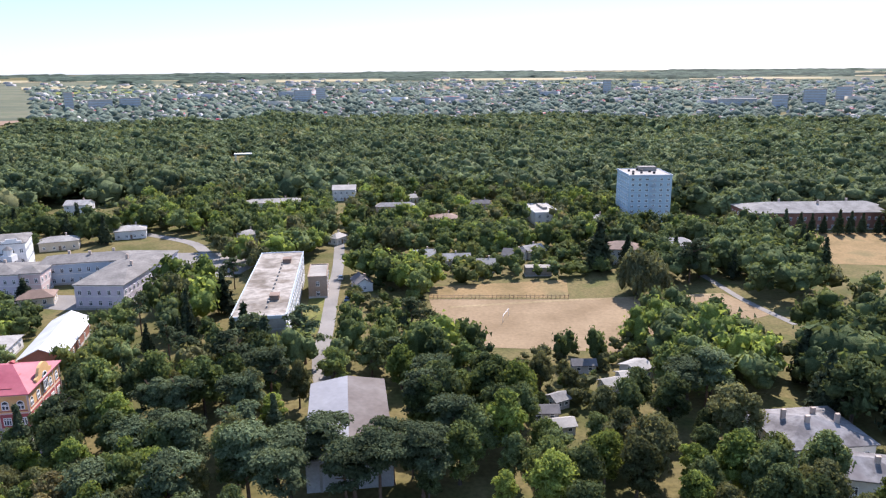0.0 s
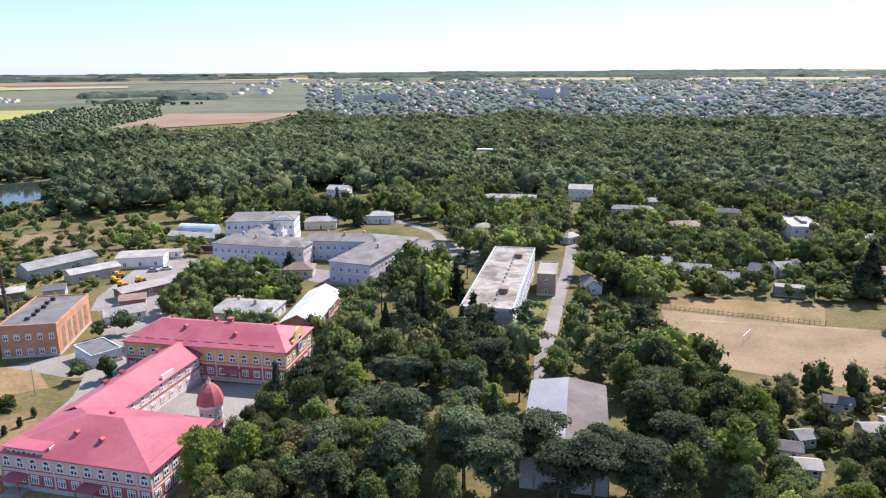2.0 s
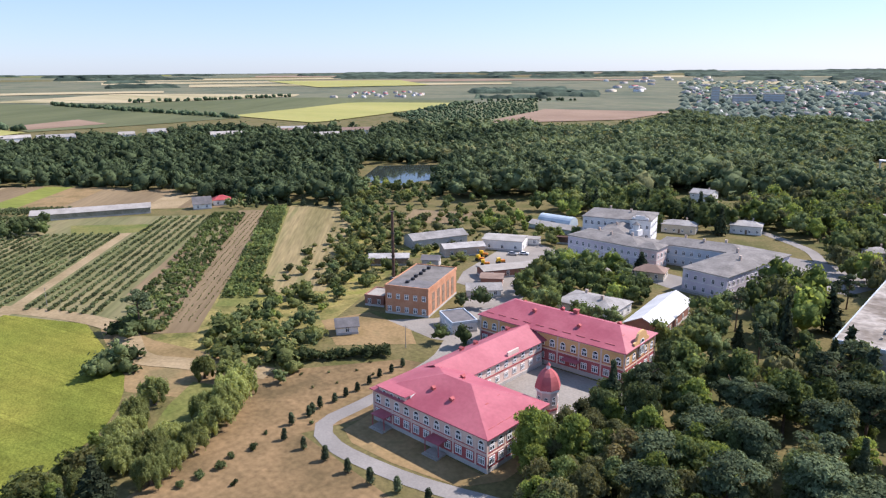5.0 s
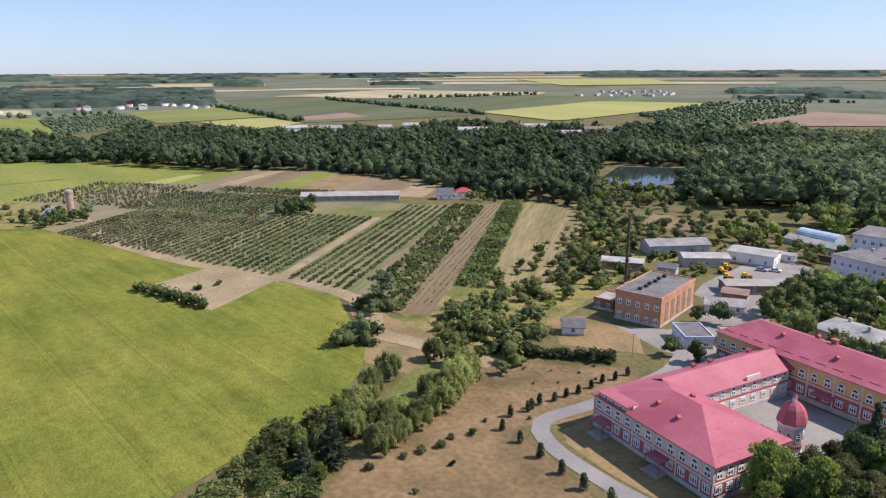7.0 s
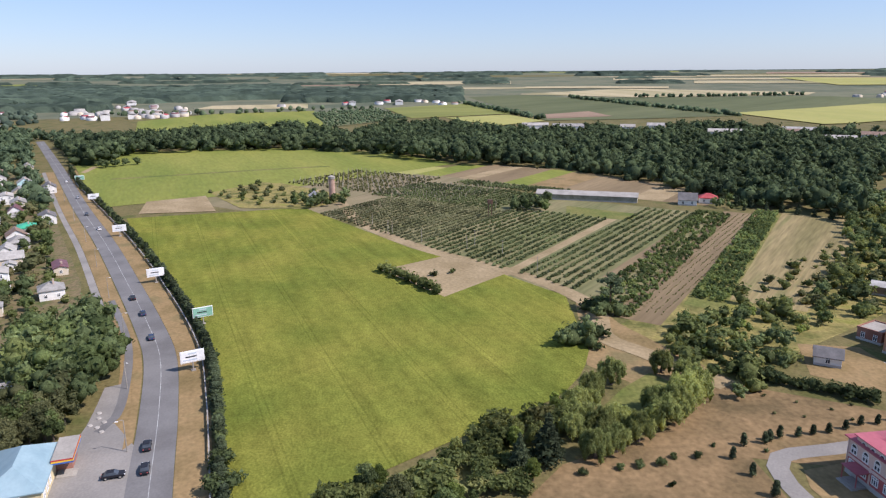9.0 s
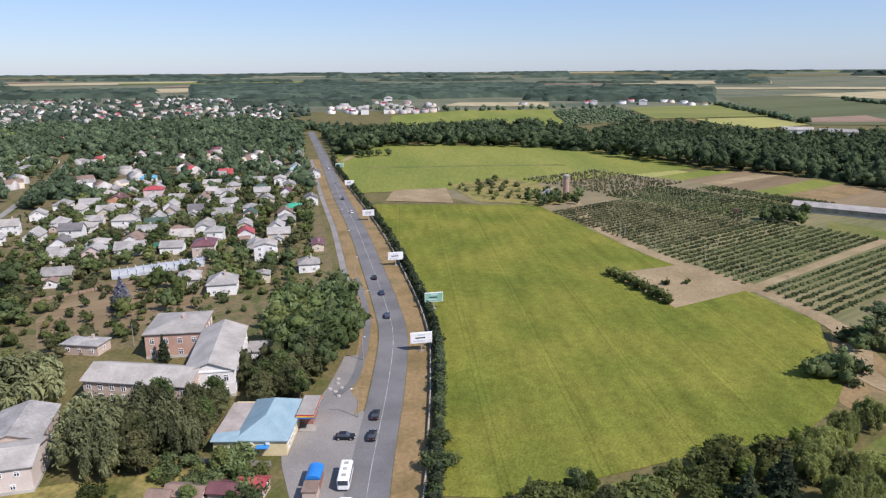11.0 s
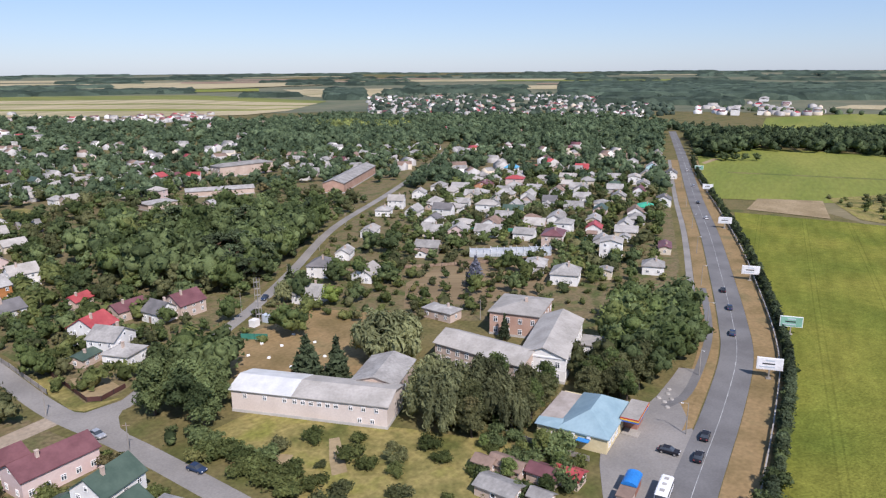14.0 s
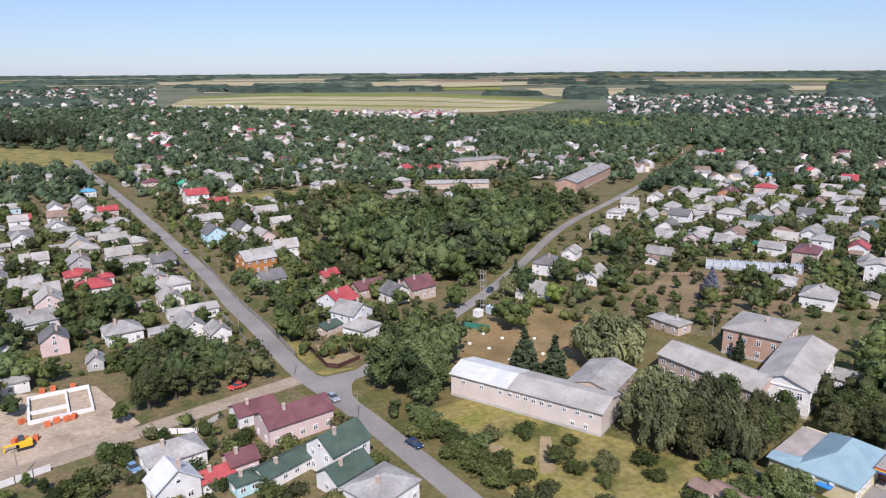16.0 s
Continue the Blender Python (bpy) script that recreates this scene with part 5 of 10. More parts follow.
def plain_block(name, label, category, x, y, rz, w, d, h, wall, roof, rh, kind="hip", floors=2, sides=(0, 1, 2, 3), gap=3.0, ww=1.2, wh=1.7, trim=None, group="", chimneys=0, off=3):
    root = thing(name, label, category, x, y, 0, rz, group)
    part("wall", walls_bm(w, d, h, rh if kind == "gable" else 0), wall, root)
    part("plinth", boxes((0, 0, 0, w + 0.16, d + 0.16, 0.7)), M_STONE, root)
    if trim:
        part("cornice", boxes((0, 0, h - 0.4, w + 0.4, d + 0.4, 0.38)), trim, root)
        for f in range(1, floors):
            part("string_course", boxes((0, 0, h * f / floors - 0.1, w + 0.14, d + 0.14, 0.25)), trim, root)
    if kind == "flat":
        part("roof", boxes((0, 0, h, w, d, 0.25)), roof, root)
        for sx, sy, lx, ly in ((0, -d / 2, w + 0.3, 0.3), (0, d / 2, w + 0.3, 0.3), (-w / 2, 0, 0.3, d - 0.3), (w / 2, 0, 0.3, d - 0.3)):
            part("parapet", boxes((sx, sy, h - 0.1, lx, ly, 0.65)), trim or wall, root)
    else:
        part("roof", gable_roof(w, d, h, rh, 0.5) if kind == "gable" else hip_roof(w, d, h, rh, 0.5), roof, root)
    for f in range(floors):
        for side in sides:
            a = radians(rz + side * 90)
            if x * math.sin(a) - y * math.cos(a) > 0.35 * math.hypot(x, y) and math.hypot(x, y) > 180:
                continue
            windows(root, side, w, d, 0.9 + f * (h - 0.6) / floors, max(1, int((w if side in (0, 2) else d) / gap)), ww, wh)
    for i in range(chimneys):
        cx = w * (-0.35 + 0.7 * (i + 0.5) / chimneys)
        part("chimney", boxes((cx, d * 0.1 * (-1) ** i, h + rh * 0.5, 0.9, 0.7, rh * 0.5 + 1.0)), M_PALEBRICK, root)
    keep_off(x, y, rz, w + off, d + off)
    return root


plain_block("white_school_wing", "lilac-white two-storey school wing with a grey roof", "school", -169.5, 246.5, 4, 34, 17, 8.2, M_LILAC, M_OLDSLATE, 2.2, "hip", 2, trim=M_WHITE, group="white school", chimneys=3)
plain_block("white_school_wing", "blue-grey two-storey school wing with a grey roof", "school", -136.5, 262, 14, 34, 13, 8.2, M_BLUEGREY, M_OLDSLATE, 2.2, "hip", 2, trim=M_WHITE, group="white school", chimneys=3)
plain_block("white_school_wing", "lilac-white two-storey end wing with a grey hipped roof", "school", -116, 249, -2, 17, 46, 8.2, M_LILAC, M_OLDSLATE, 2.6, "hip", 2, trim=M_WHITE, group="white school", chimneys=2)
plain_block("entrance_bay", "rose-pink entrance bay with a grey roof", "school", -150, 245, 8, 9, 10, 8.4, WALLS["pink"], M_OLDSLATE, 1.8, "hip", 2, trim=M_WHITE, group="white school", gap=2.6)
plain_block("main_school_building", "white three-storey school building with a grey roof", "school", -187, 277, 22, 30, 22, 11.5, M_WHITE, M_OLDSLATE, 2.4, "hip", 3, trim=M_FRAME, group="white school", chimneys=2)
cup = thing("roof_cupola", "small white cupola with a round window on the school roof", "cupola", -166, 258, 8.2, 4, "white school")
part("base", boxes((0, 0, 0, 4.2, 4.2, 2.4)), M_WHITE, cup)
bm = bmesh.new()
cone(bm, 0, 0, 2.4, 4.6, 1.7, 1.5, 10)
part("drum", bm, M_WHITE, cup)
bm = bmesh.new()
cone(bm, 0, 0, 4.6, 5.8, 1.8, 0.3, 10)
part("cap", bm, M_OLDSLATE, cup)
plain_block("white_school_link", "white two-storey link wing with a grey roof", "school", -177, 262, 112, 26, 13, 8.6, M_LILAC, M_OLDSLATE, 2.0, "hip", 2, (1, 2), trim=M_WHITE, group="white school", chimneys=1)
facade = plain_block("school_front_bay", "tall white three-storey gabled bay of the school", "school", -172.5, 274, 22, 9, 17, 13.0, M_WHITE, M_OLDSLATE, 1.8, "hip", 3, (0, 1), 2.8, trim=M_FRAME, group="white school")
part("pediment", boxes((0, -8.6, 13, 7, 0.5, 1.2), (0, -8.6, 14.2, 4, 0.5, 0.8)), M_WHITE, facade)

flat = plain_block("flat_roofed_block", "long three-storey school block with a stained flat roof", "school", -56.5, 221, 7, 15.3, 72, 10.8,
                   surface("pale_panel", (0.33, 0.33, 0.325), (0.42, 0.41, 0.40), 0.2, 1.5, 0.9, 0, 0.1),
                   surface("stained_felt", (0.175, 0.148, 0.12), (0.36, 0.325, 0.285), 0.13, 0.7, 0.9, 0.01, 0.3, third=(0.205, 0.172, 0.14)), 0.3, "flat", 3, (1, 3), 3.2, 2.0, 1.6, M_BLUEGREY, off=5)
for y in (-20, 22):
    part("roof_hut", boxes((3, y, 11, 2.6, 3.4, 1.5), (3, y, 12.5, 3.0, 3.8, 0.15)), ROOFS["brown"], flat)
for k in range(12):
    part("vent_stub", boxes((1.5, -28 + k * 4.6, 11, 0.5, 0.8, 0.7)), M_CONCRETE, flat)
plain_block("side_annex", "lower brown annex with a flat roof", "annex", -45.2, 243, 7, 6.5, 16, 7.6, surface("brown_render", (0.30, 0.22, 0.17), (0.38, 0.29, 0.23), 0.2, 2, 0.9, 0, 0.1), M_CONCRETE, 0.2, "flat", 2, (0, 1), 3.4)
hall = thing("sports_hall", "grey sports hall with a shallow saddle roof among pines", "hall", -20.4, 135.2, 0, 8, "")
part("wall", walls_bm(16.6, 34, 6.6), surface("grey_brickwork", (0.30, 0.29, 0.28), (0.40, 0.385, 0.37), 0.15, 2.5, 0.9, 0.02, 0.14), hall)
M_HALLROOF = surface("patchy_roofing", (0.15, 0.128, 0.115), (0.20, 0.178, 0.165), 0.05, 0.9, 0.9, 0.0, 0.12, third=(0.145, 0.123, 0.112), spec=0.1)
rf = part("roof", gable_roof(34, 16.6, 6.6, 1.3, 0.35), M_HALLROOF, hall, "patchy grey and brown roof")
rf.matrix_basis = pose(0, 0, 0, 0, 0, 90)
rf.data.materials.append(surface("pale_grey_felt", (0.25, 0.25, 0.265), (0.31, 0.31, 0.325), 0.08, 0.9, 0.9, 0.0, 0.08, spec=0.1))
for f in rf.data.polygons:
    f.material_index = 1 if f.normal.y > 0 else 0
gw = bmesh.new()
for yy in (-16.9, 16.9):
    a = [gw.verts.new((px, yy + k, pz)) for k in (-0.1, 0.1) for px, pz in ((-8.3, 6.6), (8.3, 6.6), (0, 7.85))]
    gw.faces.new(a[:3]), gw.faces.new(a[3:][::-1])
    for i in range(3):
        gw.faces.new((a[i], a[3 + i], a[3 + (i + 1) % 3], a[(i + 1) % 3]))
part("gable_wall", gw, M_CONCRETE, hall)
for i in range(3):
    part("pier", boxes((-5.5 + 5.5 * i, -17.05, 0, 0.5, 0.2, 6.4)), M_CONCRETE, hall)
keep_off(-20.4, 135.2, 8, 19, 37)

boiler = plain_block("boiler_house", "orange brick boiler house with tall windows and flat roof", "boiler house", -177.6, 147.4, 28, 15.2, 27, 9.3, M_BRICK, surface("grey_felt", (0.13, 0.12, 0.11), (0.21, 0.195, 0.18), 0.15, 1.0, 0.9, 0, 0.15), 0.2, "flat", 2, (0,), 2.9, 1.4, 1.8, M_BRICK)
for i in range(5):
    part("tall_window", boxes((7.62, -9 + i * 4.6, 1.2, 0.1, 2.4, 6.2)), M_WOOD, boiler, "tall brown recessed window bay")
for i in range(6):
    part("roof_vent", boxes((-1.5 + 0.4 * (i % 2), -9 + i * 3.6, 9.5, 1.1, 1.1, 1.0)), M_DARKMETAL, boiler)
part("roof_deck", boxes((0, -9, 9.55, 14.6, 8, 0.12)), ROOFS["dark"], boiler)
chim = thing("boiler_chimney", "tall dark steel boiler chimney", "chimney", -207, 157.6, 0, 0)
bm = bmesh.new()
for z0, z1, r0, r1 in ((0, 9, 0.62, 0.6), (9.1, 18, 0.58, 0.55), (18.1, 26.5, 0.53, 0.5)):
    cone(bm, 0, 0, z0, z1, r0, r1, 10)
part("stack", bm, M_RUST, chim)
bm = bmesh.new()
for z in (9.0, 18.0, 26.2):
    cone(bm, 0, 0, z, z + 0.25, 0.8, 0.8, 10)
part("flange", bm, M_DARKMETAL, chim)
part("base", boxes((0, 0, 0, 2.2, 2.2, 0.8)), M_CONCRETE, chim)
plain_block("brick_lean_to", "low brown brick lean-to", "shed", -188, 137, 28, 7, 9, 3.4, M_DARKBRICK, M_CONCRETE, 0.2, "flat", 1, (0,), 3.5, off=2)
plain_block("white_garage", "white flat-roofed garage with a grey eave", "garage", -152, 140.5, -22, 11.5, 8, 3.4, M_WHITE, ROOFS["dark"], 0.2, "flat", 1, (0, 1), 3.6, 1.4, 1.4, M_BLUEGREY)
plain_block("grey_shed", "low grey shed with a flat roof", "shed", -146.5, 152, -22, 9, 8, 3.0, M_CONCRETE, M_CONCRETE, 0.2, "flat", 1, (0,), 5)
plain_block("long_shed", "long workshop with a pale slate roof", "shed", -238, 206, 74, 27, 11, 4.2, WALLS["grey"], M_SLATE, 1.8, "gable", 1, (0,), 6)
plain_block("white_store", "white store with a pale flat roof", "store", -212, 225, 30, 18, 12, 4.5, M_WHITE, M_METALROOF, 0.8, "gable", 1, (0, 1), 5)
plain_block("grey_store", "grey store with a slate roof", "store", -217, 203, 64, 18, 9, 3.8, M_PALEBRICK, M_SLATE, 1.0, "gable", 1, (0,), 5)
plain_block("dark_shed", "dark open shed with a slate roof", "shed", -226, 170, 50, 16, 7, 3.2, M_WOOD, M_SLATE, 1.0, "gable", 1, (), 5)
plain_block("dark_shed", "small shed with a dark roof", "shed", -212, 181, 40, 7, 6, 3.0, WALLS["grey"], ROOFS["dark"], 1.2, "gable", 1, (0,), 5)
plain_block("low_store", "low brown store with a grey roof", "store", -181, 196, 66, 26, 8, 3.2, M_DARKBRICK, M_CONCRETE, 0.6, "gable", 1, (0,), 6)
plain_block("brick_garage", "low maroon brick garage", "garage", -177, 181, 40, 8, 7, 3.0, M_DARKBRICK, ROOFS["brown"], 0.5, "gable", 1, (), 5)
plain_block("small_house", "small house with a grey slate roof", "house", -169.5, 169, 50, 12, 6, 2.8, M_WHITE, M_SLATE, 1.6, "gable", 1, (0,), 4)
plain_block("low_grey_building", "low white building with a broken grey roof", "building", -132, 183, 10, 20, 14, 3.6, M_WHITE, M_SLATE, 2.2, "hip", 1, (0, 1), 4, chimneys=2)
plain_block("tile_roofed_house", "small cream house with a brown tiled roof", "house", -141, 231, 20, 11, 8, 3.2, WALLS["cream"], ROOFS["brown"], 2.2, "hip", 1, (0, 1), 4)
plain_block("barn", "brick barn with a bright metal roof", "barn", -111.5, 189, 103, 31, 11, 4.0, M_DARKBRICK, ROOFS["white"], 2.6, "gable", 1, (0,), 6)
plain_block("hut", "white hut with a grey saddle roof", "hut", -172, 112.5, 60, 6.5, 5, 2.8, M_WHITE, ROOFS["dark"], 1.7, "gable", 1, (0, 1), 4)
plain_block("white_kiosk", "white kiosk with a flat roof in the yard", "kiosk", -208, 238, 30, 8, 5, 3.0, M_WHITE, M_METALROOF, 0.4, "gable", 1, (0,), 3)
plain_block("rust_shed", "rust-brown container shed in the yard", "shed", -197, 251, 30, 10, 3, 2.8, M_RUST, M_RUST, 0.2, "flat", 1, (), 3)
hang = thing("hangar", "blue-grey arched metal hangar", "hangar", -227, 280, 0, 8, "")
bm = bmesh.new()
arc = [(4.6 * math.cos(a), 4.8 * math.sin(a)) for a in np.linspace(0, math.pi, 13)]
ra, rb = [bm.verts.new((-9.5, y, z)) for y, z in arc], [bm.verts.new((9.5, y, z)) for y, z in arc]
for i in range(12):
    bm.faces.new((ra[i], rb[i], rb[i + 1], ra[i + 1]))
bm.faces.new(ra), bm.faces.new(rb[::-1])
part("shell", bm, surface("blue_grey_sheet", (0.36, 0.44, 0.50), (0.46, 0.54, 0.60), 0.2, 2, 0.4, 0, 0.08), hang)
part("door", boxes((0, -4.62, 0, 3, 0.1, 2.2)), M_DARKMETAL, hang)
plain_block("glasshouse", "long low glasshouse with pale panes", "greenhouse", -215, 268, 5, 34, 7, 2.4, surface("dusty_panes", (0.42, 0.50, 0.50), (0.56, 0.62, 0.62), 0.3, 2, 0.3), M_METALROOF, 1.4, "gable", 1, (), 4)
plain_block("long_glasshouse", "long derelict greenhouse with a grey-white roof", "greenhouse", -420, 109, 71, 60, 13, 3.4, surface("greenhouse_wall", (0.22, 0.21, 0.16), (0.34, 0.32, 0.26), 0.2, 1), M_METALROOF, 1.6, "gable", 1, (), 4)

def front_garden(x, y, w, d, depth=30):
    """Open ground before a house, on the side of the town."""
    r = math.hypot(x, y)
    keep_off(x - x / r * (depth / 2 + d / 2), y - y / r * (depth / 2 + d / 2), math.degrees(math.atan2(y, x)) - 90, w + 2, depth)


# buildings round the sports ground and the park
tower = plain_block("tower_block", "pale blue nine-storey tower block with a white flat roof", "tower block", 104.8, 361, 1, 21.6, 24, 25.4, surface("pale_blue_panel", (0.44, 0.56, 0.62), (0.52, 0.63, 0.68), 0.1, 1, 0.85, 0, 0.05), M_METALROOF, 0.2, "flat", 9, (0, 3), 3.4, 1.5, 1.5, M_BLUEGREY)
for i in range(8):
    part("balcony", boxes((1.2, -12.5, 3.6 + i * 2.76, 3.2, 1.0, 0.14), (1.2, -12.95, 3.7 + i * 2.76, 3.2, 0.08, 0.9)), M_BLUEGREY, tower, "small grey balcony")
part("roof_house", boxes((3, 6, 25.6, 9, 5, 2.2)), M_CONCRETE, tower)
for i in range(9):
    part("roof_vent", boxes((-8 + (i * 5.3) % 15, -8 + (i * 3.7) % 16, 25.6, 1.0, 1.0, 1.1)), M_DARKMETAL, tower)
plain_block("brick_school", "long dark red brick building with a grey hipped roof", "school", 188, 347, 1, 74, 24, 8.6, M_DARKBRICK, M_SLATE, 3.6, "hip", 2, (0, 3), 3.4, 1.2, 1.7, chimneys=3)
white_b = plain_block("white_block", "white two-storey block with a pale flat roof", "building", 52, 363, 9, 13, 24, 6.4, M_WHITE, M_METALROOF, 0.2, "flat", 2, (0, 1), 4)
front_garden(52, 363, 15, 24, 40), front_garden(188, 347, 76, 24, 30), front_garden(104.8, 361, 22, 24, 18)
part("roof_house", boxes((1, 2, 6.6, 2.4, 12, 1.2)), M_CONCRETE, white_b)
plain_block("park_house", "old two-storey white house with a brown roof behind trees", "house", 74, 280, -6, 14, 10, 6.4, M_WHITE, ROOFS["brown"], 2.6, "hip", 2, (0, 1, 3), 3.4)
plain_block("park_house", "old two-storey house with a grey roof behind trees", "house", 98, 287, 4, 16, 10, 6.0, WALLS["cream"], M_SLATE, 2.6, "hip", 2, (0, 1, 3), 3.4)
for x, y, rz, w, d, roof in ((2, 276, 4, 18, 7, "slate"), (30, 283, -20, 9, 8, "dark"), (17, 268, 0, 7, 6, "pale"), (38, 290, 30, 9, 8, "slate"), (-30, 246, -70, 9, 6, "dark"), (-8, 283, 10, 9, 7, "slate")):
    house(x, y, rz, w, d, 3.0, roof, "white", "gable", 2.0, 1, (3, 1), group="houses by the sports ground")
    keep_off(x, y, rz, w + 2, d + 2)
tank = thing("storage_tank", "grey rounded storage container on the dry meadow", "tank", 37, 262, 0, 0)
bm = bmesh.new()
for k in range(2):
    box(bm, -2.6 + 5.2 * k, 0, 0.3, 5.0, 4.6, 3.2)
part("body", bm, M_CONCRETE, tank)
part("base", boxes((0, 0, 0, 10.6, 4.9, 0.3)), M_STONE, tank)
M_STAINED = surface("stained_slate", (0.14, 0.13, 0.13), (0.26, 0.25, 0.25), 0.15, 1.2, 0.95, 0.01, 0.2, third=(0.19, 0.17, 0.17), spec=0.1)
plain_block("slate_house", "one-storey house with a broad stained slate roof among trees", "house", 77, 133.5, 6, 19, 16, 4.0, M_WHITE, M_STAINED, 2.8, "hip", 1, (0, 1, 3), 3.4, chimneys=4)
plain_block("slate_house_wing", "lower wing with a stained slate roof and skylights", "house", 79, 118.5, -14, 15, 10, 4.0, M_WHITE, M_STAINED, 2.2, "hip", 1, (0, 1), 3.4, chimneys=2)
for x, y, rz, w, d, h, roof in ((41.5, 160, 20, 5, 4, 2.4, "pale"), (46.5, 163, 10, 4.5, 5, 2.8, "pale"), (50, 168, 35, 6, 6, 3.2, "slate"), (37, 172, 0, 6, 4, 2.4, "dark"), (23, 146, 0, 6, 4, 2.4, "dark"), (26, 140, 10, 5, 4, 2.2, "pale"), (27, 152, 30, 4, 4, 2.4, "slate")):
    house(x, y, rz, w, d, h, roof, "grey", "gable", 0.9, 1, (2, 1), "grey garden shed with a metal roof among trees", False, "garden sheds", "garden_shed", "shed")
    keep_off(x, y, rz, w + 1, d + 1)
for x, y, rz, w, d, h, roof, wall, fl in ((-61, 430, 5, 14, 12, 7, "pale", "white", 2), (-206, 390, 5, 13, 10, 6, "slate", "white", 2), (-152, 332, 20, 14, 10, 4, "slate", "white", 1), (-175, 310, 22, 16, 9, 4, "slate", "cream", 1),
                                    (-98, 402, 8, 34, 9, 4, "pale", "white", 1), (-92, 322, 40, 9, 7, 3.5, "slate", "white", 1), (-49, 316, 60, 8, 5, 3, "pale", "white", 1), (1, 356, 15, 14, 11, 3.6, "brown", "cream", 1),
                                    (-27, 392, 5, 22, 6, 3, "slate", "brick", 1), (-18, 420, 20, 9, 8, 3, "slate", "white", 1), (80, 352, 10, 7, 6, 3.4, "pale", "white", 1), (22, 398, 5, 14, 6, 3, "dark", "brick", 1)):
    house(x, y, rz, w, d, h, roof, wall, "hip" if fl == 1 else "gable", 2.0, fl, (max(2, int(w / 3.5)), 2), group="houses at the forest edge")
    keep_off(x, y, rz, w + 3, d + 3)
    front_garden(x, y, w, d)

# fence of the dry meadow
fence = thing("meadow_fence", "low wooden fence round the dry meadow", "fence", -5, 233.5, 0, 0)
for i in range(34):
    part("post", boxes((i * 1.48, -0.03 * i, 0, 0.14, 0.14, 1.5)), M_WOOD, fence)
for z in (0.6, 1.2):
    rail = boxes((24.5, -0.5, z, 49.4, 0.06, 0.1))
    rl = part("rail", rail, M_WOOD, fence)
    rl.rotation_euler.z = -0.02
goal = thing("football_goal", "white football goal frame on the sports ground", "goal", 20, 212, 0, 70)
part("post", boxes((-3.6, 0, 0, 0.12, 0.12, 2.4)), M_FRAME, goal)
part("post", boxes((3.6, 0, 0, 0.12, 0.12, 2.4)), M_FRAME, goal)
part("crossbar", boxes((0, 0, 2.4, 7.3, 0.12, 0.12)), M_FRAME, goal)

# ---- orchard landmarks ----
silo = thing("water_tower", "round pink brick water tower", "water tower", -431, -47, 0, 0)
bm = bmesh.new()
cone(bm, 0, 0, 0, 13.2, 2.0, 1.8, 14)
part("shaft", bm, surface("old_rose_brick", (0.36, 0.24, 0.18), (0.44, 0.30, 0.24), 0.4, 3, 0.9, 0, 0.15), silo)
bm = bmesh.new()
cone(bm, 0, 0, 13.2, 14.6, 2.15, 2.15, 14)
cone(bm, 0, 0, 14.6, 15.4, 2.2, 0.4, 14)
part("cap", bm, M_CONCRETE, silo)
house(-424, -56, 20, 9, 7, 4, "slate", "brick", "gable", 2.4, 1, (2, 1), group="farm buildings")
plain_block("farm_house", "white farm house with a dark roof", "house", -398, 163, 70, 10, 8, 3.4, M_WHITE, ROOFS["dark"], 3.4, "gable", 1, (0, 1), 4)
plain_block("farm_house", "farm house with a red roof", "house", -402, 177, 70, 10, 8, 3.2, M_WHITE, ROOFS["red"], 2.6, "hip", 1, (0, 1), 4)
pump = thing("lattice_mast", "short rusty lattice mast in the orchard", "mast", -372, 44, 0, 0)
for sx in (-0.9, 0.9):
    for sy in (-0.9, 0.9):
        part("leg", boxes((sx, sy, 0, 0.18, 0.18, 9)), M_RUST, pump)
part("platform", boxes((0, 0, 7.4, 2.6, 2.6, 2.0)), M_RUST, pump)

# ---- the shop, the long school and the barracks beside the road ----
SHOPWALL = surface("yellow_cream_render", (0.60, 0.50, 0.30), (0.68, 0.58, 0.36), 0.3, 2, 0.85, 0, 0.06)
cafe = thing("roadside_shop", "cream roadside shop with a pale blue hipped roof", "shop", -125, -74.2, 0, 106, "")
part("wall", boxes((-2.6, 0.2, 0, 15.2, 17.6, 3.5)), SHOPWALL, cafe)
M_SHOPROOF = surface("pale_blue_metal_roof", (0.21, 0.31, 0.355), (0.265, 0.37, 0.415), 0.2, 1.5, 0.65, 0, 0.06)
shop_roof = part("roof", hip_roof(17.8, 10.4, 3.5, 3.3, 0.5, 0.2, 8.0), M_SHOPROOF, cafe, "pale blue metal roof")
shop_roof.matrix_basis = pose(-0.2, 0.4, 0, 0, 0, 90)
bm = bmesh.new()  # low lean-to slope along the front of the flat roof
slope = [bm.verts.new(p) for p in ((-10.6, -9.2, 3.46), (-5.0, -9.2, 3.46), (-5.0, -6.4, 4.5), (-10.6, -6.4, 3.86), (-10.6, -9.2, 3.62), (-5.0, -9.2, 3.62), (-5.0, -6.4, 4.66), (-10.6, -6.4, 4.02))]
for f in ((0, 1, 2, 3), (4, 5, 6, 7), (0, 1, 5, 4), (1, 2, 6, 5), (2, 3, 7, 6), (3, 0, 4, 7)):
    bm.faces.new([slope[k] for k in f])
bmesh.ops.recalc_face_normals(bm, faces=bm.faces)
part("front_slope", bm, M_SHOPROOF, cafe, "pale blue metal lean-to roof")
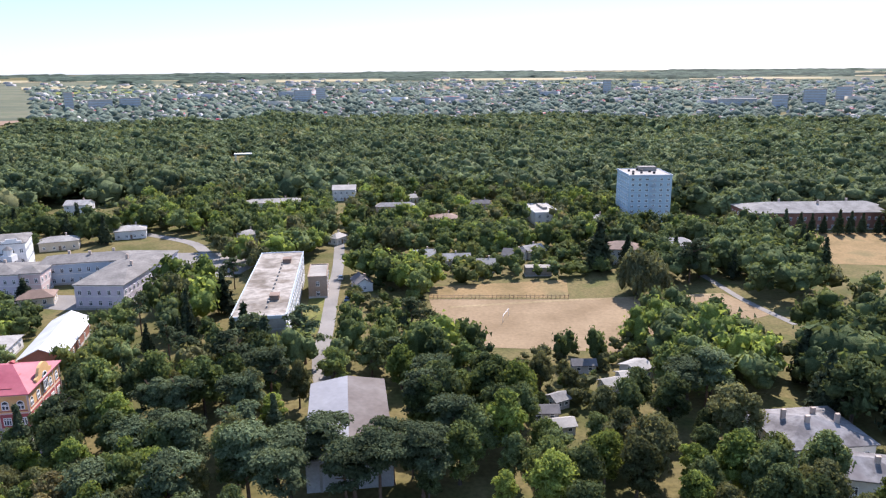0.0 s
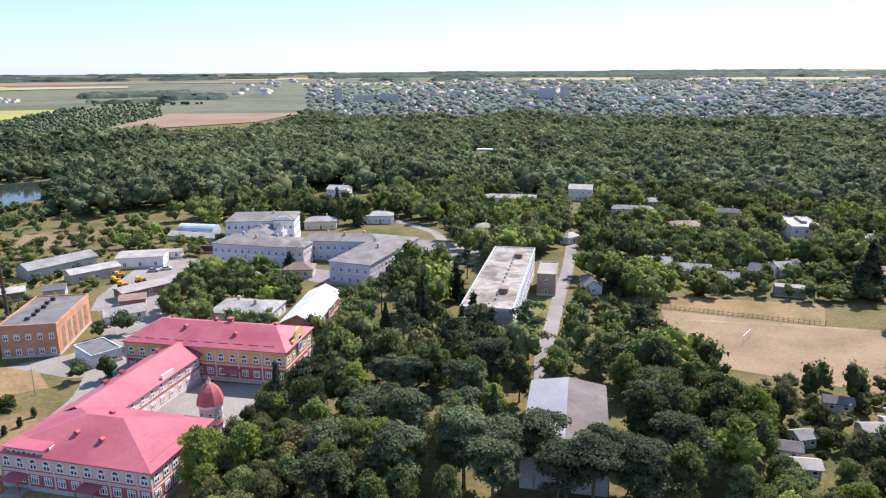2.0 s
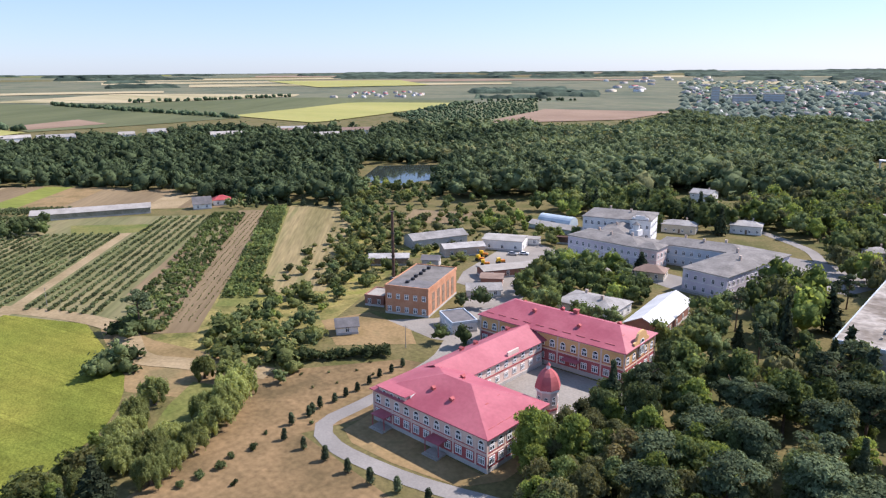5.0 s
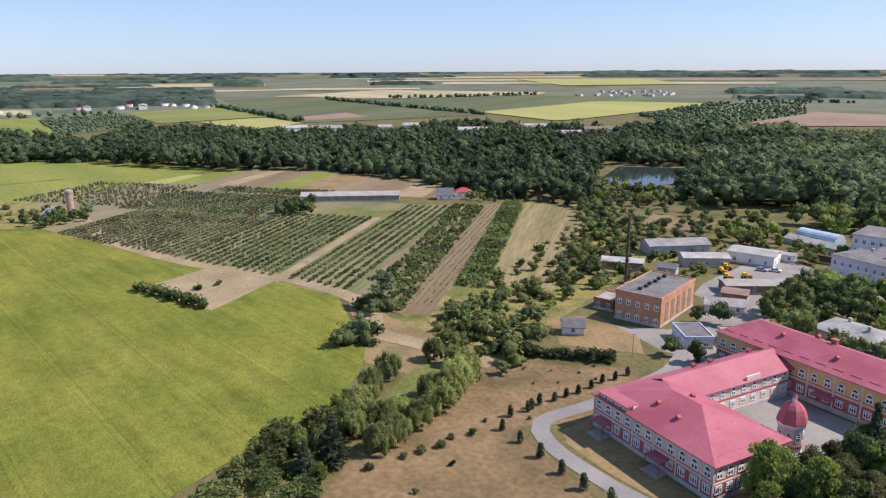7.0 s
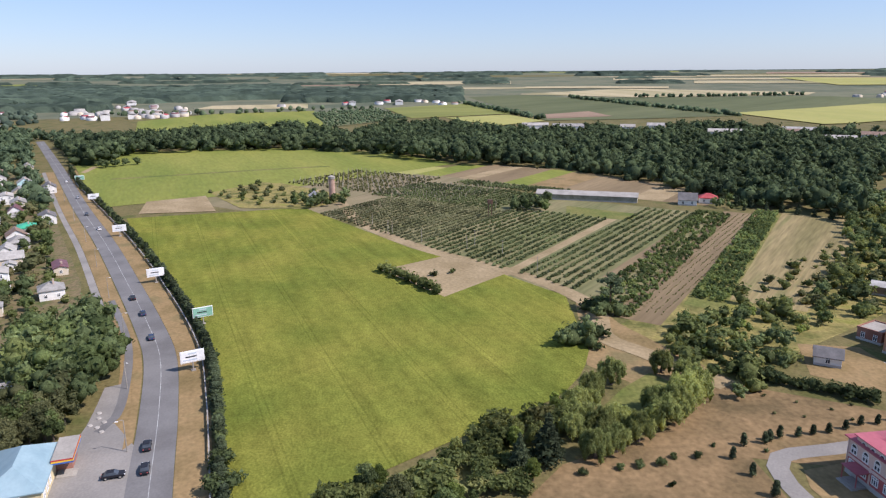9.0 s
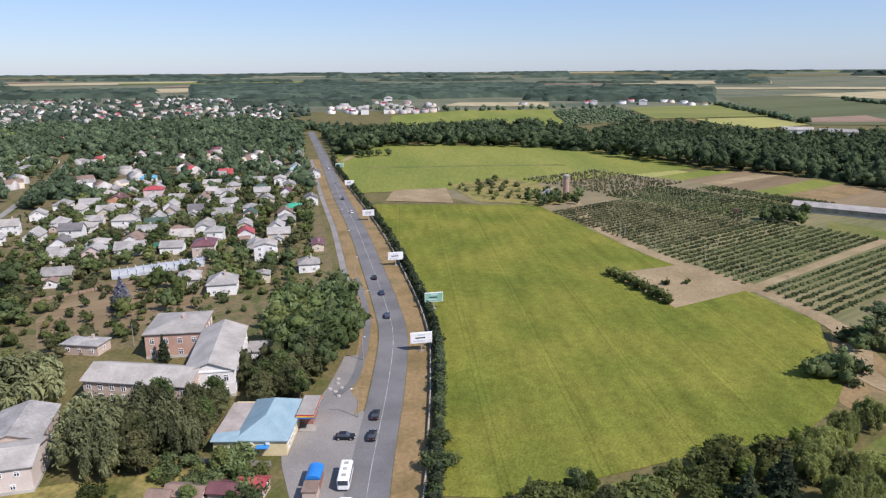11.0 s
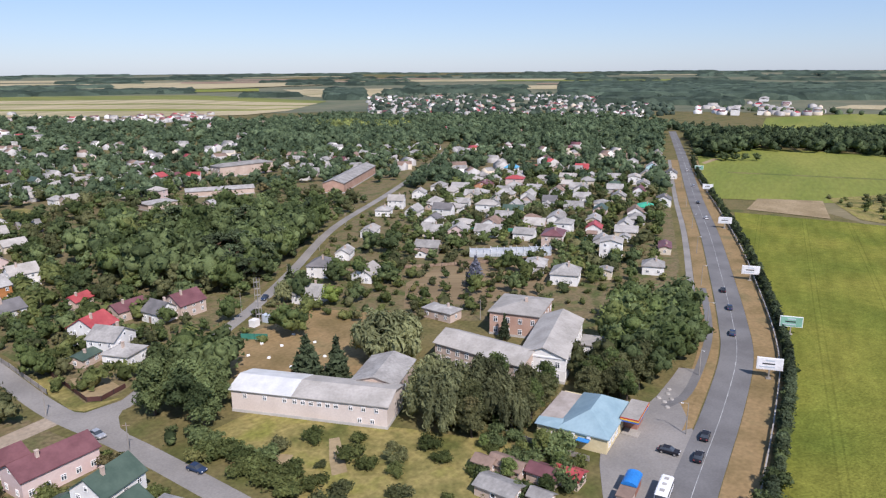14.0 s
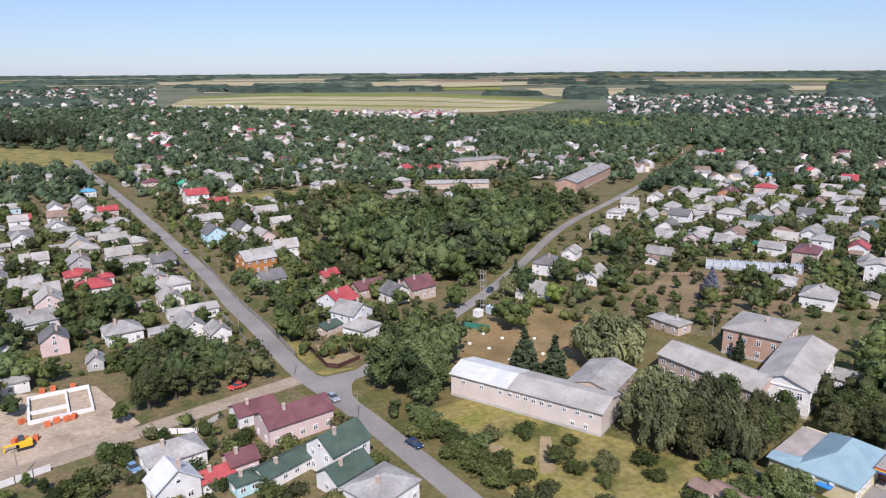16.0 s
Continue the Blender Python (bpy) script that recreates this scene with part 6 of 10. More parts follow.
part("flat_roof", boxes((-8.2, 0.9, 3.52, 4.9, 14.4, 0.2)), surface("brown_grey_felt", (0.30, 0.262, 0.235), (0.39, 0.345, 0.315), 0.3, 1.5, 0.95, 0, 0.1), cafe, "brown-grey flat roof")
part("canopy", boxes((7.1, 5.2, 3.6, 3.9, 9.6, 0.95)), M_CONCRETE, cafe, "flat grey canopy")
for band, z, c in (("red", 4.28, (0.42, 0.05, 0.05)), ("yellow", 3.98, (0.75, 0.45, 0.05)), ("blue", 3.62, (0.06, 0.14, 0.42))):
    m = plain(band + "_paint", c)
    part("canopy_stripe", boxes((9.08, 5.2, z, 0.06, 9.7, 0.29)), m, cafe, band + " canopy edge")
    part("canopy_stripe", boxes((7.1, 0.37, z, 3.9, 0.06, 0.29)), m, cafe, band + " canopy edge")
part("shop_front", boxes((6.5, 7, 0, 3.0, 5.6, 3.6)), M_DARKBRICK, cafe)
part("steps", boxes((7.2, 2.6, 0, 3.6, 3.0, 0.18), (6.8, 2.6, 0.18, 2.8, 3.0, 0.18)), M_CONCRETE, cafe)
part("door_awning", boxes((0.2, -9.3, 2.4, 2.6, 1.6, 0.14)), plain("blue_awning", (0.05, 0.25, 0.6)), cafe, "blue door awning")
part("air_conditioner", boxes((1.2, -8.8, 2.75, 0.8, 0.35, 0.55)), M_FRAME, cafe)
part("air_conditioner", boxes((-2.2, -8.8, 2.75, 0.8, 0.35, 0.55)), M_FRAME, cafe)
windows(cafe, 0, 10, 17.2, 1.0, 4, 1.3, 1.3, start=-9.5, end=-1.0)
windows(cafe, 1, 10, 16, 1.0, 3, 1.6, 1.6, start=-8, end=0)
keep_off(-125, -74.2, 106, 26, 24)

M_BRICKROSE = surface("rose_brick", (0.40, 0.25, 0.19), (0.48, 0.32, 0.25), 0.2, 4, 0.9, 0, 0.1)
plain_block("school_brick_block", "brick two-storey school block with a grey slate roof", "school", -163.5, -126, 24, 17, 15, 7.2, M_BRICKROSE, M_METALROOF, 1.6, "hip", 2, (0, 1, 2, 3), 3.2, group="roadside school", chimneys=1)
plain_block("school_wing", "pale brick school wing with a grey slate roof", "school", -134, -113.5, 98, 27, 11, 5.8, M_PALEBRICK, M_METALROOF, 2.2, "gable", 2, (0, 1, 2, 3), 3.0, group="roadside school")
plain_block("school_wing", "white school wing with a grey slate roof", "school", -150.5, -104.5, 26, 30, 11.5, 7.0, M_WHITE, M_METALROOF, 2.2, "gable", 2, (0, 1, 2, 3), 3.0, trim=M_FRAME, group="roadside school")
porch = thing("school_porch", "white two-storey entrance porch", "porch", -158, -96.5, 0, 26)
part("body", boxes((0, 0, 0, 7, 6, 5.2)), M_WHITE, porch)
part("roof", boxes((0, 0, 5.2, 7.8, 6.8, 0.3)), M_CONCRETE, porch)
for x in (-3, 0, 3):
    part("pillar", boxes((x, 3.6, 0, 0.5, 0.5, 5.2)), M_FRAME, porch)
long_b = plain_block("long_building", "long blank pale brick building with a white metal roof", "building", -88.4, -126.2, 121, 38, 11, 5.6, surface("pale_pink_brick", (0.58, 0.50, 0.45), (0.66, 0.58, 0.53), 0.15, 3, 0.9, 0, 0.08), M_METALROOF, 1.3, "gable", 1, (), 4)
windows(long_b, 0, 38, 11, 3.7, 3, 1.0, 1.1, start=-18, end=-3)
windows(long_b, 0, 38, 11, 3.7, 6, 1.1, 1.1, start=-4, end=8)
windows(long_b, 0, 38, 11, 3.7, 3, 1.0, 1.1, start=9, end=18)
windows(long_b, 0, 38, 11, 1.0, 2, 1.0, 1.1, start=11, end=17)
sheeting = part("roof_sheeting", gable_roof(15, 11.1, 5.66, 1.3, 0.5), ROOFS["white"], long_b, "newer white sheet roofing")
sheeting.matrix_basis = pose(-11.6, 0, 0)
plain_block("long_building_wing", "back wing of the pale brick building with a slate roof", "building", -105.6, -122.4, 31, 15, 11, 5.6, M_PALEBRICK, M_SLATE, 1.6, "gable", 1, (0, 1, 2, 3), 4)

# brick blocks farther along the side street
plain_block("brick_block", "brown brick block with a long grey roof", "building", -305, -394, 37, 88, 14, 6.5, M_BRICKROSE, M_SLATE, 2.4, "gable", 2, (0, 3), 4, off=6)
plain_block("brick_block", "two-storey pale brick block with a slate roof", "building", -275, -492, 2, 46, 14, 8, M_PALEBRICK, M_SLATE, 2.0, "hip", 2, (0, 1), 4, off=6)
plain_block("low_block", "long low pinkish building with a pale roof", "building", -217, -418, -22, 42, 11, 3.8, M_PALEBRICK, M_SLATE, 1.4, "gable", 1, (0,), 4, off=6)
plain_block("low_block", "low brick building with a slate roof", "building", -169, -401, 5, 18, 12, 3.8, M_PALEBRICK, M_SLATE, 1.6, "hip", 1, (0,), 4)
plain_block("low_block", "low brick building with a pale gable", "building", -193, -374, 15, 15, 10, 3.8, M_PALEBRICK, M_SLATE, 2.2, "gable", 1, (0, 1), 4)

# plastic-covered garden greenhouses in a row
M_FOIL = surface("plastic_sheet", (0.27, 0.295, 0.32), (0.37, 0.39, 0.41), 0.3, 2, 0.45, 0, 0.08)


def tunnel_house(x, y, rz, length=9.0, r=3.4):
    root = thing("garden_greenhouse", "rounded garden greenhouse under grey plastic sheeting", "greenhouse", x, y, 0, rz, "garden greenhouses")
    bm = bmesh.new()
    arc = [(r * math.cos(a), 0.9 * r * math.sin(a)) for a in np.linspace(0, math.pi, 9)]
    a, b = [bm.verts.new((p, -length / 2, q)) for p, q in arc], [bm.verts.new((p, length / 2, q)) for p, q in arc]
    for i in range(8):
        bm.faces.new((a[i], a[i + 1], b[i + 1], b[i]))
    bm.faces.new(a[::-1]), bm.faces.new(b)
    part("cover", bm, M_FOIL, root)
    for k in range(4):
        bm = bmesh.new()
        yy = -length / 2 + length * k / 3
        for (p, q), (p1, q1) in zip(arc, arc[1:]):
            box(bm, (p + p1) / 2 * 1.02, yy, (q + q1) / 2 * 1.02 - 0.05, abs(p1 - p) + 0.06, 0.1, abs(q1 - q) + 0.06)
        part("hoop", bm, M_FRAME, root)


for x, y in ((-219, -193), (-226, -187.5), (-232.5, -182), (-239, -176.5)):
    tunnel_house(x, y, 42)
keep_off(-229, -184, -40, 34, 26), keep_off(-188, -178, -38, 40, 48), keep_off(-96, -441, 0, 56, 34)
for bx, by, bw, bd, depth in ((-305, -394, 60, 14, 22), (-275, -492, 50, 14, 46), (-217, -418, 42, 11, 34), (-169, -401, 18, 12, 28), (-193, -374, 15, 10, 18)):
    front_garden(bx, by, bw, bd, depth)

# ---- village houses that can be told apart ----
house(-35.4, -139.4, 12, 15, 8, 4.5, "maroon", "pink", "gable", 2.2, 1, (5, 2))
keep_off(-35.4, -139.4, 12, 16, 9)
house(-28.4, -149.1, 12, 9, 6, 3, "maroon", "white", "gable", 1.6, 1, (3, 1))
keep_off(-28.4, -149.1, 12, 10, 7)
house(-40, -122, 24, 9.6, 8, 5.4, "green", "white", "gable", 2.8, 2, (3, 2))
keep_off(-40, -122, 22, 11, 9)
house(-39, -115, 24, 9, 6, 3.2, "green", "white", "gable", 2.0, 1, (3, 1))
keep_off(-39, -115, 22, 11, 9)
house(-29, -123, 24, 11, 5, 2.8, "green", "white", "gable", 1.1, 1, (4, 1))
keep_off(-29, -123, 22, 11, 9)
house(-43, -106, 24, 10.5, 9, 3.8, "slate", "white", "hip", 2, 1, (4, 2))
keep_off(-43, -106, 22, 11, 9)
house(-10.1, -136.7, 12, 11, 8, 3.2, "slate", "white", "hip", 2.4, 1, (3, 2))
keep_off(-10.1, -136.7, 12, 12, 9)
house(-9.1, -124.6, 105, 6, 8, 4, "white", "white", "gable", 3, 1, (2, 2))
keep_off(-9.1, -124.6, 105, 7, 9)
house(-16.6, -125.7, 12, 6, 4.5, 2.4, "red", "white", "gable", 1.2, 1, (2, 1))
keep_off(-16.6, -125.7, 12, 7, 5.5)
house(-21.8, -127.8, 12, 5.5, 5, 3.4, "maroon", "pink", "gable", 1.6, 1, (2, 1))
keep_off(-21.8, -127.8, 12, 6.5, 6)
house(-21.3, -121.2, 12, 4.5, 4, 2.6, "green", "blue", "hip", 1.2, 1, (2, 1))
keep_off(-21.3, -121.2, 12, 5.5, 5)
house(-3.3, -216.1, 10, 10, 9, 3.4, "slate", "white", "hip", 2.6, 1, (3, 2))
keep_off(-3.3, -216.1, 10, 11, 10)
house(-21.3, -259.1, 12, 10, 9, 3.4, "slate", "white", "hip", 2.6, 1, (3, 2))
keep_off(-21.3, -259.1, 12, 11, 10)
house(14.2, -214.9, 95, 8, 7, 4.5, "dark", "pink", "gable", 2.4, 2, (2, 1))
keep_off(14.2, -214.9, 95, 9, 8)
house(20.4, -238.0, 20, 11, 8, 3.2, "slate", "white", "gable", 2.6, 1, (3, 2))
keep_off(20.4, -238.0, 20, 12, 9)
house(3.9, -196.9, 90, 5, 4, 2.6, "slate", "grey", "gable", 1.6, 1, (2, 1))
keep_off(3.9, -196.9, 90, 6, 5)
house(9.7, -287.4, 8, 9, 8, 3.4, "red", "pink", "hip", 2.4, 1, (3, 2))
keep_off(9.7, -287.4, 8, 10, 9)
house(0.3, -281.3, 8, 5, 5, 2.8, "red", "white", "hip", 1.6, 1, (2, 1))
keep_off(0.3, -281.3, 8, 6, 6)
house(-11.0, -298.8, 12, 10, 8, 3.4, "pale", "white", "hip", 2, 1, (3, 2))
keep_off(-11.0, -298.8, 12, 11, 9)
house(-20.4, -295.9, 12, 9, 9, 3.4, "dark", "grey", "gable", 2.4, 1, (3, 2))
keep_off(-20.4, -295.9, 12, 10, 10)
house(-24.3, -226.9, 8, 15, 7, 3, "pale", "white", "gable", 1.0, 1, (5, 1))
keep_off(-24.3, -226.9, 8, 16, 8)
house(-28.7, -203.2, 100, 7, 6, 3.2, "slate", "white", "gable", 2, 1, (2, 1))
keep_off(-28.7, -203.2, 100, 8, 7)
house(26.2, -281.1, 20, 10, 8, 3.2, "slate", "white", "gable", 2.8, 1, (3, 2))
keep_off(26.2, -281.1, 20, 11, 9)
house(26.2, -321.0, 8, 10, 8, 3.2, "pale", "white", "gable", 2.4, 1, (3, 2))
keep_off(26.2, -321.0, 8, 11, 9)
house(7.7, -331.8, 8, 10, 9, 3.2, "pale", "cream", "hip", 2.4, 1, (3, 2))
keep_off(7.7, -331.8, 8, 11, 10)
house(-12.0, -335.7, 8, 10, 8, 3.2, "slate", "cream", "hip", 2.4, 1, (3, 2))
keep_off(-12.0, -335.7, 8, 11, 9)
house(20.9, -388.1, 98, 9, 9, 3.2, "slate", "white", "gable", 3, 1, (3, 2))
keep_off(20.9, -388.1, 98, 10, 10)
house(-2.5, -424.1, 8, 10, 8, 3.4, "red", "brick", "gable", 2, 1, (3, 2))
keep_off(-2.5, -424.1, 8, 11, 9)
house(-6.6, -385.9, 8, 10, 8, 3.4, "slate", "cream", "hip", 2.4, 1, (3, 2))
keep_off(-6.6, -385.9, 8, 11, 9)
house(8.0, -498.7, 8, 9, 8, 3.4, "blue", "white", "hip", 2, 1, (3, 2))
keep_off(8.0, -498.7, 8, 10, 9)
house(47.7, -456.3, 8, 11, 9, 3.4, "pale", "blue", "gable", 2, 1, (3, 2))
keep_off(47.7, -456.3, 8, 12, 10)
house(29.1, -581.3, 8, 13, 9, 3.4, "slate", "white", "gable", 2.4, 1, (4, 2))
keep_off(29.1, -581.3, 8, 14, 10)
house(50.8, -583.5, 8, 13, 9, 3.4, "slate", "grey", "gable", 2.4, 1, (4, 2))
keep_off(50.8, -583.5, 8, 14, 10)
house(-31.0, -510.7, 8, 11, 9, 5, "maroon", "cream", "hip", 2.4, 2, (3, 2))
keep_off(-31.0, -510.7, 8, 12, 10)
house(-49.5, -485.1, 98, 8, 9, 5, "mint", "white", "gable", 3, 2, (2, 2))
keep_off(-49.5, -485.1, 98, 9, 10)
house(-51.6, -443.7, 8, 13, 11, 5.5, "red", "white", "gable", 3, 2, (4, 2))
keep_off(-51.6, -443.7, 8, 14, 12)
house(-61.6, -424.7, 8, 11, 7, 3, "red", "white", "gable", 2, 1, (3, 1))
keep_off(-61.6, -424.7, 8, 12, 8)
house(-48.4, -371.9, 10, 14, 9, 3.4, "slate", "grey", "gable", 2.4, 1, (4, 2))
keep_off(-48.4, -371.9, 10, 15, 10)
house(-45.8, -328.9, 98, 11, 9, 5.5, "dark", "blue", "gable", 3, 2, (3, 2))
keep_off(-45.8, -328.9, 98, 12, 10)
house(-56.2, -311.5, 98, 9, 7, 3.2, "pale", "blue", "gable", 2.4, 1, (3, 1))
keep_off(-56.2, -311.5, 98, 10, 8)
house(-54.0, -273.8, 14, 13, 10, 5.6, "slate", "wood", "gable", 3, 2, (4, 2))
keep_off(-54.0, -273.8, 14, 14, 11)
house(-54.6, -251.0, 14, 9, 8, 3.2, "dark", "white", "gable", 2.6, 1, (3, 2))
keep_off(-54.6, -251.0, 14, 10, 9)
house(-74.9, -245.6, 30, 8, 5, 3, "red", "brick", "gable", 1.6, 1, (2, 1))
keep_off(-74.9, -245.6, 30, 9, 6)
house(-67.1, -208.5, 30, 9, 10, 5.5, "red", "white", "gable", 3, 2, (3, 2))
keep_off(-67.1, -208.5, 30, 10, 11)
house(-67.6, -195.7, 120, 9, 9, 5.5, "slate", "white", "gable", 2.6, 2, (3, 2))
keep_off(-67.6, -195.7, 120, 10, 10)
house(-67.6, -186.7, 30, 8, 8, 3.4, "slate", "white", "hip", 2.2, 1, (2, 2))
keep_off(-67.6, -186.7, 30, 9, 9)
house(-60.7, -194.3, 30, 10, 5, 2.6, "green", "brick", "gable", 0.8, 1, (3, 1))
keep_off(-60.7, -194.3, 30, 11, 6)
house(-82.8, -223.9, 14, 11, 7, 3.4, "maroon", "brick", "gable", 2, 1, (3, 1))
keep_off(-82.8, -223.9, 14, 12, 8)
house(-97.2, -213.6, 14, 10, 9, 4.5, "maroon", "brick", "gable", 3, 2, (3, 2))
keep_off(-97.2, -213.6, 14, 11, 10)
house(-88.9, -213.3, 104, 8, 8, 3.6, "dark", "white", "gable", 2.8, 1, (2, 2))
keep_off(-88.9, -213.3, 104, 9, 9)
house(-155.2, -218.3, 38, 11, 9, 4.5, "dark", "white", "hip", 2.8, 2, (3, 2))
keep_off(-155.2, -218.3, 38, 12, 10)
house(-132.8, -193.8, 118, 10, 8, 3.4, "slate", "white", "gable", 3, 1, (3, 2))
keep_off(-132.8, -193.8, 118, 11, 9)
house(-163.1, -200.3, 28, 11, 8, 3.2, "pale", "white", "gable", 2.6, 1, (3, 2))
keep_off(-163.1, -200.3, 28, 12, 9)
house(-176.4, -231.9, 38, 9, 6, 3, "slate", "white", "gable", 1.8, 1, (3, 1))
keep_off(-176.4, -231.9, 38, 10, 7)
house(-265.3, -300.0, 128, 9, 8, 5, "pale", "white", "gable", 2.6, 2, (3, 2))
keep_off(-265.3, -300.0, 128, 10, 9)
house(-298.3, -316.0, 38, 10, 8, 3.2, "slate", "white", "gable", 2.4, 1, (3, 2))
keep_off(-298.3, -316.0, 38, 11, 9)
house(-246.9, -289.5, 38, 9, 8, 3.2, "slate", "white", "hip", 2.2, 1, (3, 2))
keep_off(-246.9, -289.5, 38, 10, 9)
house(-230.0, -233.6, 128, 9, 8, 3.2, "slate", "cream", "gable", 2.6, 1, (3, 2))
keep_off(-230.0, -233.6, 128, 10, 9)
house(-210.7, -256.9, 38, 12, 7, 3, "pale", "white", "gable", 1.6, 1, (4, 1))
keep_off(-210.7, -256.9, 38, 13, 8)
house(-254.0, -180.5, 28, 13, 9, 6, "maroon", "brick", "hip", 2.4, 2, (4, 2))
keep_off(-254.0, -180.5, 28, 14, 10)
house(-212.6, -144.4, 28, 11, 10, 4, "slate", "white", "hip", 3.4, 1, (3, 2))
keep_off(-212.6, -144.4, 28, 12, 11)
house(-227.5, -136.8, 28, 6, 5, 3.2, "slate", "cream", "gable", 0.6, 1, (2, 1))
keep_off(-227.5, -136.8, 28, 7, 6)
house(-295.4, -208.6, 28, 16, 8, 3.6, "slate", "white", "gable", 2, 1, (5, 2))
keep_off(-295.4, -208.6, 28, 17, 9)
house(-347.8, -306.1, 28, 13, 10, 3.6, "maroon", "redbrick", "gable", 2.4, 1, (4, 2))
keep_off(-347.8, -306.1, 28, 14, 11)
house(-424.4, -346.0, 28, 10, 10, 3.6, "blue", "white", "hip", 3.4, 1, (3, 2))
keep_off(-424.4, -346.0, 28, 11, 11)
house(-428.6, -324.9, 118, 9, 8, 3.6, "red", "white", "gable", 3, 1, (3, 2))
keep_off(-428.6, -324.9, 118, 10, 9)
house(-445.7, -317.3, 28, 9, 8, 3.6, "slate", "brick", "gable", 3, 1, (3, 2))
keep_off(-445.7, -317.3, 28, 10, 9)
house(-452.9, -299.8, 118, 9, 9, 4, "red", "white", "gable", 3.4, 1, (3, 2))
keep_off(-452.9, -299.8, 118, 10, 10)
house(-380.2, -251.1, 28, 12, 9, 3.4, "slate", "white", "gable", 2.4, 1, (4, 2))
keep_off(-380.2, -251.1, 28, 13, 10)
house(-314.8, -285.9, 118, 9, 9, 3.4, "slate", "cream", "gable", 2.8, 1, (3, 2))
keep_off(-314.8, -285.9, 118, 10, 10)
house(-358.9, -272.8, 118, 9, 8, 3.4, "slate", "white", "gable", 2.4, 1, (3, 2))
keep_off(-358.9, -272.8, 118, 10, 9)
house(-304.7, -259.0, 28, 8, 8, 3.4, "slate", "white", "gable", 2.6, 1, (2, 2))
keep_off(-304.7, -259.0, 28, 9, 9)
house(-253.7, -150.7, 28, 9, 9, 7.5, "pale", "white", "gable", 1.2, 3, (3, 2))
keep_off(-253.7, -150.7, 28, 10, 10)
house(-245.9, -127.0, 28, 8, 8, 3.4, "slate", "white", "hip", 2.6, 1, (2, 2))
keep_off(-245.9, -127.0, 28, 9, 9)
house(-278.9, -139.6, 28, 12, 5, 3, "maroon", "cream", "gable", 0.8, 1, (4, 1))
keep_off(-278.9, -139.6, 28, 13, 6)
house(-351.4, -189.8, 28, 11, 8, 3.6, "mint", "white", "hip", 1.8, 1, (3, 2))
keep_off(-351.4, -189.8, 28, 12, 9)
house(-437.8, -246.9, 28, 13, 8, 5, "pale", "white", "gable", 1.2, 2, (4, 2))
keep_off(-437.8, -246.9, 28, 14, 9)
house(-417.7, -228.7, 28, 13, 8, 4.5, "slate", "cream", "gable", 2, 2, (4, 2))
keep_off(-417.7, -228.7, 28, 14, 9)
house(-371.4, -218.7, 28, 10, 8, 3.4, "slate", "cream", "gable", 2.4, 1, (3, 2))
keep_off(-371.4, -218.7, 28, 11, 9)
house(-376.7, -192.2, 28, 11, 8, 4.2, "dark", "white", "gable", 2, 1, (3, 2))
keep_off(-376.7, -192.2, 28, 12, 9)
house(-381.8, -255.3, 118, 10, 8, 3.4, "slate", "white", "gable", 2.6, 1, (3, 2))
keep_off(-381.8, -255.3, 118, 11, 9)
house(-456.5, -303.2, 118, 9, 9, 4, "red", "white", "gable", 3, 1, (3, 2))
keep_off(-456.5, -303.2, 118, 10, 10)
house(-294.2, -208.4, 28, 15, 8, 3.6, "slate", "white", "gable", 2, 1, (5, 2))
keep_off(-294.2, -208.4, 28, 16, 9)
house(-304.8, -192.5, 28, 12, 7, 3.2, "slate", "cream", "gable", 1.6, 1, (4, 1))
keep_off(-304.8, -192.5, 28, 13, 8)
house(-310.5, -282.0, 28, 9, 8, 3.4, "slate", "cream", "gable", 2.8, 1, (3, 2))
keep_off(-310.5, -282.0, 28, 10, 9)
house(-279.4, -230.6, 118, 9, 8, 3.2, "slate", "brick", "gable", 2.4, 1, (3, 2))
keep_off(-279.4, -230.6, 118, 10, 9)
house(-152.9, -149.8, 98, 11, 6, 3, "slate", "brick", "hip", 1.0, 1, (3, 1))
keep_off(-152.9, -149.8, 98, 12, 7)
house(-500.3, -268.1, 28, 10, 9, 3.8, "slate", "blue", "gable", 3, 1, (3, 2))
keep_off(-500.3, -268.1, 28, 11, 10)
house(-538.7, -307.6, 118, 10, 9, 4, "brown", "cream", "gable", 3.4, 1, (3, 2))
keep_off(-538.7, -307.6, 118, 11, 10)
house(-580.7, -307.8, 28, 10, 9, 4, "slate", "cream", "gable", 3, 1, (3, 2))
keep_off(-580.7, -307.8, 28, 11, 10)
house(-478.5, -240.7, 28, 13, 8, 4, "dark", "white", "gable", 2.4, 1, (4, 2))
keep_off(-478.5, -240.7, 28, 14, 9)
house(-453.1, -280.2, 28, 10, 8, 3.4, "slate", "white", "gable", 2.4, 1, (3, 2))
keep_off(-453.1, -280.2, 28, 11, 9)
house(-269.9, -165.4, 28, 9, 7, 3, "slate", "grey", "gable", 1.8, 1, (3, 1))
keep_off(-269.9, -165.4, 28, 10, 8)

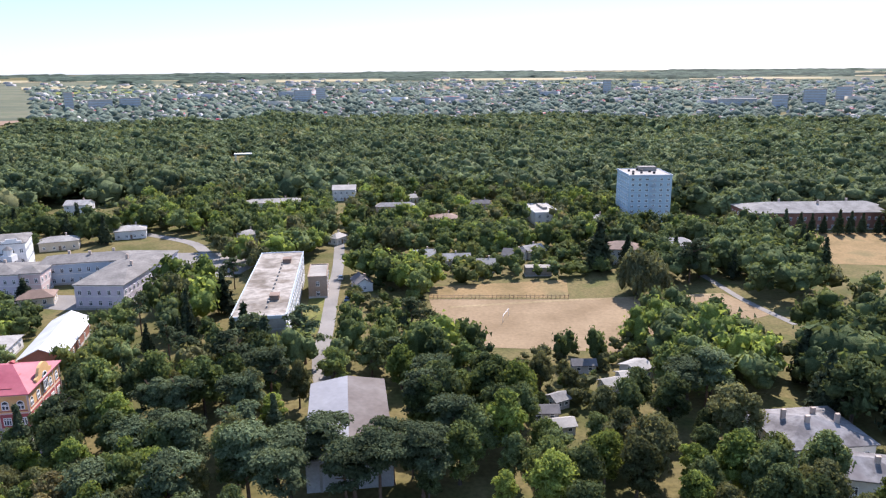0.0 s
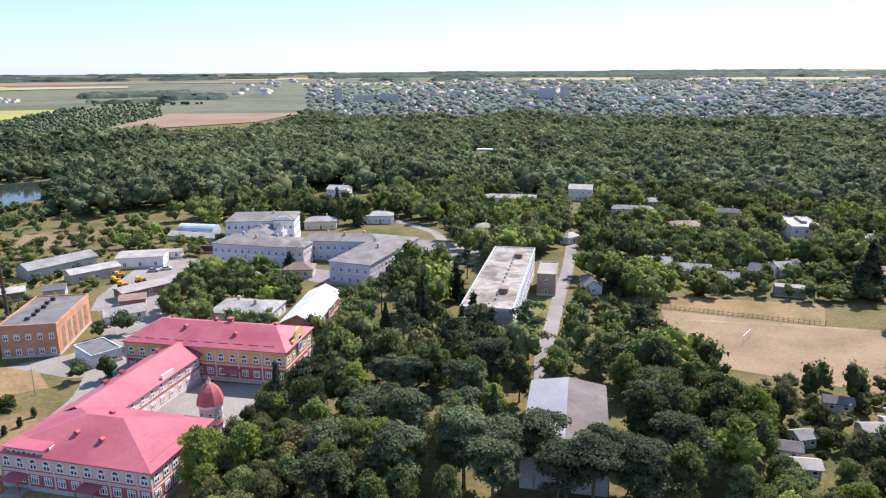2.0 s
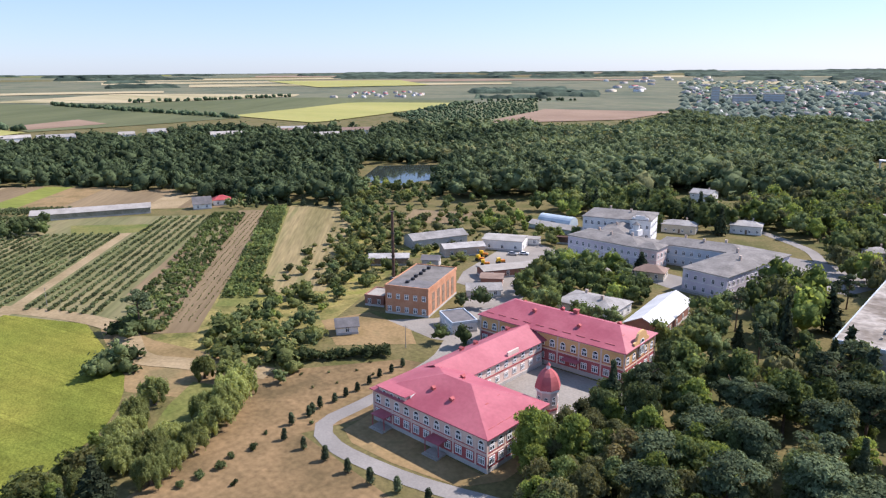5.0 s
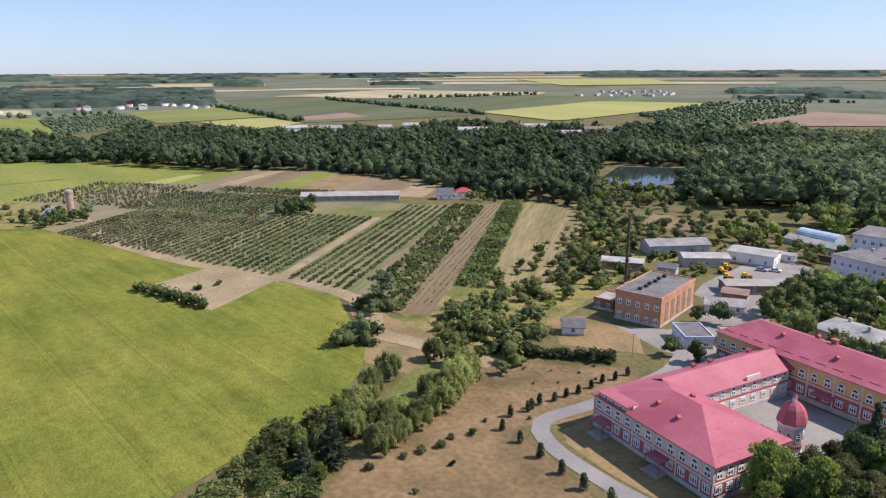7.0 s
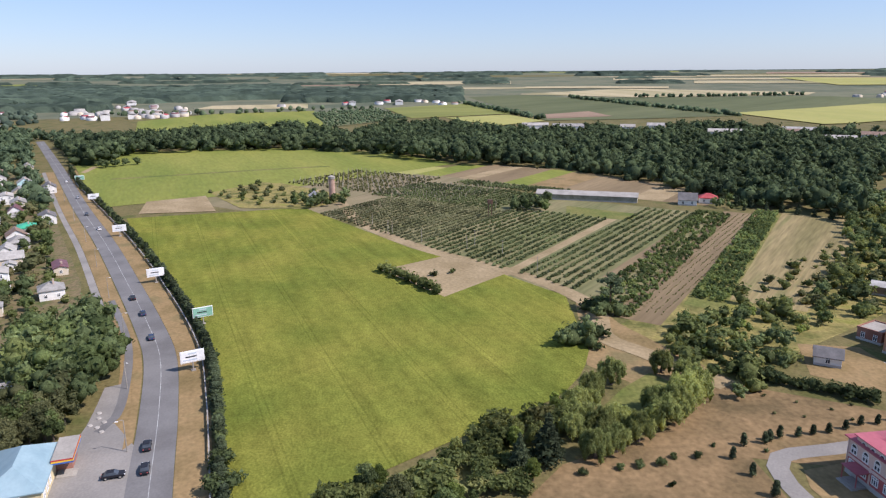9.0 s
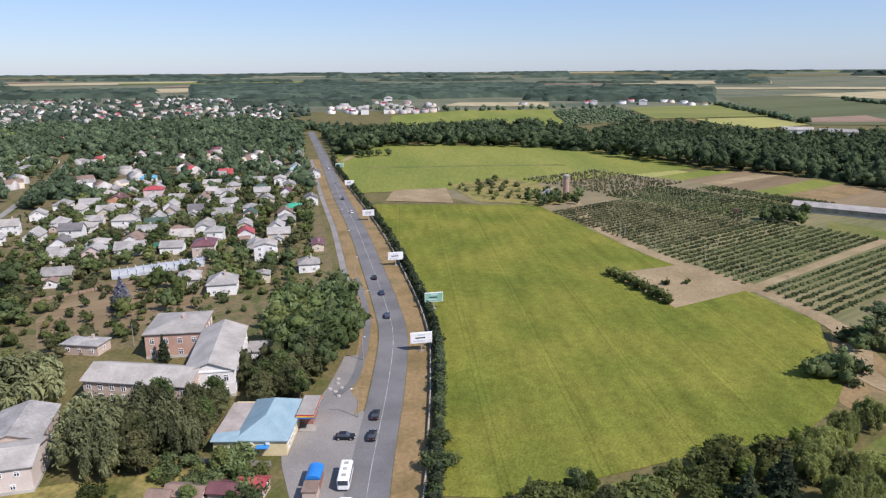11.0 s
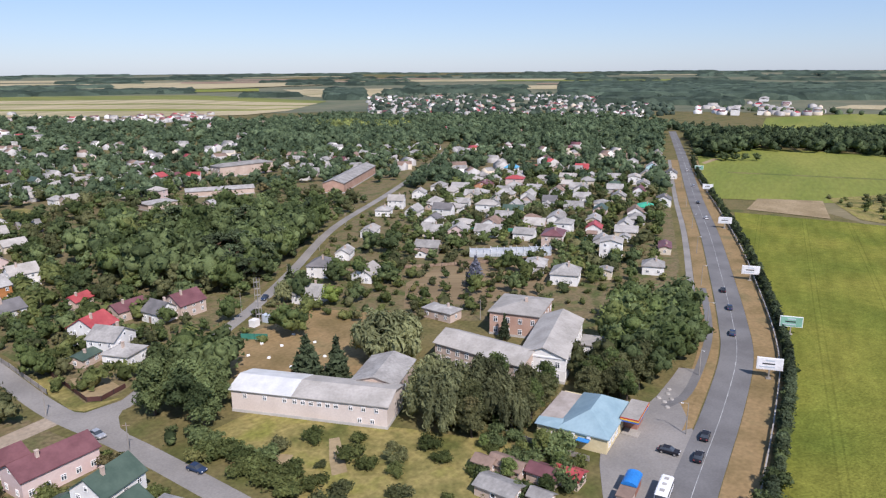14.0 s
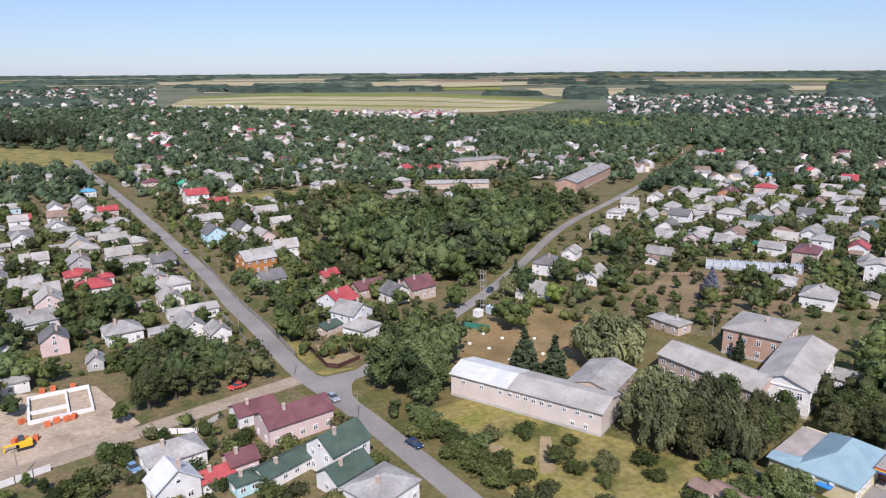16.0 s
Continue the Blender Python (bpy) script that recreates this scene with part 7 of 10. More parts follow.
# ---- trees that can be told apart ----
# grove between the pink school and the sports hall
GROVE = [(-84, 96), (-66, 74), (-48, 84), (-30, 100), (-28, 116), (-34, 150), (-38, 176), (-44, 182), (-66, 190), (-72, 212), (-74, 250), (-98, 252), (-102, 214), (-94, 168), (-88, 140), (-84, 118)]
for x, y, hh in ((-41, 127, 15), (-44, 140, 15), (-50, 119, 16), (-59, 119, 15), (-52, 159, 17), (-52, 173, 17), (-41, 152, 16), (-36, 113, 17), (-29, 108, 15), (-47, 105, 16), (-38, 178, 17),
                 (-12, 114, 15), (-4, 116, 15), (-18, 112, 14), (2, 128, 15), (-5, 140, 15), (-58, 140, 15), (-60, 104, 15), (-55, 94, 15)):
    tree("pine", x, y, hh, 0.95, group="grove beside the school")
for x, y, hh in ((-23, 120, 15), (-29, 115, 15), (-17, 116, 14), (-10, 120, 15), (-4, 116, 14)):
    tree("pine", x, y, hh, 1.1, group="pines before the hall")
scatter(11, GROVE, 5.6, ["leaf", "leaf", "bright", "dark", "olive", "dark", "spruce", "pine"], 8, 16.5, (0.62, 1.0), 2, "grove beside the school", 95)
tree("dark", -66, 126, 13), tree("spruce", -46, 168, 17, 1.2), tree("spruce", -55, 182, 16, 1.2), tree("spruce", -41, 186, 14, 1.1)
tree("bright", -84, 238, 15, 1.0), tree("bright", -88, 230, 13, 1.0), tree("olive", -80, 214, 12), tree("spruce", -73, 220, 15, 1.1)
# right of the hall
BESIDE = [(-8, 116), (20, 108), (26, 132), (20, 150), (16, 176), (4, 188), (-12, 196), (-14, 165), (-6, 150)]
scatter(12, BESIDE, 6.4, ["dark", "leaf", "dark", "bright", "leaf", "pine"], 8, 16, (0.85, 1.05), 2, "trees behind the hall", 60)
scatter(13, [(-30, 164), (-18, 164), (-14, 196), (-28, 200)], 6.5, ["leaf", "dark"], 10, 13, (0.8, 1.0), 1, "trees behind the hall", 20)
FRONT = [(20, 104), (70, 100), (84, 106), (70, 112), (68, 122), (60, 132), (44, 150), (32, 138), (28, 124)]
scatter(14, FRONT, 6.2, ["leaf", "olive", "dark", "bright", "olive", "dark"], 8, 15, (0.85, 1.05), 1.5, "near trees", 70)
scatter(15, [(50, 160), (62, 150), (78, 150), (84, 172), (84, 200), (66, 204), (54, 186)], 6.5, ["dark", "bright", "leaf", "dark"], 11, 15, (0.9, 1.1), 1.5, "near trees", 40)
scatter(16, [(84, 142), (98, 132), (140, 150), (150, 200), (110, 196), (98, 172), (88, 160)], 7.0, ["dark", "dark", "spruce", "leaf"], 12, 17, (0.95, 1.15), 1.5, "park trees", 60)
scatter(17, [(88, 104), (110, 108), (130, 140), (98, 132)], 7.0, ["leaf", "bright", "dark"], 9, 12, (0.9, 1.1), 1.5, "park trees", 20)
for x, y, k, hh, w in ((33, 177, "leaf", 10, 0.8), (41, 176, "leaf", 11, 0.7), (53, 186, "olive", 6, 1.2), (62, 172, "bright", 12, 0.9), (84, 176, "olive", 13, 0.8), (70, 236, "weeping", 18, 1.15), (73, 230, "weeping", 15, 1.0),
                       (118, 226, "dark", 15, 1.2), (128, 232, "dark", 15, 1.1), (110, 232, "dark", 12, 1.1), (136, 216, "olive", 11, 1.0), (92, 250, "pine", 17, 0.9), (98, 256, "pine", 16, 0.9),
                       (62, 268, "spruce", 20, 1.3), (24, 160, "olive", 10, 0.8), (31, 158, "olive", 7, 0.9), (110, 254, "spruce", 12, 0.9)):
    tree(k, x, y, hh, w, group="park trees")
for x, y, k, hh, w in ((120, 244, "dark", 17, 1.45),
                       (115, 250, "dark", 14, 1.3),
                       (128, 246, "dark", 14, 1.3),
                       (100, 159, "dark", 18, 1.5),
                       (97, 166, "dark", 16, 1.3),
                       (105, 156, "dark", 16, 1.3),
                       (137, 235, "olive", 11, 1.2),
                       (147, 229, "dark", 10, 1.2),
                       (69, 237, "weeping", 18, 1.0),
                       (73, 177, "bright", 16, 1.15),
                       (67, 185, "leaf", 13, 1.1),
                       (85, 168, "olive", 12, 1.0),
                       (62, 151, "pine", 15, 1.1),
                       (55, 148, "pine", 14, 1.1)):
    tree(k, x, y, hh, w, group="tall park trees")
scatter(18, [(-34, 250), (-6, 228), (-2, 246), (-14, 268), (-36, 270)], 6.0, ["leaf", "bright", "leaf"], 9, 14, (0.95, 1.15), 1.5, "trees by the meadow", 24)
scatter(19, [(-46, 296), (40, 286), (60, 300), (88, 298), (60, 318), (30, 322), (-40, 320)], 5.6, ["leaf_far", "olive_far", "leaf_far", "dark_far", "bright_far"], 9, 13, (0.95, 1.15), 1, "garden trees", 150)
scatter(20, [(-46, 322), (120, 300), (150, 318), (90, 340), (140, 378), (20, 450), (-60, 460)], 7.2, ["leaf_far", "bright_far", "leaf_far", "olive_far", "dark_far"], 8, 13, (0.95, 1.2), 1, "garden trees", 330)
scatter(21, [(85, 248), (150, 262), (150, 330), (96, 300), (60, 286)], 6.4, ["dark_far", "leaf_far", "dark_far", "spruce_far"], 10, 15, (0.95, 1.15), 1, "park trees", 110)
for i in range(11):
    tree("spruce_far", 158 + i * 6.2, 326 + 1.2 * math.sin(i * 2.1), 9 + (i * 7 % 4), 0.95, group="spruce row before the brick building")
# behind and round the white school
scatter(22, [(-104, 300), (-72, 262), (-50, 300), (-54, 340), (-68, 396), (-150, 430), (-180, 380), (-160, 345), (-100, 330)], 6.6, ["leaf_far", "dark_far", "leaf_far", "olive_far", "bright_far"], 10, 15, (0.95, 1.15), 1, "trees behind the school", 200)
scatter(23, [(-150, 330), (-190, 352), (-262, 362), (-250, 300), (-200, 308), (-165, 298)], 7.5, ["leaf_far", "dark_far", "spruce_far", "leaf_far"], 10, 16, (0.9, 1.1), 1, "trees behind the school", 110)
scatter(24, [(-204, 300), (-232, 292), (-262, 300), (-262, 362), (-190, 352)], 7.0, ["leaf_far", "bright_far", "leaf_far"], 8, 12, (0.95, 1.15), 1, "trees behind the school", 30)
scatter(25, [(-160, 175), (-140, 168), (-118, 170), (-122, 200), (-140, 222), (-165, 226), (-172, 200)], 5.2, ["leaf", "bright", "dark", "dark", "leaf"], 6, 11, (0.95, 1.3), 1, "yard trees", 50)
scatter(26, [(-104, 196), (-98, 166), (-92, 165), (-100, 215)], 5.5, ["leaf", "dark"], 8, 11, (0.8, 1.0), 1, "yard trees", 14)
tree("spruce", -146, 232, 9, 1.5), tree("bush_dark", -141, 226, 3.5, 1.3), tree("dark", -150, 226, 7, 1.3)
tree("dark", -160, 158, 8, 1.1), tree("dark", -164, 153, 6, 1.0), tree("leaf", -139, 131, 7, 1.0), tree("leaf", -146, 128, 6, 1.1)
scatter(27, [(-200, 236), (-248, 244), (-260, 262), (-236, 268), (-200, 262)], 6.0, ["leaf_far", "bush", "bright_far"], 4, 8, (0.95, 1.2), 1, "yard trees", 24)
scatter(28, [(-212, 168), (-244, 180), (-300, 212), (-318, 232), (-292, 200), (-240, 150), (-218, 132), (-200, 150)], 6.0, ["bush", "leaf_far", "bush", "bush_olive", "bush"], 2, 5, (0.95, 1.3), 1, "scrub behind the boiler house", 40)
# willow hollow and scrub beside the crop field
for x, y, hh in ((-129, 38, 7.5), (-131, 43, 7), (-135, 49, 7.5), (-137, 41, 8), (-137, 35, 7), (-142, 36, 7.5), (-140, 46, 7), (-140, 56, 9), (-144, 60, 9.5), (-149, 64, 10), (-154, 69, 9), (-148, 57, 7.5), (-149, 39, 7), (-156, 44, 7.5), (-163, 51, 8), (-163, 70, 7), (-169, 66, 7)):
    tree("willow", x, y, hh, 1.15, group="willow hollow")
scatter(31, [(-126, 0), (-133, 9), (-143, 22), (-155, 38), (-150, 46), (-136, 30), (-118, 24), (-108, 4), (-96, -10), (-113, -16)], 4.0, ["bright", "bush", "willow", "bush", "leaf", "bush", "willow"], 2.2, 6.0, (0.9, 1.2), 0.5, "scrub by the field", 88)
tree("spruce", -128, 28, 11, 1.3), tree("spruce", -126, 22, 8, 1.2), tree("olive", -112, -2, 8, 1.1), tree("leaf", -108, 6, 8)
tree("pine", -217, 66, 13, 1.0), tree("dark", -191, 51, 8, 1.1), tree("dark", -188, 44, 6, 1.2), tree("bush_dark", -219, 60, 5, 1.3), tree("bush_dark", -213, 68, 5, 1.3), tree("dark", -210, 60, 5, 1.3)
sheet("willow_grass", [(-158, 64), (-148, 62), (-142, 50), (-150, 48), (-160, 56)], 0.09, M_GREEN, "bright green grass in the willow hollow")
scatter(32, [(-182, 70), (-200, 84), (-204, 106), (-176, 108), (-160, 92), (-152, 78), (-166, 74)], 4.6, ["bush", "leaf", "bush_dark", "bush", "dark"], 3, 6.5, (0.9, 1.3), 0.5, "scrub behind the lawn", 60)
scatter(33, [(-204, 106), (-230, 112), (-250, 140), (-300, 190), (-262, 186), (-214, 140), (-190, 118)], 6.5, ["bush", "bush", "bush_olive", "bush"], 1.8, 4.5, (0.9, 1.4), 0.5, "scrub behind the lawn", 70)
hedge = random.Random(5)
for i in range(20):
    tree("bush_dark", -163 + i * 0.72 + hedge.uniform(-0.4, 0.4), 90.0 + i * 1.05, hedge.uniform(2.6, 4.2), 1.0, group="hedge behind the lawn")
# clipped thujas along the drive
for x, y, hh in ((-131.8, 70.5, 3.0), (-126.9, 65.8, 2.8), (-120.7, 67, 2.9), (-113.8, 67.9, 3.4), (-106.9, 68.9, 3.2), (-100.6, 69.9, 3.6), (-94.9, 72.1, 3.4), (-132.4, 75.4, 2.8), (-134.5, 79.6, 3.0), (-133.5, 77.0, 2.6),
                 (-134.7, 83.8, 2.4), (-135.4, 87.5, 2.4), (-135.9, 91.4, 2.4), (-137.2, 96, 2.3), (-138.8, 100.3, 2.4), (-139, 104.4, 2.4), (-140, 109, 2.4), (-88, 74, 3.4)):
    tree("thuja", x, y, hh, 1.05 if hh > 2.6 else 1.25, group="clipped shrubs along the drive")
for x, y, hh in ((-123, 34, 1.6), (-124.4, 42, 1.5), (-125.2, 46, 1.6), (-125.4, 50.5, 1.8), (-127.7, 59, 1.6), (-132, 64, 1.4), (-118, 50, 1.2), (-128, 54, 1.3), (-129, 74, 1.5), (-112, 40, 1.1)):
    tree("bush_dark", x, y, hh, 0.8, group="young shrubs on the lawn")
for x, y in ((-150, 92), (-146, 98), (-143, 90), (-141, 100), (-148, 104), (-137, 92), (-145, 84), (-154, 86)):
    tree("bush_olive", x, y, 1.2, 0.8, group="young shrubs on the lawn")
# bushes in the bare patch, round the water tower and the farm
for i in range(13):
    tree("bush", -270 + i * 2.6, -11 + i * 1.75 + (i % 3) * 0.8, 3.4 + (i * 5 % 3) * 0.7, 1.1, group="bush row in the field")
tree("dark", -118, -8, 7, 1.0), tree("bush_olive", -262, 10, 2.6, 1.2), tree("bush", -265, 17, 2.4, 1.1)
scatter(34, [(-440, -62), (-415, -72), (-402, -58), (-410, -40), (-430, -36)], 5.0, ["dark_far", "leaf_far"], 5, 8, (1.0, 1.2), 3, "trees at the water tower", 18)
scatter(35, [(-400, 62), (-384, 58), (-380, 76), (-398, 80)], 5.0, ["dark_far", "leaf_far"], 7, 10, (1.0, 1.2), 1, "farm trees", 10)
scatter(36, [(-392, 168), (-420, 190), (-380, 200), (-372, 186)], 6.0, ["leaf_far", "spruce_far", "dark_far"], 4, 8, (0.9, 1.1), 2, "farm trees", 14)
scatter(37, [(-436, -113), (-464, -131), (-500, -105), (-442, -60), (-412, -84)], 8, ["bush", "bush_olive"], 2.5, 4.5, (1.0, 1.4), 0, "scrub by the sand", 30)
# evergreen hedge along the road
HEDGE = smooth_line([(-104, -31), (-118, -34.5), (-161, -47), (-197, -59.5), (-248, -84.5), (-334, -131), (-514, -238), (-590, -278)], 2.3)
for i, (x, y) in enumerate(HEDGE):
    if i > 90 and i % 2:
        continue
    far = i > 90
    tree("thuja" if i % 4 else "bush_dark", x + hedge.uniform(-0.3, 0.3), y + hedge.uniform(-0.3, 0.3), hedge.uniform(3.0, 4.2) * (1.15 if far else 1), hedge.uniform(1.45, 1.9) if i % 4 else 1.0, group="evergreen hedge along the road")
# trees along the road and in the village
scatter(41, [(-146, -80), (-178, -76), (-206, -92), (-200, -110), (-176, -100), (-160, -88)], 6.2, ["leaf", "dark", "leaf", "dark"], 11, 14.5, (1.0, 1.15), 1.0, "trees before the school", 40)
scatter(42, [(-134, -82), (-150, -84), (-162, -92), (-142, -92)], 5.6, ["olive", "leaf"], 8, 10, (0.9, 1.1), 1.0, "trees before the school", 14)
scatter(43, [(-98, -92), (-108, -84), (-130, -90), (-126, -101), (-106, -106)], 5.0, ["olive", "leaf", "weeping"], 9, 12, (0.85, 1.0), 0.5, "trees beside the long building", 20)
tree("weeping", -106, -103, 16, 1.35), tree("weeping", -113, -97, 15, 1.3), tree("weeping", -119, -137, 15.5, 1.6), tree("weeping", -125, -139, 13, 1.3), tree("weeping", -102, -98, 12, 1.0)
tree("spruce", -93, -137, 14, 1.3), tree("spruce", -100, -134, 12.5, 1.15), tree("spruce", -96, -139, 10, 1.2), tree("spruce", -152, -123, 8, 0.9)
scatter(44, [(-64, -134), (-76, -146), (-84, -160), (-74, -178), (-62, -170), (-56, -150)], 5.8, ["dark", "leaf", "dark"], 11, 15.5, (0.95, 1.2), 1, "tall trees at the crossing", 26)
scatter(45, [(-4, -186), (-30, -182), (-40, -172), (-36, -168), (-6, -162)], 5.0, ["leaf", "dark", "olive"], 7, 10, (1.0, 1.2), 1, "trees along the lane", 26)
scatter(46, [(-92, -250), (-124, -222), (-150, -240), (-205, -288), (-190, -345), (-130, -330), (-92, -300)], 9.0, ["leaf", "dark", "dark", "dark", "pine", "leaf"], 9, 19, (0.95, 1.25), 1, "village grove", 130)
scatter(47, [(-60, -126), (-86, -110), (-104, -82), (-88, -66), (-62, -90)], 6.0, ["bush", "bush_olive", "bush"], 1.4, 3.4, (1.0, 1.3), 0.5, "weedy bushes", 36)
scatter(48, [(-62, -140), (-54, -140), (-66, -96), (-72, -110)], 4.0, ["bush", "bush_dark"], 2.5, 4, (1.0, 1.3), 0.5, "weedy bushes", 20)
tree("blue_spruce", -193, -172, 9, 1.3), tree("blue_spruce", -184, -166, 8, 1.2)
for x, y, k, hh in ((-208, -168, "leaf", 9), (-178, -158, "leaf", 8), (-188, -150, "dark", 8), (-130, -196, "dark", 11), (-110, -176, "leaf", 9), (-112, -170, "leaf", 8), (-134, -208, "spruce", 10), (-160, -200, "leaf", 9), (-166, -192, "leaf", 8), (-150, -205, "dark", 9)):
    tree(k, x, y, hh, 1.1, group="garden trees")

scatter(71, [(-118, -186), (-140, -148), (-172, -142), (-236, -124), (-232, -180), (-160, -222)], 5.0, ["leaf", "bush", "olive", "bush_olive", "bush"], 2.5, 6, (0.9, 1.25), 0.6, "garden trees", 50)
scatter(72, [(-335, 232), (-352, 226), (-412, 282), (-405, 296), (-385, 294), (-372, 298), (-330, 290), (-312, 262)], 6.0, ["willow_far", "dark_far", "leaf_far", "dark_far"], 4.5, 7, (1.0, 1.3), 0.6, "trees before the pond", 70)
scatter(83, [(-296, 214), (-330, 236), (-338, 224), (-300, 196)], 6.0, ["dark_far", "willow_far", "leaf_far"], 5, 9, (1.0, 1.2), 0.6, "trees before the pond", 22)
for i, k in enumerate((5, 4, 6, 3, 5, 4, 3, 6, 5)):
    tree("spruce_far", -398 + i * 7, 184 + i * 5.2, 3 + k * 0.7, 1.1, group="small spruces along the wood edge")
for x, y in ((-600, -257), (-606, -250), (-612, -242), (-617, -234), (-604, -246), (-596, -252)):
    tree("dark_far", x, y, 7, 1.3, group="bush clump at the crop corner")
scatter(73, [(-48, -178), (-60, -172), (-96, -192), (-84, -232), (-50, -230)], 5.5, ["leaf", "bush", "olive", "bush"], 2.5, 6.5, (0.9, 1.25), 0.6, "garden trees", 50)
scatter(74, [(-6, 250), (62, 258), (64, 300), (-12, 292)], 5.6, ["leaf", "dark", "leaf", "bush"], 4, 9, (0.95, 1.2), 0.8, "trees by the meadow", 60)
scatter(75, [(22, 136), (36, 150), (56, 176), (54, 186), (20, 184), (16, 160)], 5.0, ["bush", "olive", "leaf", "bush_olive"], 2.5, 6, (0.9, 1.2), 0.6, "garden bushes", 26)

# thickets between the village grove and the brick blocks
THICKET = [(-84, -236), (-124, -206), (-152, -232), (-212, -284), (-262, -320), (-262, -430), (-110, -440), (-80, -330)]
scatter(76, THICKET, 10.5, ["leaf_far", "dark_far", "olive_far"], 4, 11, (1.0, 1.35), 1, "village grove", 260)
scatter(77, THICKET, 7.0, ["bush", "bush_olive", "bush_dark"], 2, 4.5, (1.1, 1.5), 0.8, "village grove", 260)
scatter(78, [(-14, 190), (0, 190), (-4, 232), (-30, 250), (-34, 226)], 5.0, ["bush", "leaf", "bush_olive"], 2.5, 6, (1.0, 1.3), 0.8, "trees by the meadow", 30)

# scrub along the straw strip and behind the boiler house
scatter(79, [slant(36, -44), slant(200, -50), slant(206, -72), slant(120, -78), slant(70, -66), slant(40, -58)], 4.2, ["bush", "leaf", "bush_dark", "bush", "dark", "bush_olive"], 2.5, 6.5, (1.0, 1.35), 0.6, "scrub behind the boiler house", 64)
scatter(80, [slant(4, -12), slant(40, -24), slant(40, -52), slant(10, -46), slant(-14, -26)], 4.0, ["bush", "leaf", "bush_dark", "bright", "bush"], 2.5, 6.5, (1.0, 1.35), 0.6, "scrub behind the boiler house", 26)
scatter(81, [slant(130, -76), slant(200, -78), slant(220, -130), slant(190, -150), slant(120, -120)], 7.5, ["leaf_far", "bush", "dark_far"], 3, 8, (1.0, 1.3), 1.5, "scrub behind the boiler house", 24)

# tall old trees along the side street
old = random.Random(31)
for i in range(26):
    x, y = -116 - i * 3.6 + old.uniform(-3, 3), -214 - i * 3.0 + old.uniform(-9, 0)
    tree(old.choice(("dark", "leaf", "dark", "pine")), x, y, old.uniform(14, 19), old.uniform(0.8, 1.05), group="tall trees along the side street")

# sparse fruit trees on the dug garden plots
plot = random.Random(8)
for i in range(34):
    u, v = plot.uniform(-19, 19), plot.uniform(-22, 22)
    x, y = -188 + 0.788 * u + 0.616 * v, -178 - 0.616 * u + 0.788 * v
    tree(plot.choice(("olive", "bush", "leaf", "bush_olive")), x, y, plot.uniform(2.2, 4.6), 1.1, group="garden trees")

for x, y, k, hh, w in ((-157, -81, "olive", 11, 1.0), (-164, -82, "dark", 13, 1.05), (-171, -80, "leaf", 13, 1.1), (-179, -83, "dark", 14, 1.1), (-187, -87, "leaf", 14, 1.15), (-176, -93, "dark", 13, 1.1), (-184, -97, "leaf", 13, 1.1), (-194, -93, "dark", 13, 1.1),
                       (-139, -80, "olive", 8, 0.9), (-142, -76.5, "leaf", 8, 0.9), (-150, -78, "olive", 9, 1.0), (-157, -77.5, "dark", 10, 1.0), (-164, -78, "leaf", 12, 1.0), (-178, -79, "dark", 12, 1.0), (-144, -79.5, "olive", 8, 0.9), (-152, -88, "olive", 10, 1.0), (-146, -84, "leaf", 10, 1.0), (-192, -102, "dark", 12, 1.1), (-168, -98, "leaf", 11, 1.0)):
    tree(k, x, y, hh, w, group="trees before the school")
for x, y, k, hh in ((-109.8, -73.5, "bush_dark", 2.5), (-110.5, -69, "bush", 2.0), (-107.5, -80, "bush", 1.8)):
    tree(k, x, y, hh, 1.15, group="bushes before the shop")
for x, y, hh in ((-194, 52, 5.5), (-189, 47, 5.5), (-192, 48, 6.5), (-195, 56, 5), (-187, 52, 4.5), (-214, 63, 5.5), (-219, 67, 4.5), (-222, 63, 4.5)):
    tree("bush_dark", x, y, hh, 1.25, group="dark bushes at the field corner")
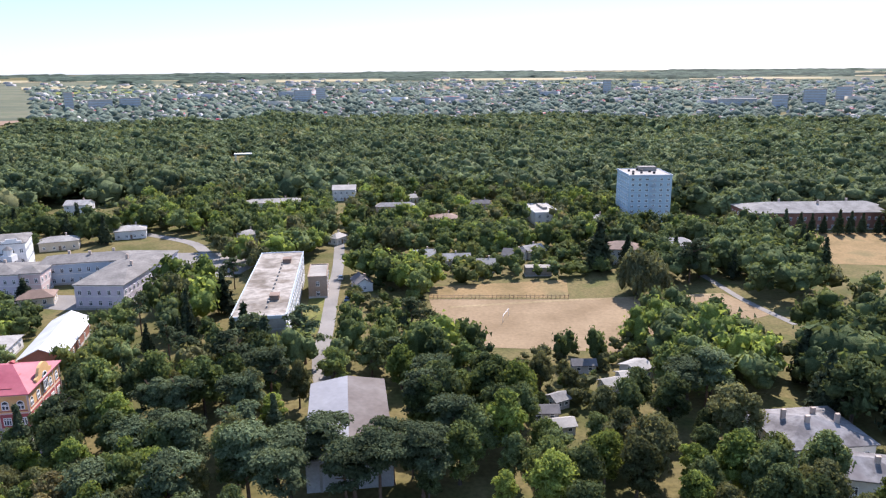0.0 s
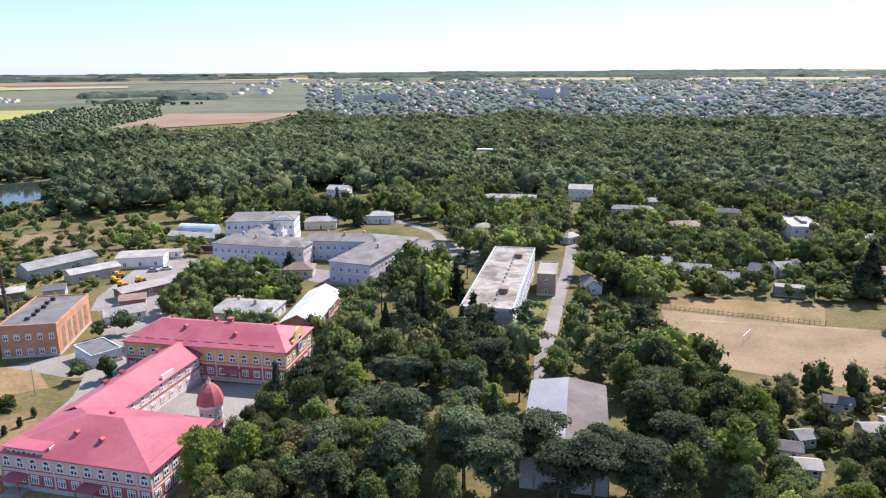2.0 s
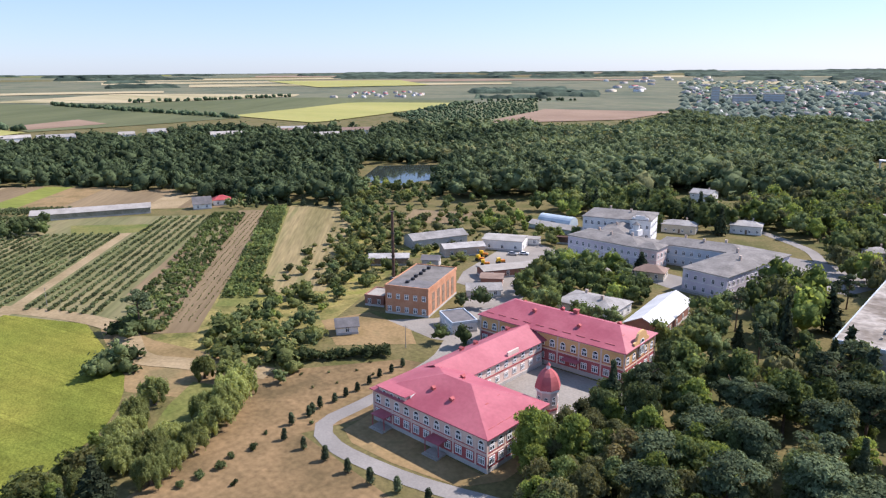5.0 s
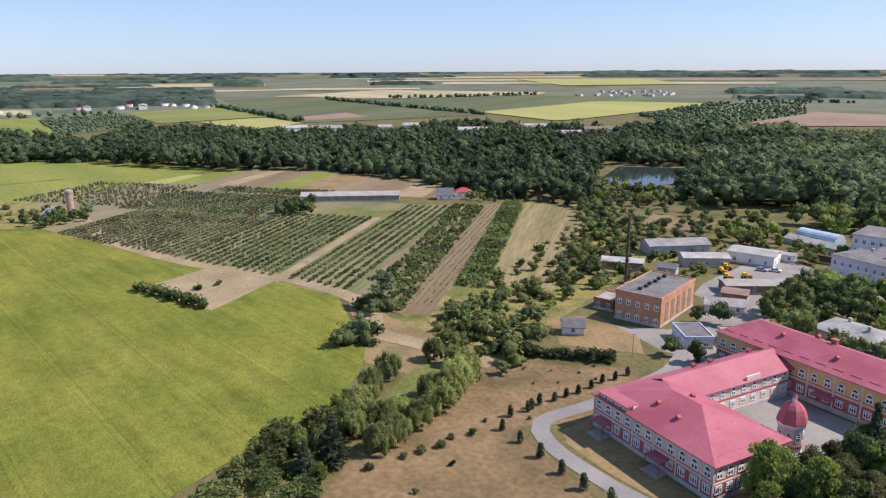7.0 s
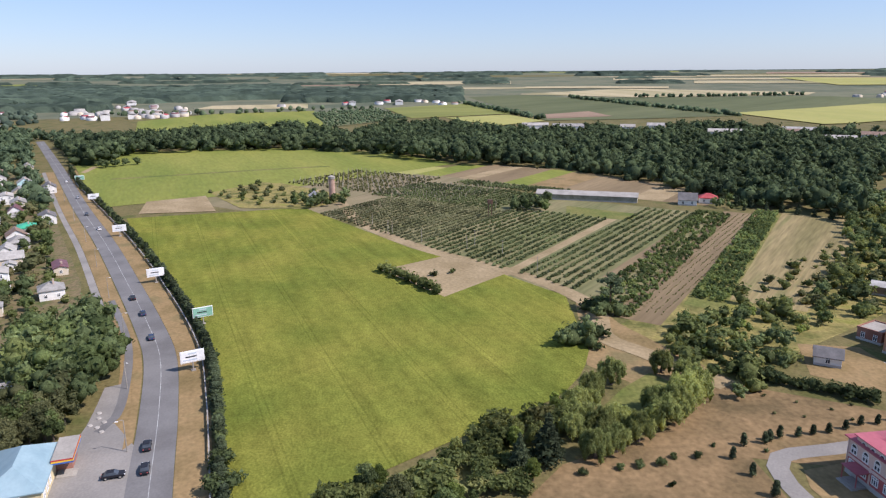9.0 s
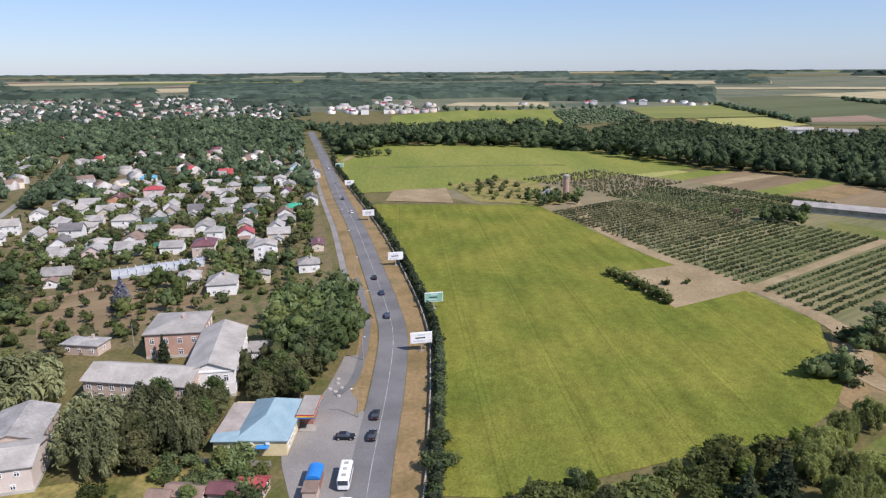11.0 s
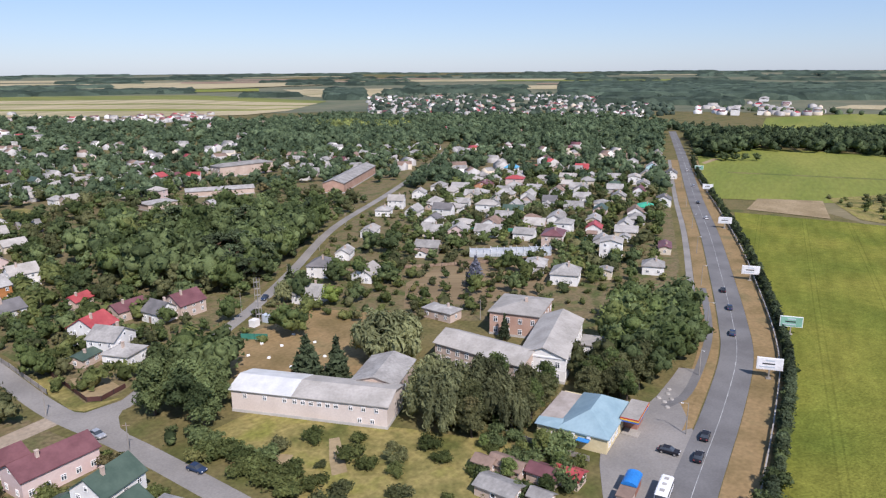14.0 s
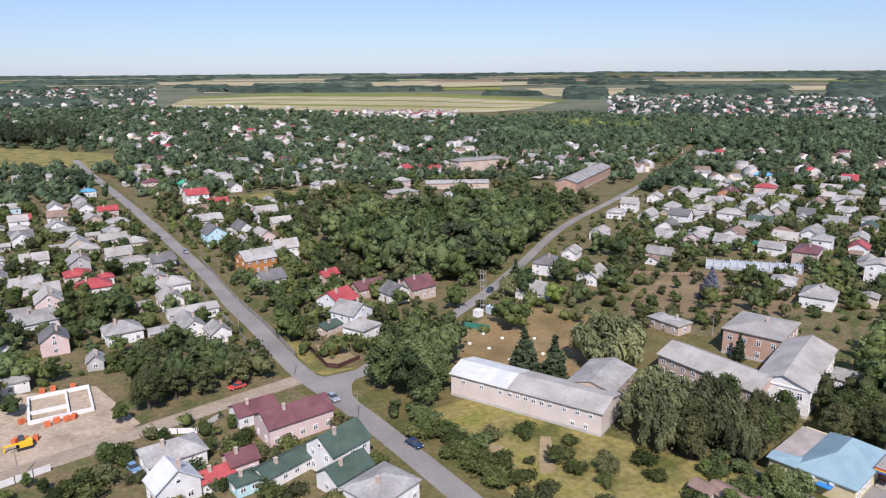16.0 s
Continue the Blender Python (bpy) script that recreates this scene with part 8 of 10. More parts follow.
# single trees round the building plot, the crossing and the shop
for x, y, k, hh, w in ((24, -191, "dark", 9, 1.2), (19, -192, "leaf", 8, 1.2), (14, -191, "leaf", 7, 1.1), (26, -217, "dark", 9, 1.2), (2, -234, "leaf", 10, 1.2), (-4, -236, "dark", 9, 1.2), (9, -220, "leaf", 7, 1.1), (-17, -203, "leaf", 7, 1.2),
                       (-10, -196, "olive", 6, 1.1), (-12, -258, "dark", 8, 1.2), (-47, -196, "leaf", 9, 1.0), (-48, -190, "leaf", 8, 1.0), (-34, -173, "bush", 3, 1.2), (-1, -160, "leaf", 5, 1.1), (-7, -149, "bush_olive", 3.5, 1.2),
                       (2, -142, "leaf", 5, 1.1), (6, -133, "bush", 4, 1.4), (-14, -127, "bush_dark", 4, 1.2), (-26, -149, "bright", 4, 1.1), (-33, -131, "bush", 3, 1.2),
                       (-103, -195, "leaf", 9, 1.1), (-126, -199, "weeping", 9, 1.0), (-110, -170, "leaf", 9, 1.25), (-135, -185, "bright", 8, 1.2), (-143, -181, "dark", 7, 1.2), (-155, -207, "leaf", 9, 1.2), (-190, -231, "dark", 10, 1.3), (-195, -223, "dark", 10, 1.3),
                       (-164, -190, "dark", 8, 1.3), (-143, -79, "olive", 9, 1.1), (-142, -86, "leaf", 9, 1.1), (-148, -82, "olive", 9, 1.0), (-166, -81, "dark", 12, 1.1), (-170, -89, "leaf", 12, 1.15), (-162, -93, "dark", 11, 1.1), (-185, -80, "leaf", 10, 1.1),
                       (-150, -96.5, "olive", 8, 1.0), (-118, -88.6, "olive", 10, 1.1), (-115, -94.5, "leaf", 10, 1.0), (-127, -89.5, "olive", 8, 1.0)):
    tree(k, x, y, hh, w, group="garden trees")
scatter(82, [(-86, 102), (-66, 76), (-48, 84), (-58, 112), (-80, 120)], 4.6, ["olive", "leaf", "olive", "bright", "dark"], 8, 13, (0.7, 0.95), 1.0, "grove beside the school", 34)
for x, y, k, hh in ((-84, 122, "leaf", 11), (-82, 130, "dark", 12), (-80, 138, "leaf", 12), (-78, 116, "bright", 11), (-76, 125, "leaf", 12), (-83, 113, "olive", 10), (-73, 134, "dark", 13), (-72, 118, "leaf", 12), (-66, 110, "olive", 12), (-70, 104, "bright", 11)):
    tree(k, x, y, hh, 0.85, group="grove beside the school")

for x, y, hh in ((-77, 97, 9), (-79, 107, 9), (-70, 86, 9), (-67, 96, 10), (-69, 90, 8), (-72, 109, 11), (-72, 84, 8), (-64, 88, 9)):
    tree("olive", x, y, hh, 0.95, group="dry-leaved trees beside the school")
scatter(84, [(-203, 160), (-240, 172), (-262, 205), (-236, 236), (-224, 222), (-204, 192), (-196, 176)], 4.2, ["bush", "bush_olive", "bush", "bush_dark"], 1.4, 3.6, (1.0, 1.4), 0.4, "scrub round the yard sheds", 55)
scatter(85, [(-236, 238), (-262, 206), (-300, 232), (-276, 268), (-250, 268)], 8.0, ["bush", "leaf_far", "bush_olive"], 2, 6, (1.0, 1.3), 0.6, "scrub round the yard sheds", 30)

# ---- more of the village, row by row ----
vr = random.Random(21)
village = 0


def house_rows(seed, poly, rz, step_x, step_y, limit, rmax=430):
    """Plots in rows along a street: a house on most of them, turned to the street."""
    global village
    r = random.Random(seed)
    c, s = math.cos(radians(rz)), math.sin(radians(rz))
    us, vs = [p[0] * c + p[1] * s for p in poly], [p[1] * c - p[0] * s for p in poly]
    made = 0
    v = min(vs)
    while v < max(vs):
        u = min(us)
        while u < max(us):
            uu, vv = u + r.uniform(-3, 3), v + r.uniform(-3, 3)
            x, y = uu * c - vv * s, uu * s + vv * c
            w, d = r.uniform(8, 12), r.uniform(6.5, 9)
            if inside(x, y, poly) and is_free(x, y, 7) and made < limit and r.random() < 0.85:
                turn = rz + r.choice((0, 90)) + r.uniform(-4, 4)
                roof = r.choice(["slate"] * 9 + ["pale"] * 5 + ["dark", "maroon", "brown", "brown", "red", "green"])
                two = r.random() < 0.12
                house(round(x, 1), round(y, 1), turn, w, d, 5.4 if two else r.uniform(2.8, 3.4), roof, r.choice(["white"] * 6 + ["cream", "brick", "grey", "pink"]), r.choice(("gable", "gable", "hip")), r.uniform(2, 3), 2 if two else 1,
                      (2, 1) if math.hypot(x, y) < 300 else (1, 1), extras=math.hypot(x, y) < 330)
                keep_off(x, y, turn, w + 1, d + 1)
                if r.random() < 0.6:
                    a, b = x + r.uniform(7, 10) * c, y + r.uniform(7, 10) * s
                    if is_free(a, b, 3):
                        house(round(a, 1), round(b, 1), turn + 90, r.uniform(4, 7), r.uniform(3, 5), 2.3, r.choice(("slate", "slate", "brown", "pale")), r.choice(("white", "brick", "grey")), "gable", 1.0, 1, (1, 1), "small outbuilding with a worn roof", False,
                              "village outbuildings", "outbuilding", "shed")
                        keep_off(a, b, turn, 7, 7)
                made += 1
            u += step_x
        v += step_y


house_rows(51, [(-160, -190), (-236, -130), (-330, -168), (-480, -250), (-420, -340), (-330, -330), (-230, -262)], 28, 17, 16, 80)
house_rows(52, [(-26, -215), (-20, -330), (-4, -460), (60, -460), (70, -190), (20, -190)], 8, 16.5, 15, 62)
house_rows(53, [(-48, -230), (-42, -330), (-30, -420), (-110, -420), (-78, -300)], 8, 19, 20, 22)
house_rows(54, [(-150, -420), (-300, -420), (-420, -460), (-470, -330), (-560, -420), (-480, -560), (-250, -560)], 25, 24, 22, 50)
house_rows(55, [(-30, -430), (-150, -430), (-240, -560), (-20, -600)], 8, 24, 22, 40)

# gardens: fruit trees and bushes between the houses
scatter(61, [(-160, -190), (-236, -124), (-330, -166), (-330, -330), (-230, -262)], 6.4, ["leaf_far", "bush", "dark_far", "bush_olive", "leaf_far", "dark_far"], 3, 7.5, (0.95, 1.3), 0.6, "garden trees", 330)
scatter(62, [(-330, -166), (-480, -250), (-420, -340), (-330, -330)], 7.6, ["leaf_far", "dark_far", "olive_far", "leaf_far", "bush"], 4, 8, (1.0, 1.3), 0.6, "garden trees", 170)
scatter(63, [(-48, -200), (-90, -190), (-82, -300), (-110, -420), (-30, -420), (-42, -330)], 6.4, ["leaf_far", "olive_far", "bush", "leaf_far", "dark_far"], 3.5, 8, (1.0, 1.3), 0.6, "garden trees", 190)
scatter(64, [(-28, -200), (-20, -330), (-4, -460), (70, -460), (80, -190), (40, -150), (4, -190)], 6.4, ["leaf_far", "olive_far", "bush", "leaf_far", "dark_far"], 3.5, 8, (1.0, 1.3), 0.6, "garden trees", 240)
scatter(65, [(-46, -140), (-20, -155), (20, -140), (30, -110), (-30, -96), (-50, -104)], 5.0, ["bush", "bush_olive", "leaf", "bush"], 1.8, 4.5, (0.9, 1.2), 0.6, "garden bushes", 60)
scatter(66, [(-98, -62), (-124, -84), (-106, -92), (-92, -76)], 4.4, ["bush", "leaf", "bush_dark"], 2.5, 5.5, (0.9, 1.2), 0.6, "garden bushes", 24)
scatter(67, [(-60, -166), (-126, -176), (-158, -140), (-205, -100), (-330, -166), (-480, -250), (-420, -340), (-296, -330), (-205, -275)], 5.0, ["bush", "bush", "bush_olive", "bush_dark"], 1.6, 3.4, (1.0, 1.5), 0.3, "garden bushes", 420)
scatter(68, [(-48, -180), (-84, -240), (-80, -300), (-110, -420), (70, -440), (90, -190), (10, -190)], 5.4, ["bush", "bush", "bush_olive", "bush_dark"], 1.6, 3.4, (1.0, 1.5), 0.3, "garden bushes", 700)
scatter(69, [(-30, -430), (-150, -430), (-300, -420), (-560, -420), (-480, -560), (-20, -600)], 11, ["leaf_far", "olive_far", "dark_far"], 5, 9, (1.0, 1.3), 0.5, "garden trees", 420)

# ---- farm sheds in clearings of the tree belt ----
for az, r, w, d, roof in ((79.8, 945, 34, 12, "pale"), (77.2, 930, 40, 12, "slate"), (65.2, 884, 46, 14, "pale"), (60.4, 938, 40, 14, "slate"), (58.0, 838, 34, 14, "pale"), (61.2, 905, 30, 12, "brown"), (55.2, 900, 44, 12, "brown"), (70.5, 960, 22, 12, "slate"), (72.6, 930, 18, 10, "pale")):
    a = radians(az)
    x, y = -math.sin(a) * r, math.cos(a) * r
    house(x, y, az + 4, w, d, 6.0, roof, "white", "gable", 3.0, 1, (4, 1), "long farm shed with a pale roof among trees", False, "farm sheds", "farm_shed", "shed")
    keep_off(x + math.sin(a) * 34, y - math.cos(a) * 34, az, w + 4, d + 80)

# ---- woodland ----
wr = np.random.default_rng(17)
NEAR_CROWNS = crowns_for(wr, 8, 6, 16, 0.065)
MID_CROWNS = crowns_for(wr, 8, 4, 13, 0.075)
GARDEN_CROWNS = crowns_for(wr, 10, 7, 22, 0.06)
FAR_CROWNS = crowns_for(wr, 8, 1, 4, 0.06, 0.95)
POND = [(-366, 292), (-388, 288), (-432, 300), (-486, 348), (-446, 400), (-412, 380), (-384, 330)]
HOLE = [(-372, 878), (-432, 880), (-430, 925), (-376, 920)]


def free_wood(x, y):
    return not inside(x, y, POND) and not inside(x, y, HOLE) and is_free(x, y, 2)


def ravine(x, y):
    az, r = math.degrees(math.atan2(-x, y)), math.hypot(x, y)
    return abs(az - 16.2) < 0.9 + 14 / r * 10 and 560 < r < 700


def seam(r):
    """The uneven line, in degrees, where the wood's leaf colour turns to its shaded tone."""
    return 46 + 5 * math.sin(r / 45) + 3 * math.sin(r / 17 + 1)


def wood_main(x, y):
    az, r = math.degrees(math.atan2(-x, y)), math.hypot(x, y)
    inner = np.interp(az, (-40, -24, -21, -5, 8, 18, 24, 28.5, 38, 42, 47.5, 49, 49.6, 55.4, 56), (380, 388, 400, 440, 462, 450, 462, 470, 428, 428, 428, 440, 592, 592, 405))
    outer = np.interp(az, (-40, -32, -22, -10, 0, 8, 15, 17, 19, 25, 29, 31, 34, 40, 46, 56), (1095, 1090, 1026, 1026, 1059, 1090, 1050, 995, 1050, 1150, 1130, 1060, 968, 930, 915, 920))
    return inner < r < outer and az < seam(r) and free_wood(x, y) and not ravine(x, y)


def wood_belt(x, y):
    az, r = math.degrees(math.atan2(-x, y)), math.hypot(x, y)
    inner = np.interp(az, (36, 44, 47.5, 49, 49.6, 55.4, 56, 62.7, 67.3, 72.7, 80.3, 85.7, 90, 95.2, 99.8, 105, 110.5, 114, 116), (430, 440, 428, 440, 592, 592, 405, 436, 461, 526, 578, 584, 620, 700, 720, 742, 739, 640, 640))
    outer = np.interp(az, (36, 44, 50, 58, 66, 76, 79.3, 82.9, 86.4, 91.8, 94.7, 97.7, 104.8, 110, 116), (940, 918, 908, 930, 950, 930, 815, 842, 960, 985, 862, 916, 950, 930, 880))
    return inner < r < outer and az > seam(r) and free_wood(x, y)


spots = polar_spots(1, -40, 55, 385, 700, 9.8, 19.0, 14.5, wood_main, roll=1.8)
canopy("near_forest", spots, NEAR_CROWNS, M_FOREST, "dense broadleaf forest with rounded green crowns")
spots = polar_spots(2, -40, 55, 700, 1200, 11.5, 23, 13.5, wood_main, grow=0.7, roll=3.0)
canopy("far_forest", spots, MID_CROWNS, M_FOREST, "dense broadleaf forest stretching away")
# past the seam the trees' shadow sides are put into a darker leaf colour
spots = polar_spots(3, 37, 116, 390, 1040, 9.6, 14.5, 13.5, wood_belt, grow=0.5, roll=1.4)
canopy("tree_belt", spots, MID_CROWNS, foliage("shaded_belt_leaves", (0.043, 0.063, 0.034), (0.086, 0.115, 0.055), None, 0.1, 0.22, 0.0), "dark belt of trees behind the fields")


def ring_rows(seed, az0, az1, r0, r1, n, w, d, h):
    r = random.Random(seed)
    out = []
    for _ in range(n):
        az = radians(r.uniform(az0, az1))
        rr = r0 + (r1 - r0) * r.random() ** 1.3
        out.append((-math.sin(az) * rr, math.cos(az) * rr, float(land(rr)), w, d, h))
    return out


VILLAGE_MEADOW = [(90, -670), (-14, -625), (-12, -760), (110, -900)]
DARK_WOOD = [(15, -865), (130, -905), (150, -1130), (20, -1010)]
zones = (ring_rows(6, 118, 150, 520, 730, 70, 10.5, 8.5, 4) + ring_rows(7, 150, 181, 520, 900, 105, 10.5, 8.5, 4) + ring_rows(12, 144, 157, 1050, 1150, 26, 12, 9, 4)
         + ring_rows(13, 153, 163, 1190, 1340, 60, 12, 9, 4) + ring_rows(14, 164, 187, 900, 1600, 90, 11, 9, 4) + ring_rows(15, 120, 141, 860, 1150, 26, 10.5, 8.5, 4))
VILLAGE_FAR = [q for q in zones if is_free(q[0], q[1], 8) and not inside(q[0], q[1], VILLAGE_MEADOW) and not inside(q[0], q[1], DARK_WOOD)]
HX, HY = np.array([q[0] for q in VILLAGE_FAR]), np.array([q[1] for q in VILLAGE_FAR])


def village_woods(x, y):
    r, az = math.hypot(x, y), math.degrees(math.atan2(-x, y)) % 360
    if r > np.interp(az, (113, 122, 140, 143, 150, 158, 166, 175, 190), (900, 1150, 1150, 1220, 1110, 1180, 1370, 1540, 1700)) or inside(x, y, VILLAGE_MEADOW) or inside(x, y, DARK_WOOD):
        return False
    ux, uy = x / r, y / r
    along, across = (HX - x) * ux + (HY - y) * uy, (HX - x) * uy - (HY - y) * ux
    return is_free(x, y, 3) and not bool(np.any((np.abs(across) < 9) & (along > -8) & (along < 20)))


spots = polar_spots(4, 116, 187, 470, 740, 11, 11, 9.5, village_woods, thin=0.12)
canopy("village_trees", spots, MID_CROWNS, M_VILLAGEWOOD, "garden trees among the far village houses")
spots = polar_spots(5, 113, 153, 740, 1230, 11.5, 15.5, 12, village_woods, grow=0.3, thin=0.06)
canopy("village_wood", spots, MID_CROWNS, M_VILLAGEWOOD, "broad belt of trees beyond the village")
spots = polar_spots(25, 153, 190, 740, 1700, 15, 15.5, 9.5, village_woods, grow=0.5, thin=0.25)
canopy("village_wood", spots, MID_CROWNS, M_VILLAGEWOOD, "loose trees and hedges beyond the village")
spots = polar_spots(26, 137.5, 145, 900, 1000, 12, 14, 12.5, None, thin=0.2)
canopy("pond_willows", spots, MID_CROWNS, M_WILLOW, "pale rounded willows beyond the village")
spots = polar_spots(27, 181, 188, 868, 1120, 7.5, 9.5, 15.5, lambda x, y: inside(x, y, DARK_WOOD))
canopy("dark_wood", spots, MID_CROWNS, M_SPRUCE, "dark even block of conifers")
sheet("village_meadow", VILLAGE_MEADOW, 0.06, M_WEEDY, "rough yellow-green meadow behind the houses")
# town trees wear the paler leaf colour with haze mixed in
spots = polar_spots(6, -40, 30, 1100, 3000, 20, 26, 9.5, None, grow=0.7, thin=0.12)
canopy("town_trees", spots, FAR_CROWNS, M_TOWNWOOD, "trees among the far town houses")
spots = polar_spots(7, 117, 141, 1180, 2000, 21, 18, 9, None, grow=0.6, thin=0.3)
canopy("suburb_trees", spots, FAR_CROWNS, M_FARWOOD, "trees among far suburb houses")
spots = polar_spots(9, 176, 195, 1680, 2900, 24, 18, 9, None, grow=0.6, thin=0.35)
canopy("suburb_trees", spots, FAR_CROWNS, M_FARWOOD, "trees among far suburb houses")
# woods near the horizon: strips and blocks between the fields
def wood_blocks(name, rows, material, label):
    """Far woods as uneven roofs of crowns with steep edges. rows: az0, az1, r0, r1, height."""
    g = np.random.default_rng(len(rows))
    V, F, base = [], [], 0
    for az0, az1, r0, r1, h in rows:
        step = r0 / 160
        nu, nv = max(4, int(r0 * radians(az1 - az0) / step)), max(3, int((r1 - r0) / (step * 1.6)))
        az = np.radians(np.linspace(az0, az1, nu + 1))[None, :] + g.normal(0, 0.25, (nv + 1, nu + 1)) * radians(az1 - az0) / nu
        lean = r0 * 0.012 * np.cumsum(g.normal(0, 0.35, nu + 1))[None, :] * (r0 < 4600)
        rr = np.linspace(r0, r1, nv + 1)[:, None] + g.normal(0, 0.25, (nv + 1, nu + 1)) * step + lean - lean.mean()
        z = land(rr) + h * g.uniform(0.6, 1.15, rr.shape)
        z[0], z[-1], z[:, 0], z[:, -1] = land(rr[0]) - 2, land(rr[-1]) - 2, land(rr[:, 0]) - 2, land(rr[:, -1]) - 2
        V.append(np.stack([-np.sin(az) * rr, np.cos(az) * rr, z], 2).reshape(-1, 3))
        k = (np.arange(nv)[:, None] * (nu + 1) + np.arange(nu)[None, :]).reshape(-1) + base
        F.append(np.concatenate([np.stack([k, k + 1, k + nu + 2], 1), np.stack([k, k + nu + 2, k + nu + 1], 1)]))
        base += (nv + 1) * (nu + 1)
    ob = link_mesh(name, mesh_np(name, np.concatenate(V), np.concatenate(F), [material]), material)
    return tagged(ob, label, "woodland", "", "stuff")


fw = random.Random(9)
rows = []
for r0 in (1800, 2050, 2330, 2700, 3150, 3600, 4100, 4450):
    a = -46 + fw.uniform(-6, 6)
    while a < 196:
        w = fw.uniform(3, 15)
        town = (a < 36 and r0 < 2900) or (113 < a + w and a < 146 and r0 < 2000) or (138 < a + w and a < 178 and r0 < 2000) or (44 < a + w and a < 61 and 2200 < r0 < 3300) or (52 < a + w and a < 86 and r0 < 2350) or (a + w > 140 and a < 178 and r0 < 2350) or (97 < a + w and a < 107 and r0 < 1900)
        if not town:
            rows.append((a, a + w, r0 + fw.uniform(-60, 60), r0 + fw.uniform(110, 260), 11))
        a += w + fw.choice((0.5, 1.5, 4, 8, 12)) * (1.0 if r0 < 3200 else 0.8)
rows += [(85.5, 100, 1640, 2250, 13), (99, 126, 1800, 2650, 13), (-30, 30, 3500, 4300, 9), (128, 140, 2050, 2200, 13), (141, 144.6, 1760, 2280, 14), (154, 173, 2250, 2480, 12),
         (146, 151, 1930, 2060, 11), (112, 123, 1530, 1700, 12), (40, 46, 1760, 1800, 9), (-46, 197, 4760, 4900, 2.5)]
wood_blocks("distant_woods", rows, M_FARWOOD, "dark woods and shelter belts near the horizon")


def tree_row(seed, a, b, gap, size, height, wide=0.0):
    """A shelter belt of trees along a straight line over the land."""
    g = np.random.default_rng(seed)
    n = int(math.hypot(b[0] - a[0], b[1] - a[1]) / gap)
    t = (np.arange(n) + g.uniform(-0.35, 0.35, n)) / n
    x, y = a[0] + (b[0] - a[0]) * t + g.normal(0, 1 + wide, n), a[1] + (b[1] - a[1]) * t + g.normal(0, 1 + wide, n)
    return np.stack([x, y, land(np.hypot(x, y)), size * g.uniform(0.7, 1.25, n), height * g.uniform(0.75, 1.2, n)], 1)


def patch_plants(seed, near, far, nu, nv, size, height, drop=0.15):
    """Rows of bushes over a far patch."""
    g = np.random.default_rng(seed)
    near, far = np.array(near, float), np.array(far, float)
    out = []
    for v in np.linspace(0.03, 0.97, nv):
        for u in np.linspace(0.02, 0.98, nu):
            if g.uniform() < drop:
                continue
            q = u + g.normal(0, 0.3 / nu)
            ks, kf = np.linspace(0, 1, len(near)), np.linspace(0, 1, len(far))
            a = np.array([np.interp(q, ks, near[:, 0]), np.interp(q, ks, near[:, 1])])
            b = np.array([np.interp(q, kf, far[:, 0]), np.interp(q, kf, far[:, 1])])
            x, y = a + (b - a) * v
            out.append((x, y, float(land(math.hypot(x, y))), size * g.uniform(0.7, 1.3), height * g.uniform(0.7, 1.3)))
    return np.array(out)


belts = np.concatenate([tree_row(301, (-1725, 398), (-1129, 534), 5, 14, 9, 4), tree_row(302, (-1546, 123), (-1110, 212), 6, 14, 9, 4), tree_row(303, (-1706, 553), (-1690, 970), 10, 16, 10, 2), tree_row(304, (-1276, -389), (-1384, -150), 15, 17, 11, 3),
                        tree_row(305, (-950, 735), (-1147, 1096), 7, 14, 9, 6), tree_row(306, (-1190, 1180), (-1030, 1330), 10, 13, 8, 4), tree_row(307, (-1380, -150), (-1430, -60), 15, 15, 9, 3), tree_row(308, (-1300, -560), (-1280, -400), 13, 15, 10, 4)])
canopy("shelter_belts", belts, FAR_CROWNS, M_VILLAGEWOOD, "shelter belts of trees between far fields")
canopy("nursery_bushes", patch_plants(311, *NURSERY, 20, 26, 7, 4.5), FAR_CROWNS, M_VILLAGEWOOD, "rows of bushes in a far nursery")
canopy("plantation_trees", patch_plants(312, *PLANTATION, 34, 26, 7, 5, 0.2), FAR_CROWNS, M_VILLAGEWOOD, "rows of young plantation trees")
for x, y, w, d, h, rz in ((-1198, -500, 60, 14, 9, 113), (-1215, -462, 24, 14, 7, 111), (-1450, -560, 40, 14, 6, 112), (-1560, -20, 70, 16, 7, 91), (-1540, -120, 40, 14, 7, 95), (-1690, -640, 300, 18, 5, 110)):
    works = thing("far_works_hall", "long pale industrial hall before a wood", "industrial hall", x, y, float(land(math.hypot(x, y))) - 0.2, rz + 90, "far industrial halls")
    part("wall", boxes((0, 0, 0, w, d, h)), M_WHITE, works)
    part("roof", gable_roof(w, d, h, 2.0, 0.5), M_METALROOF, works)

# ---- orchard rows ----
orow = np.random.default_rng(4)
M_FRUIT = foliage("fruit_bush_leaves", (0.078, 0.102, 0.050), (0.142, 0.170, 0.078), None, 0.1, 0.3, 0.0)
BUSHLETS = crowns_for(wr, 6, 1, 16, 0.2)


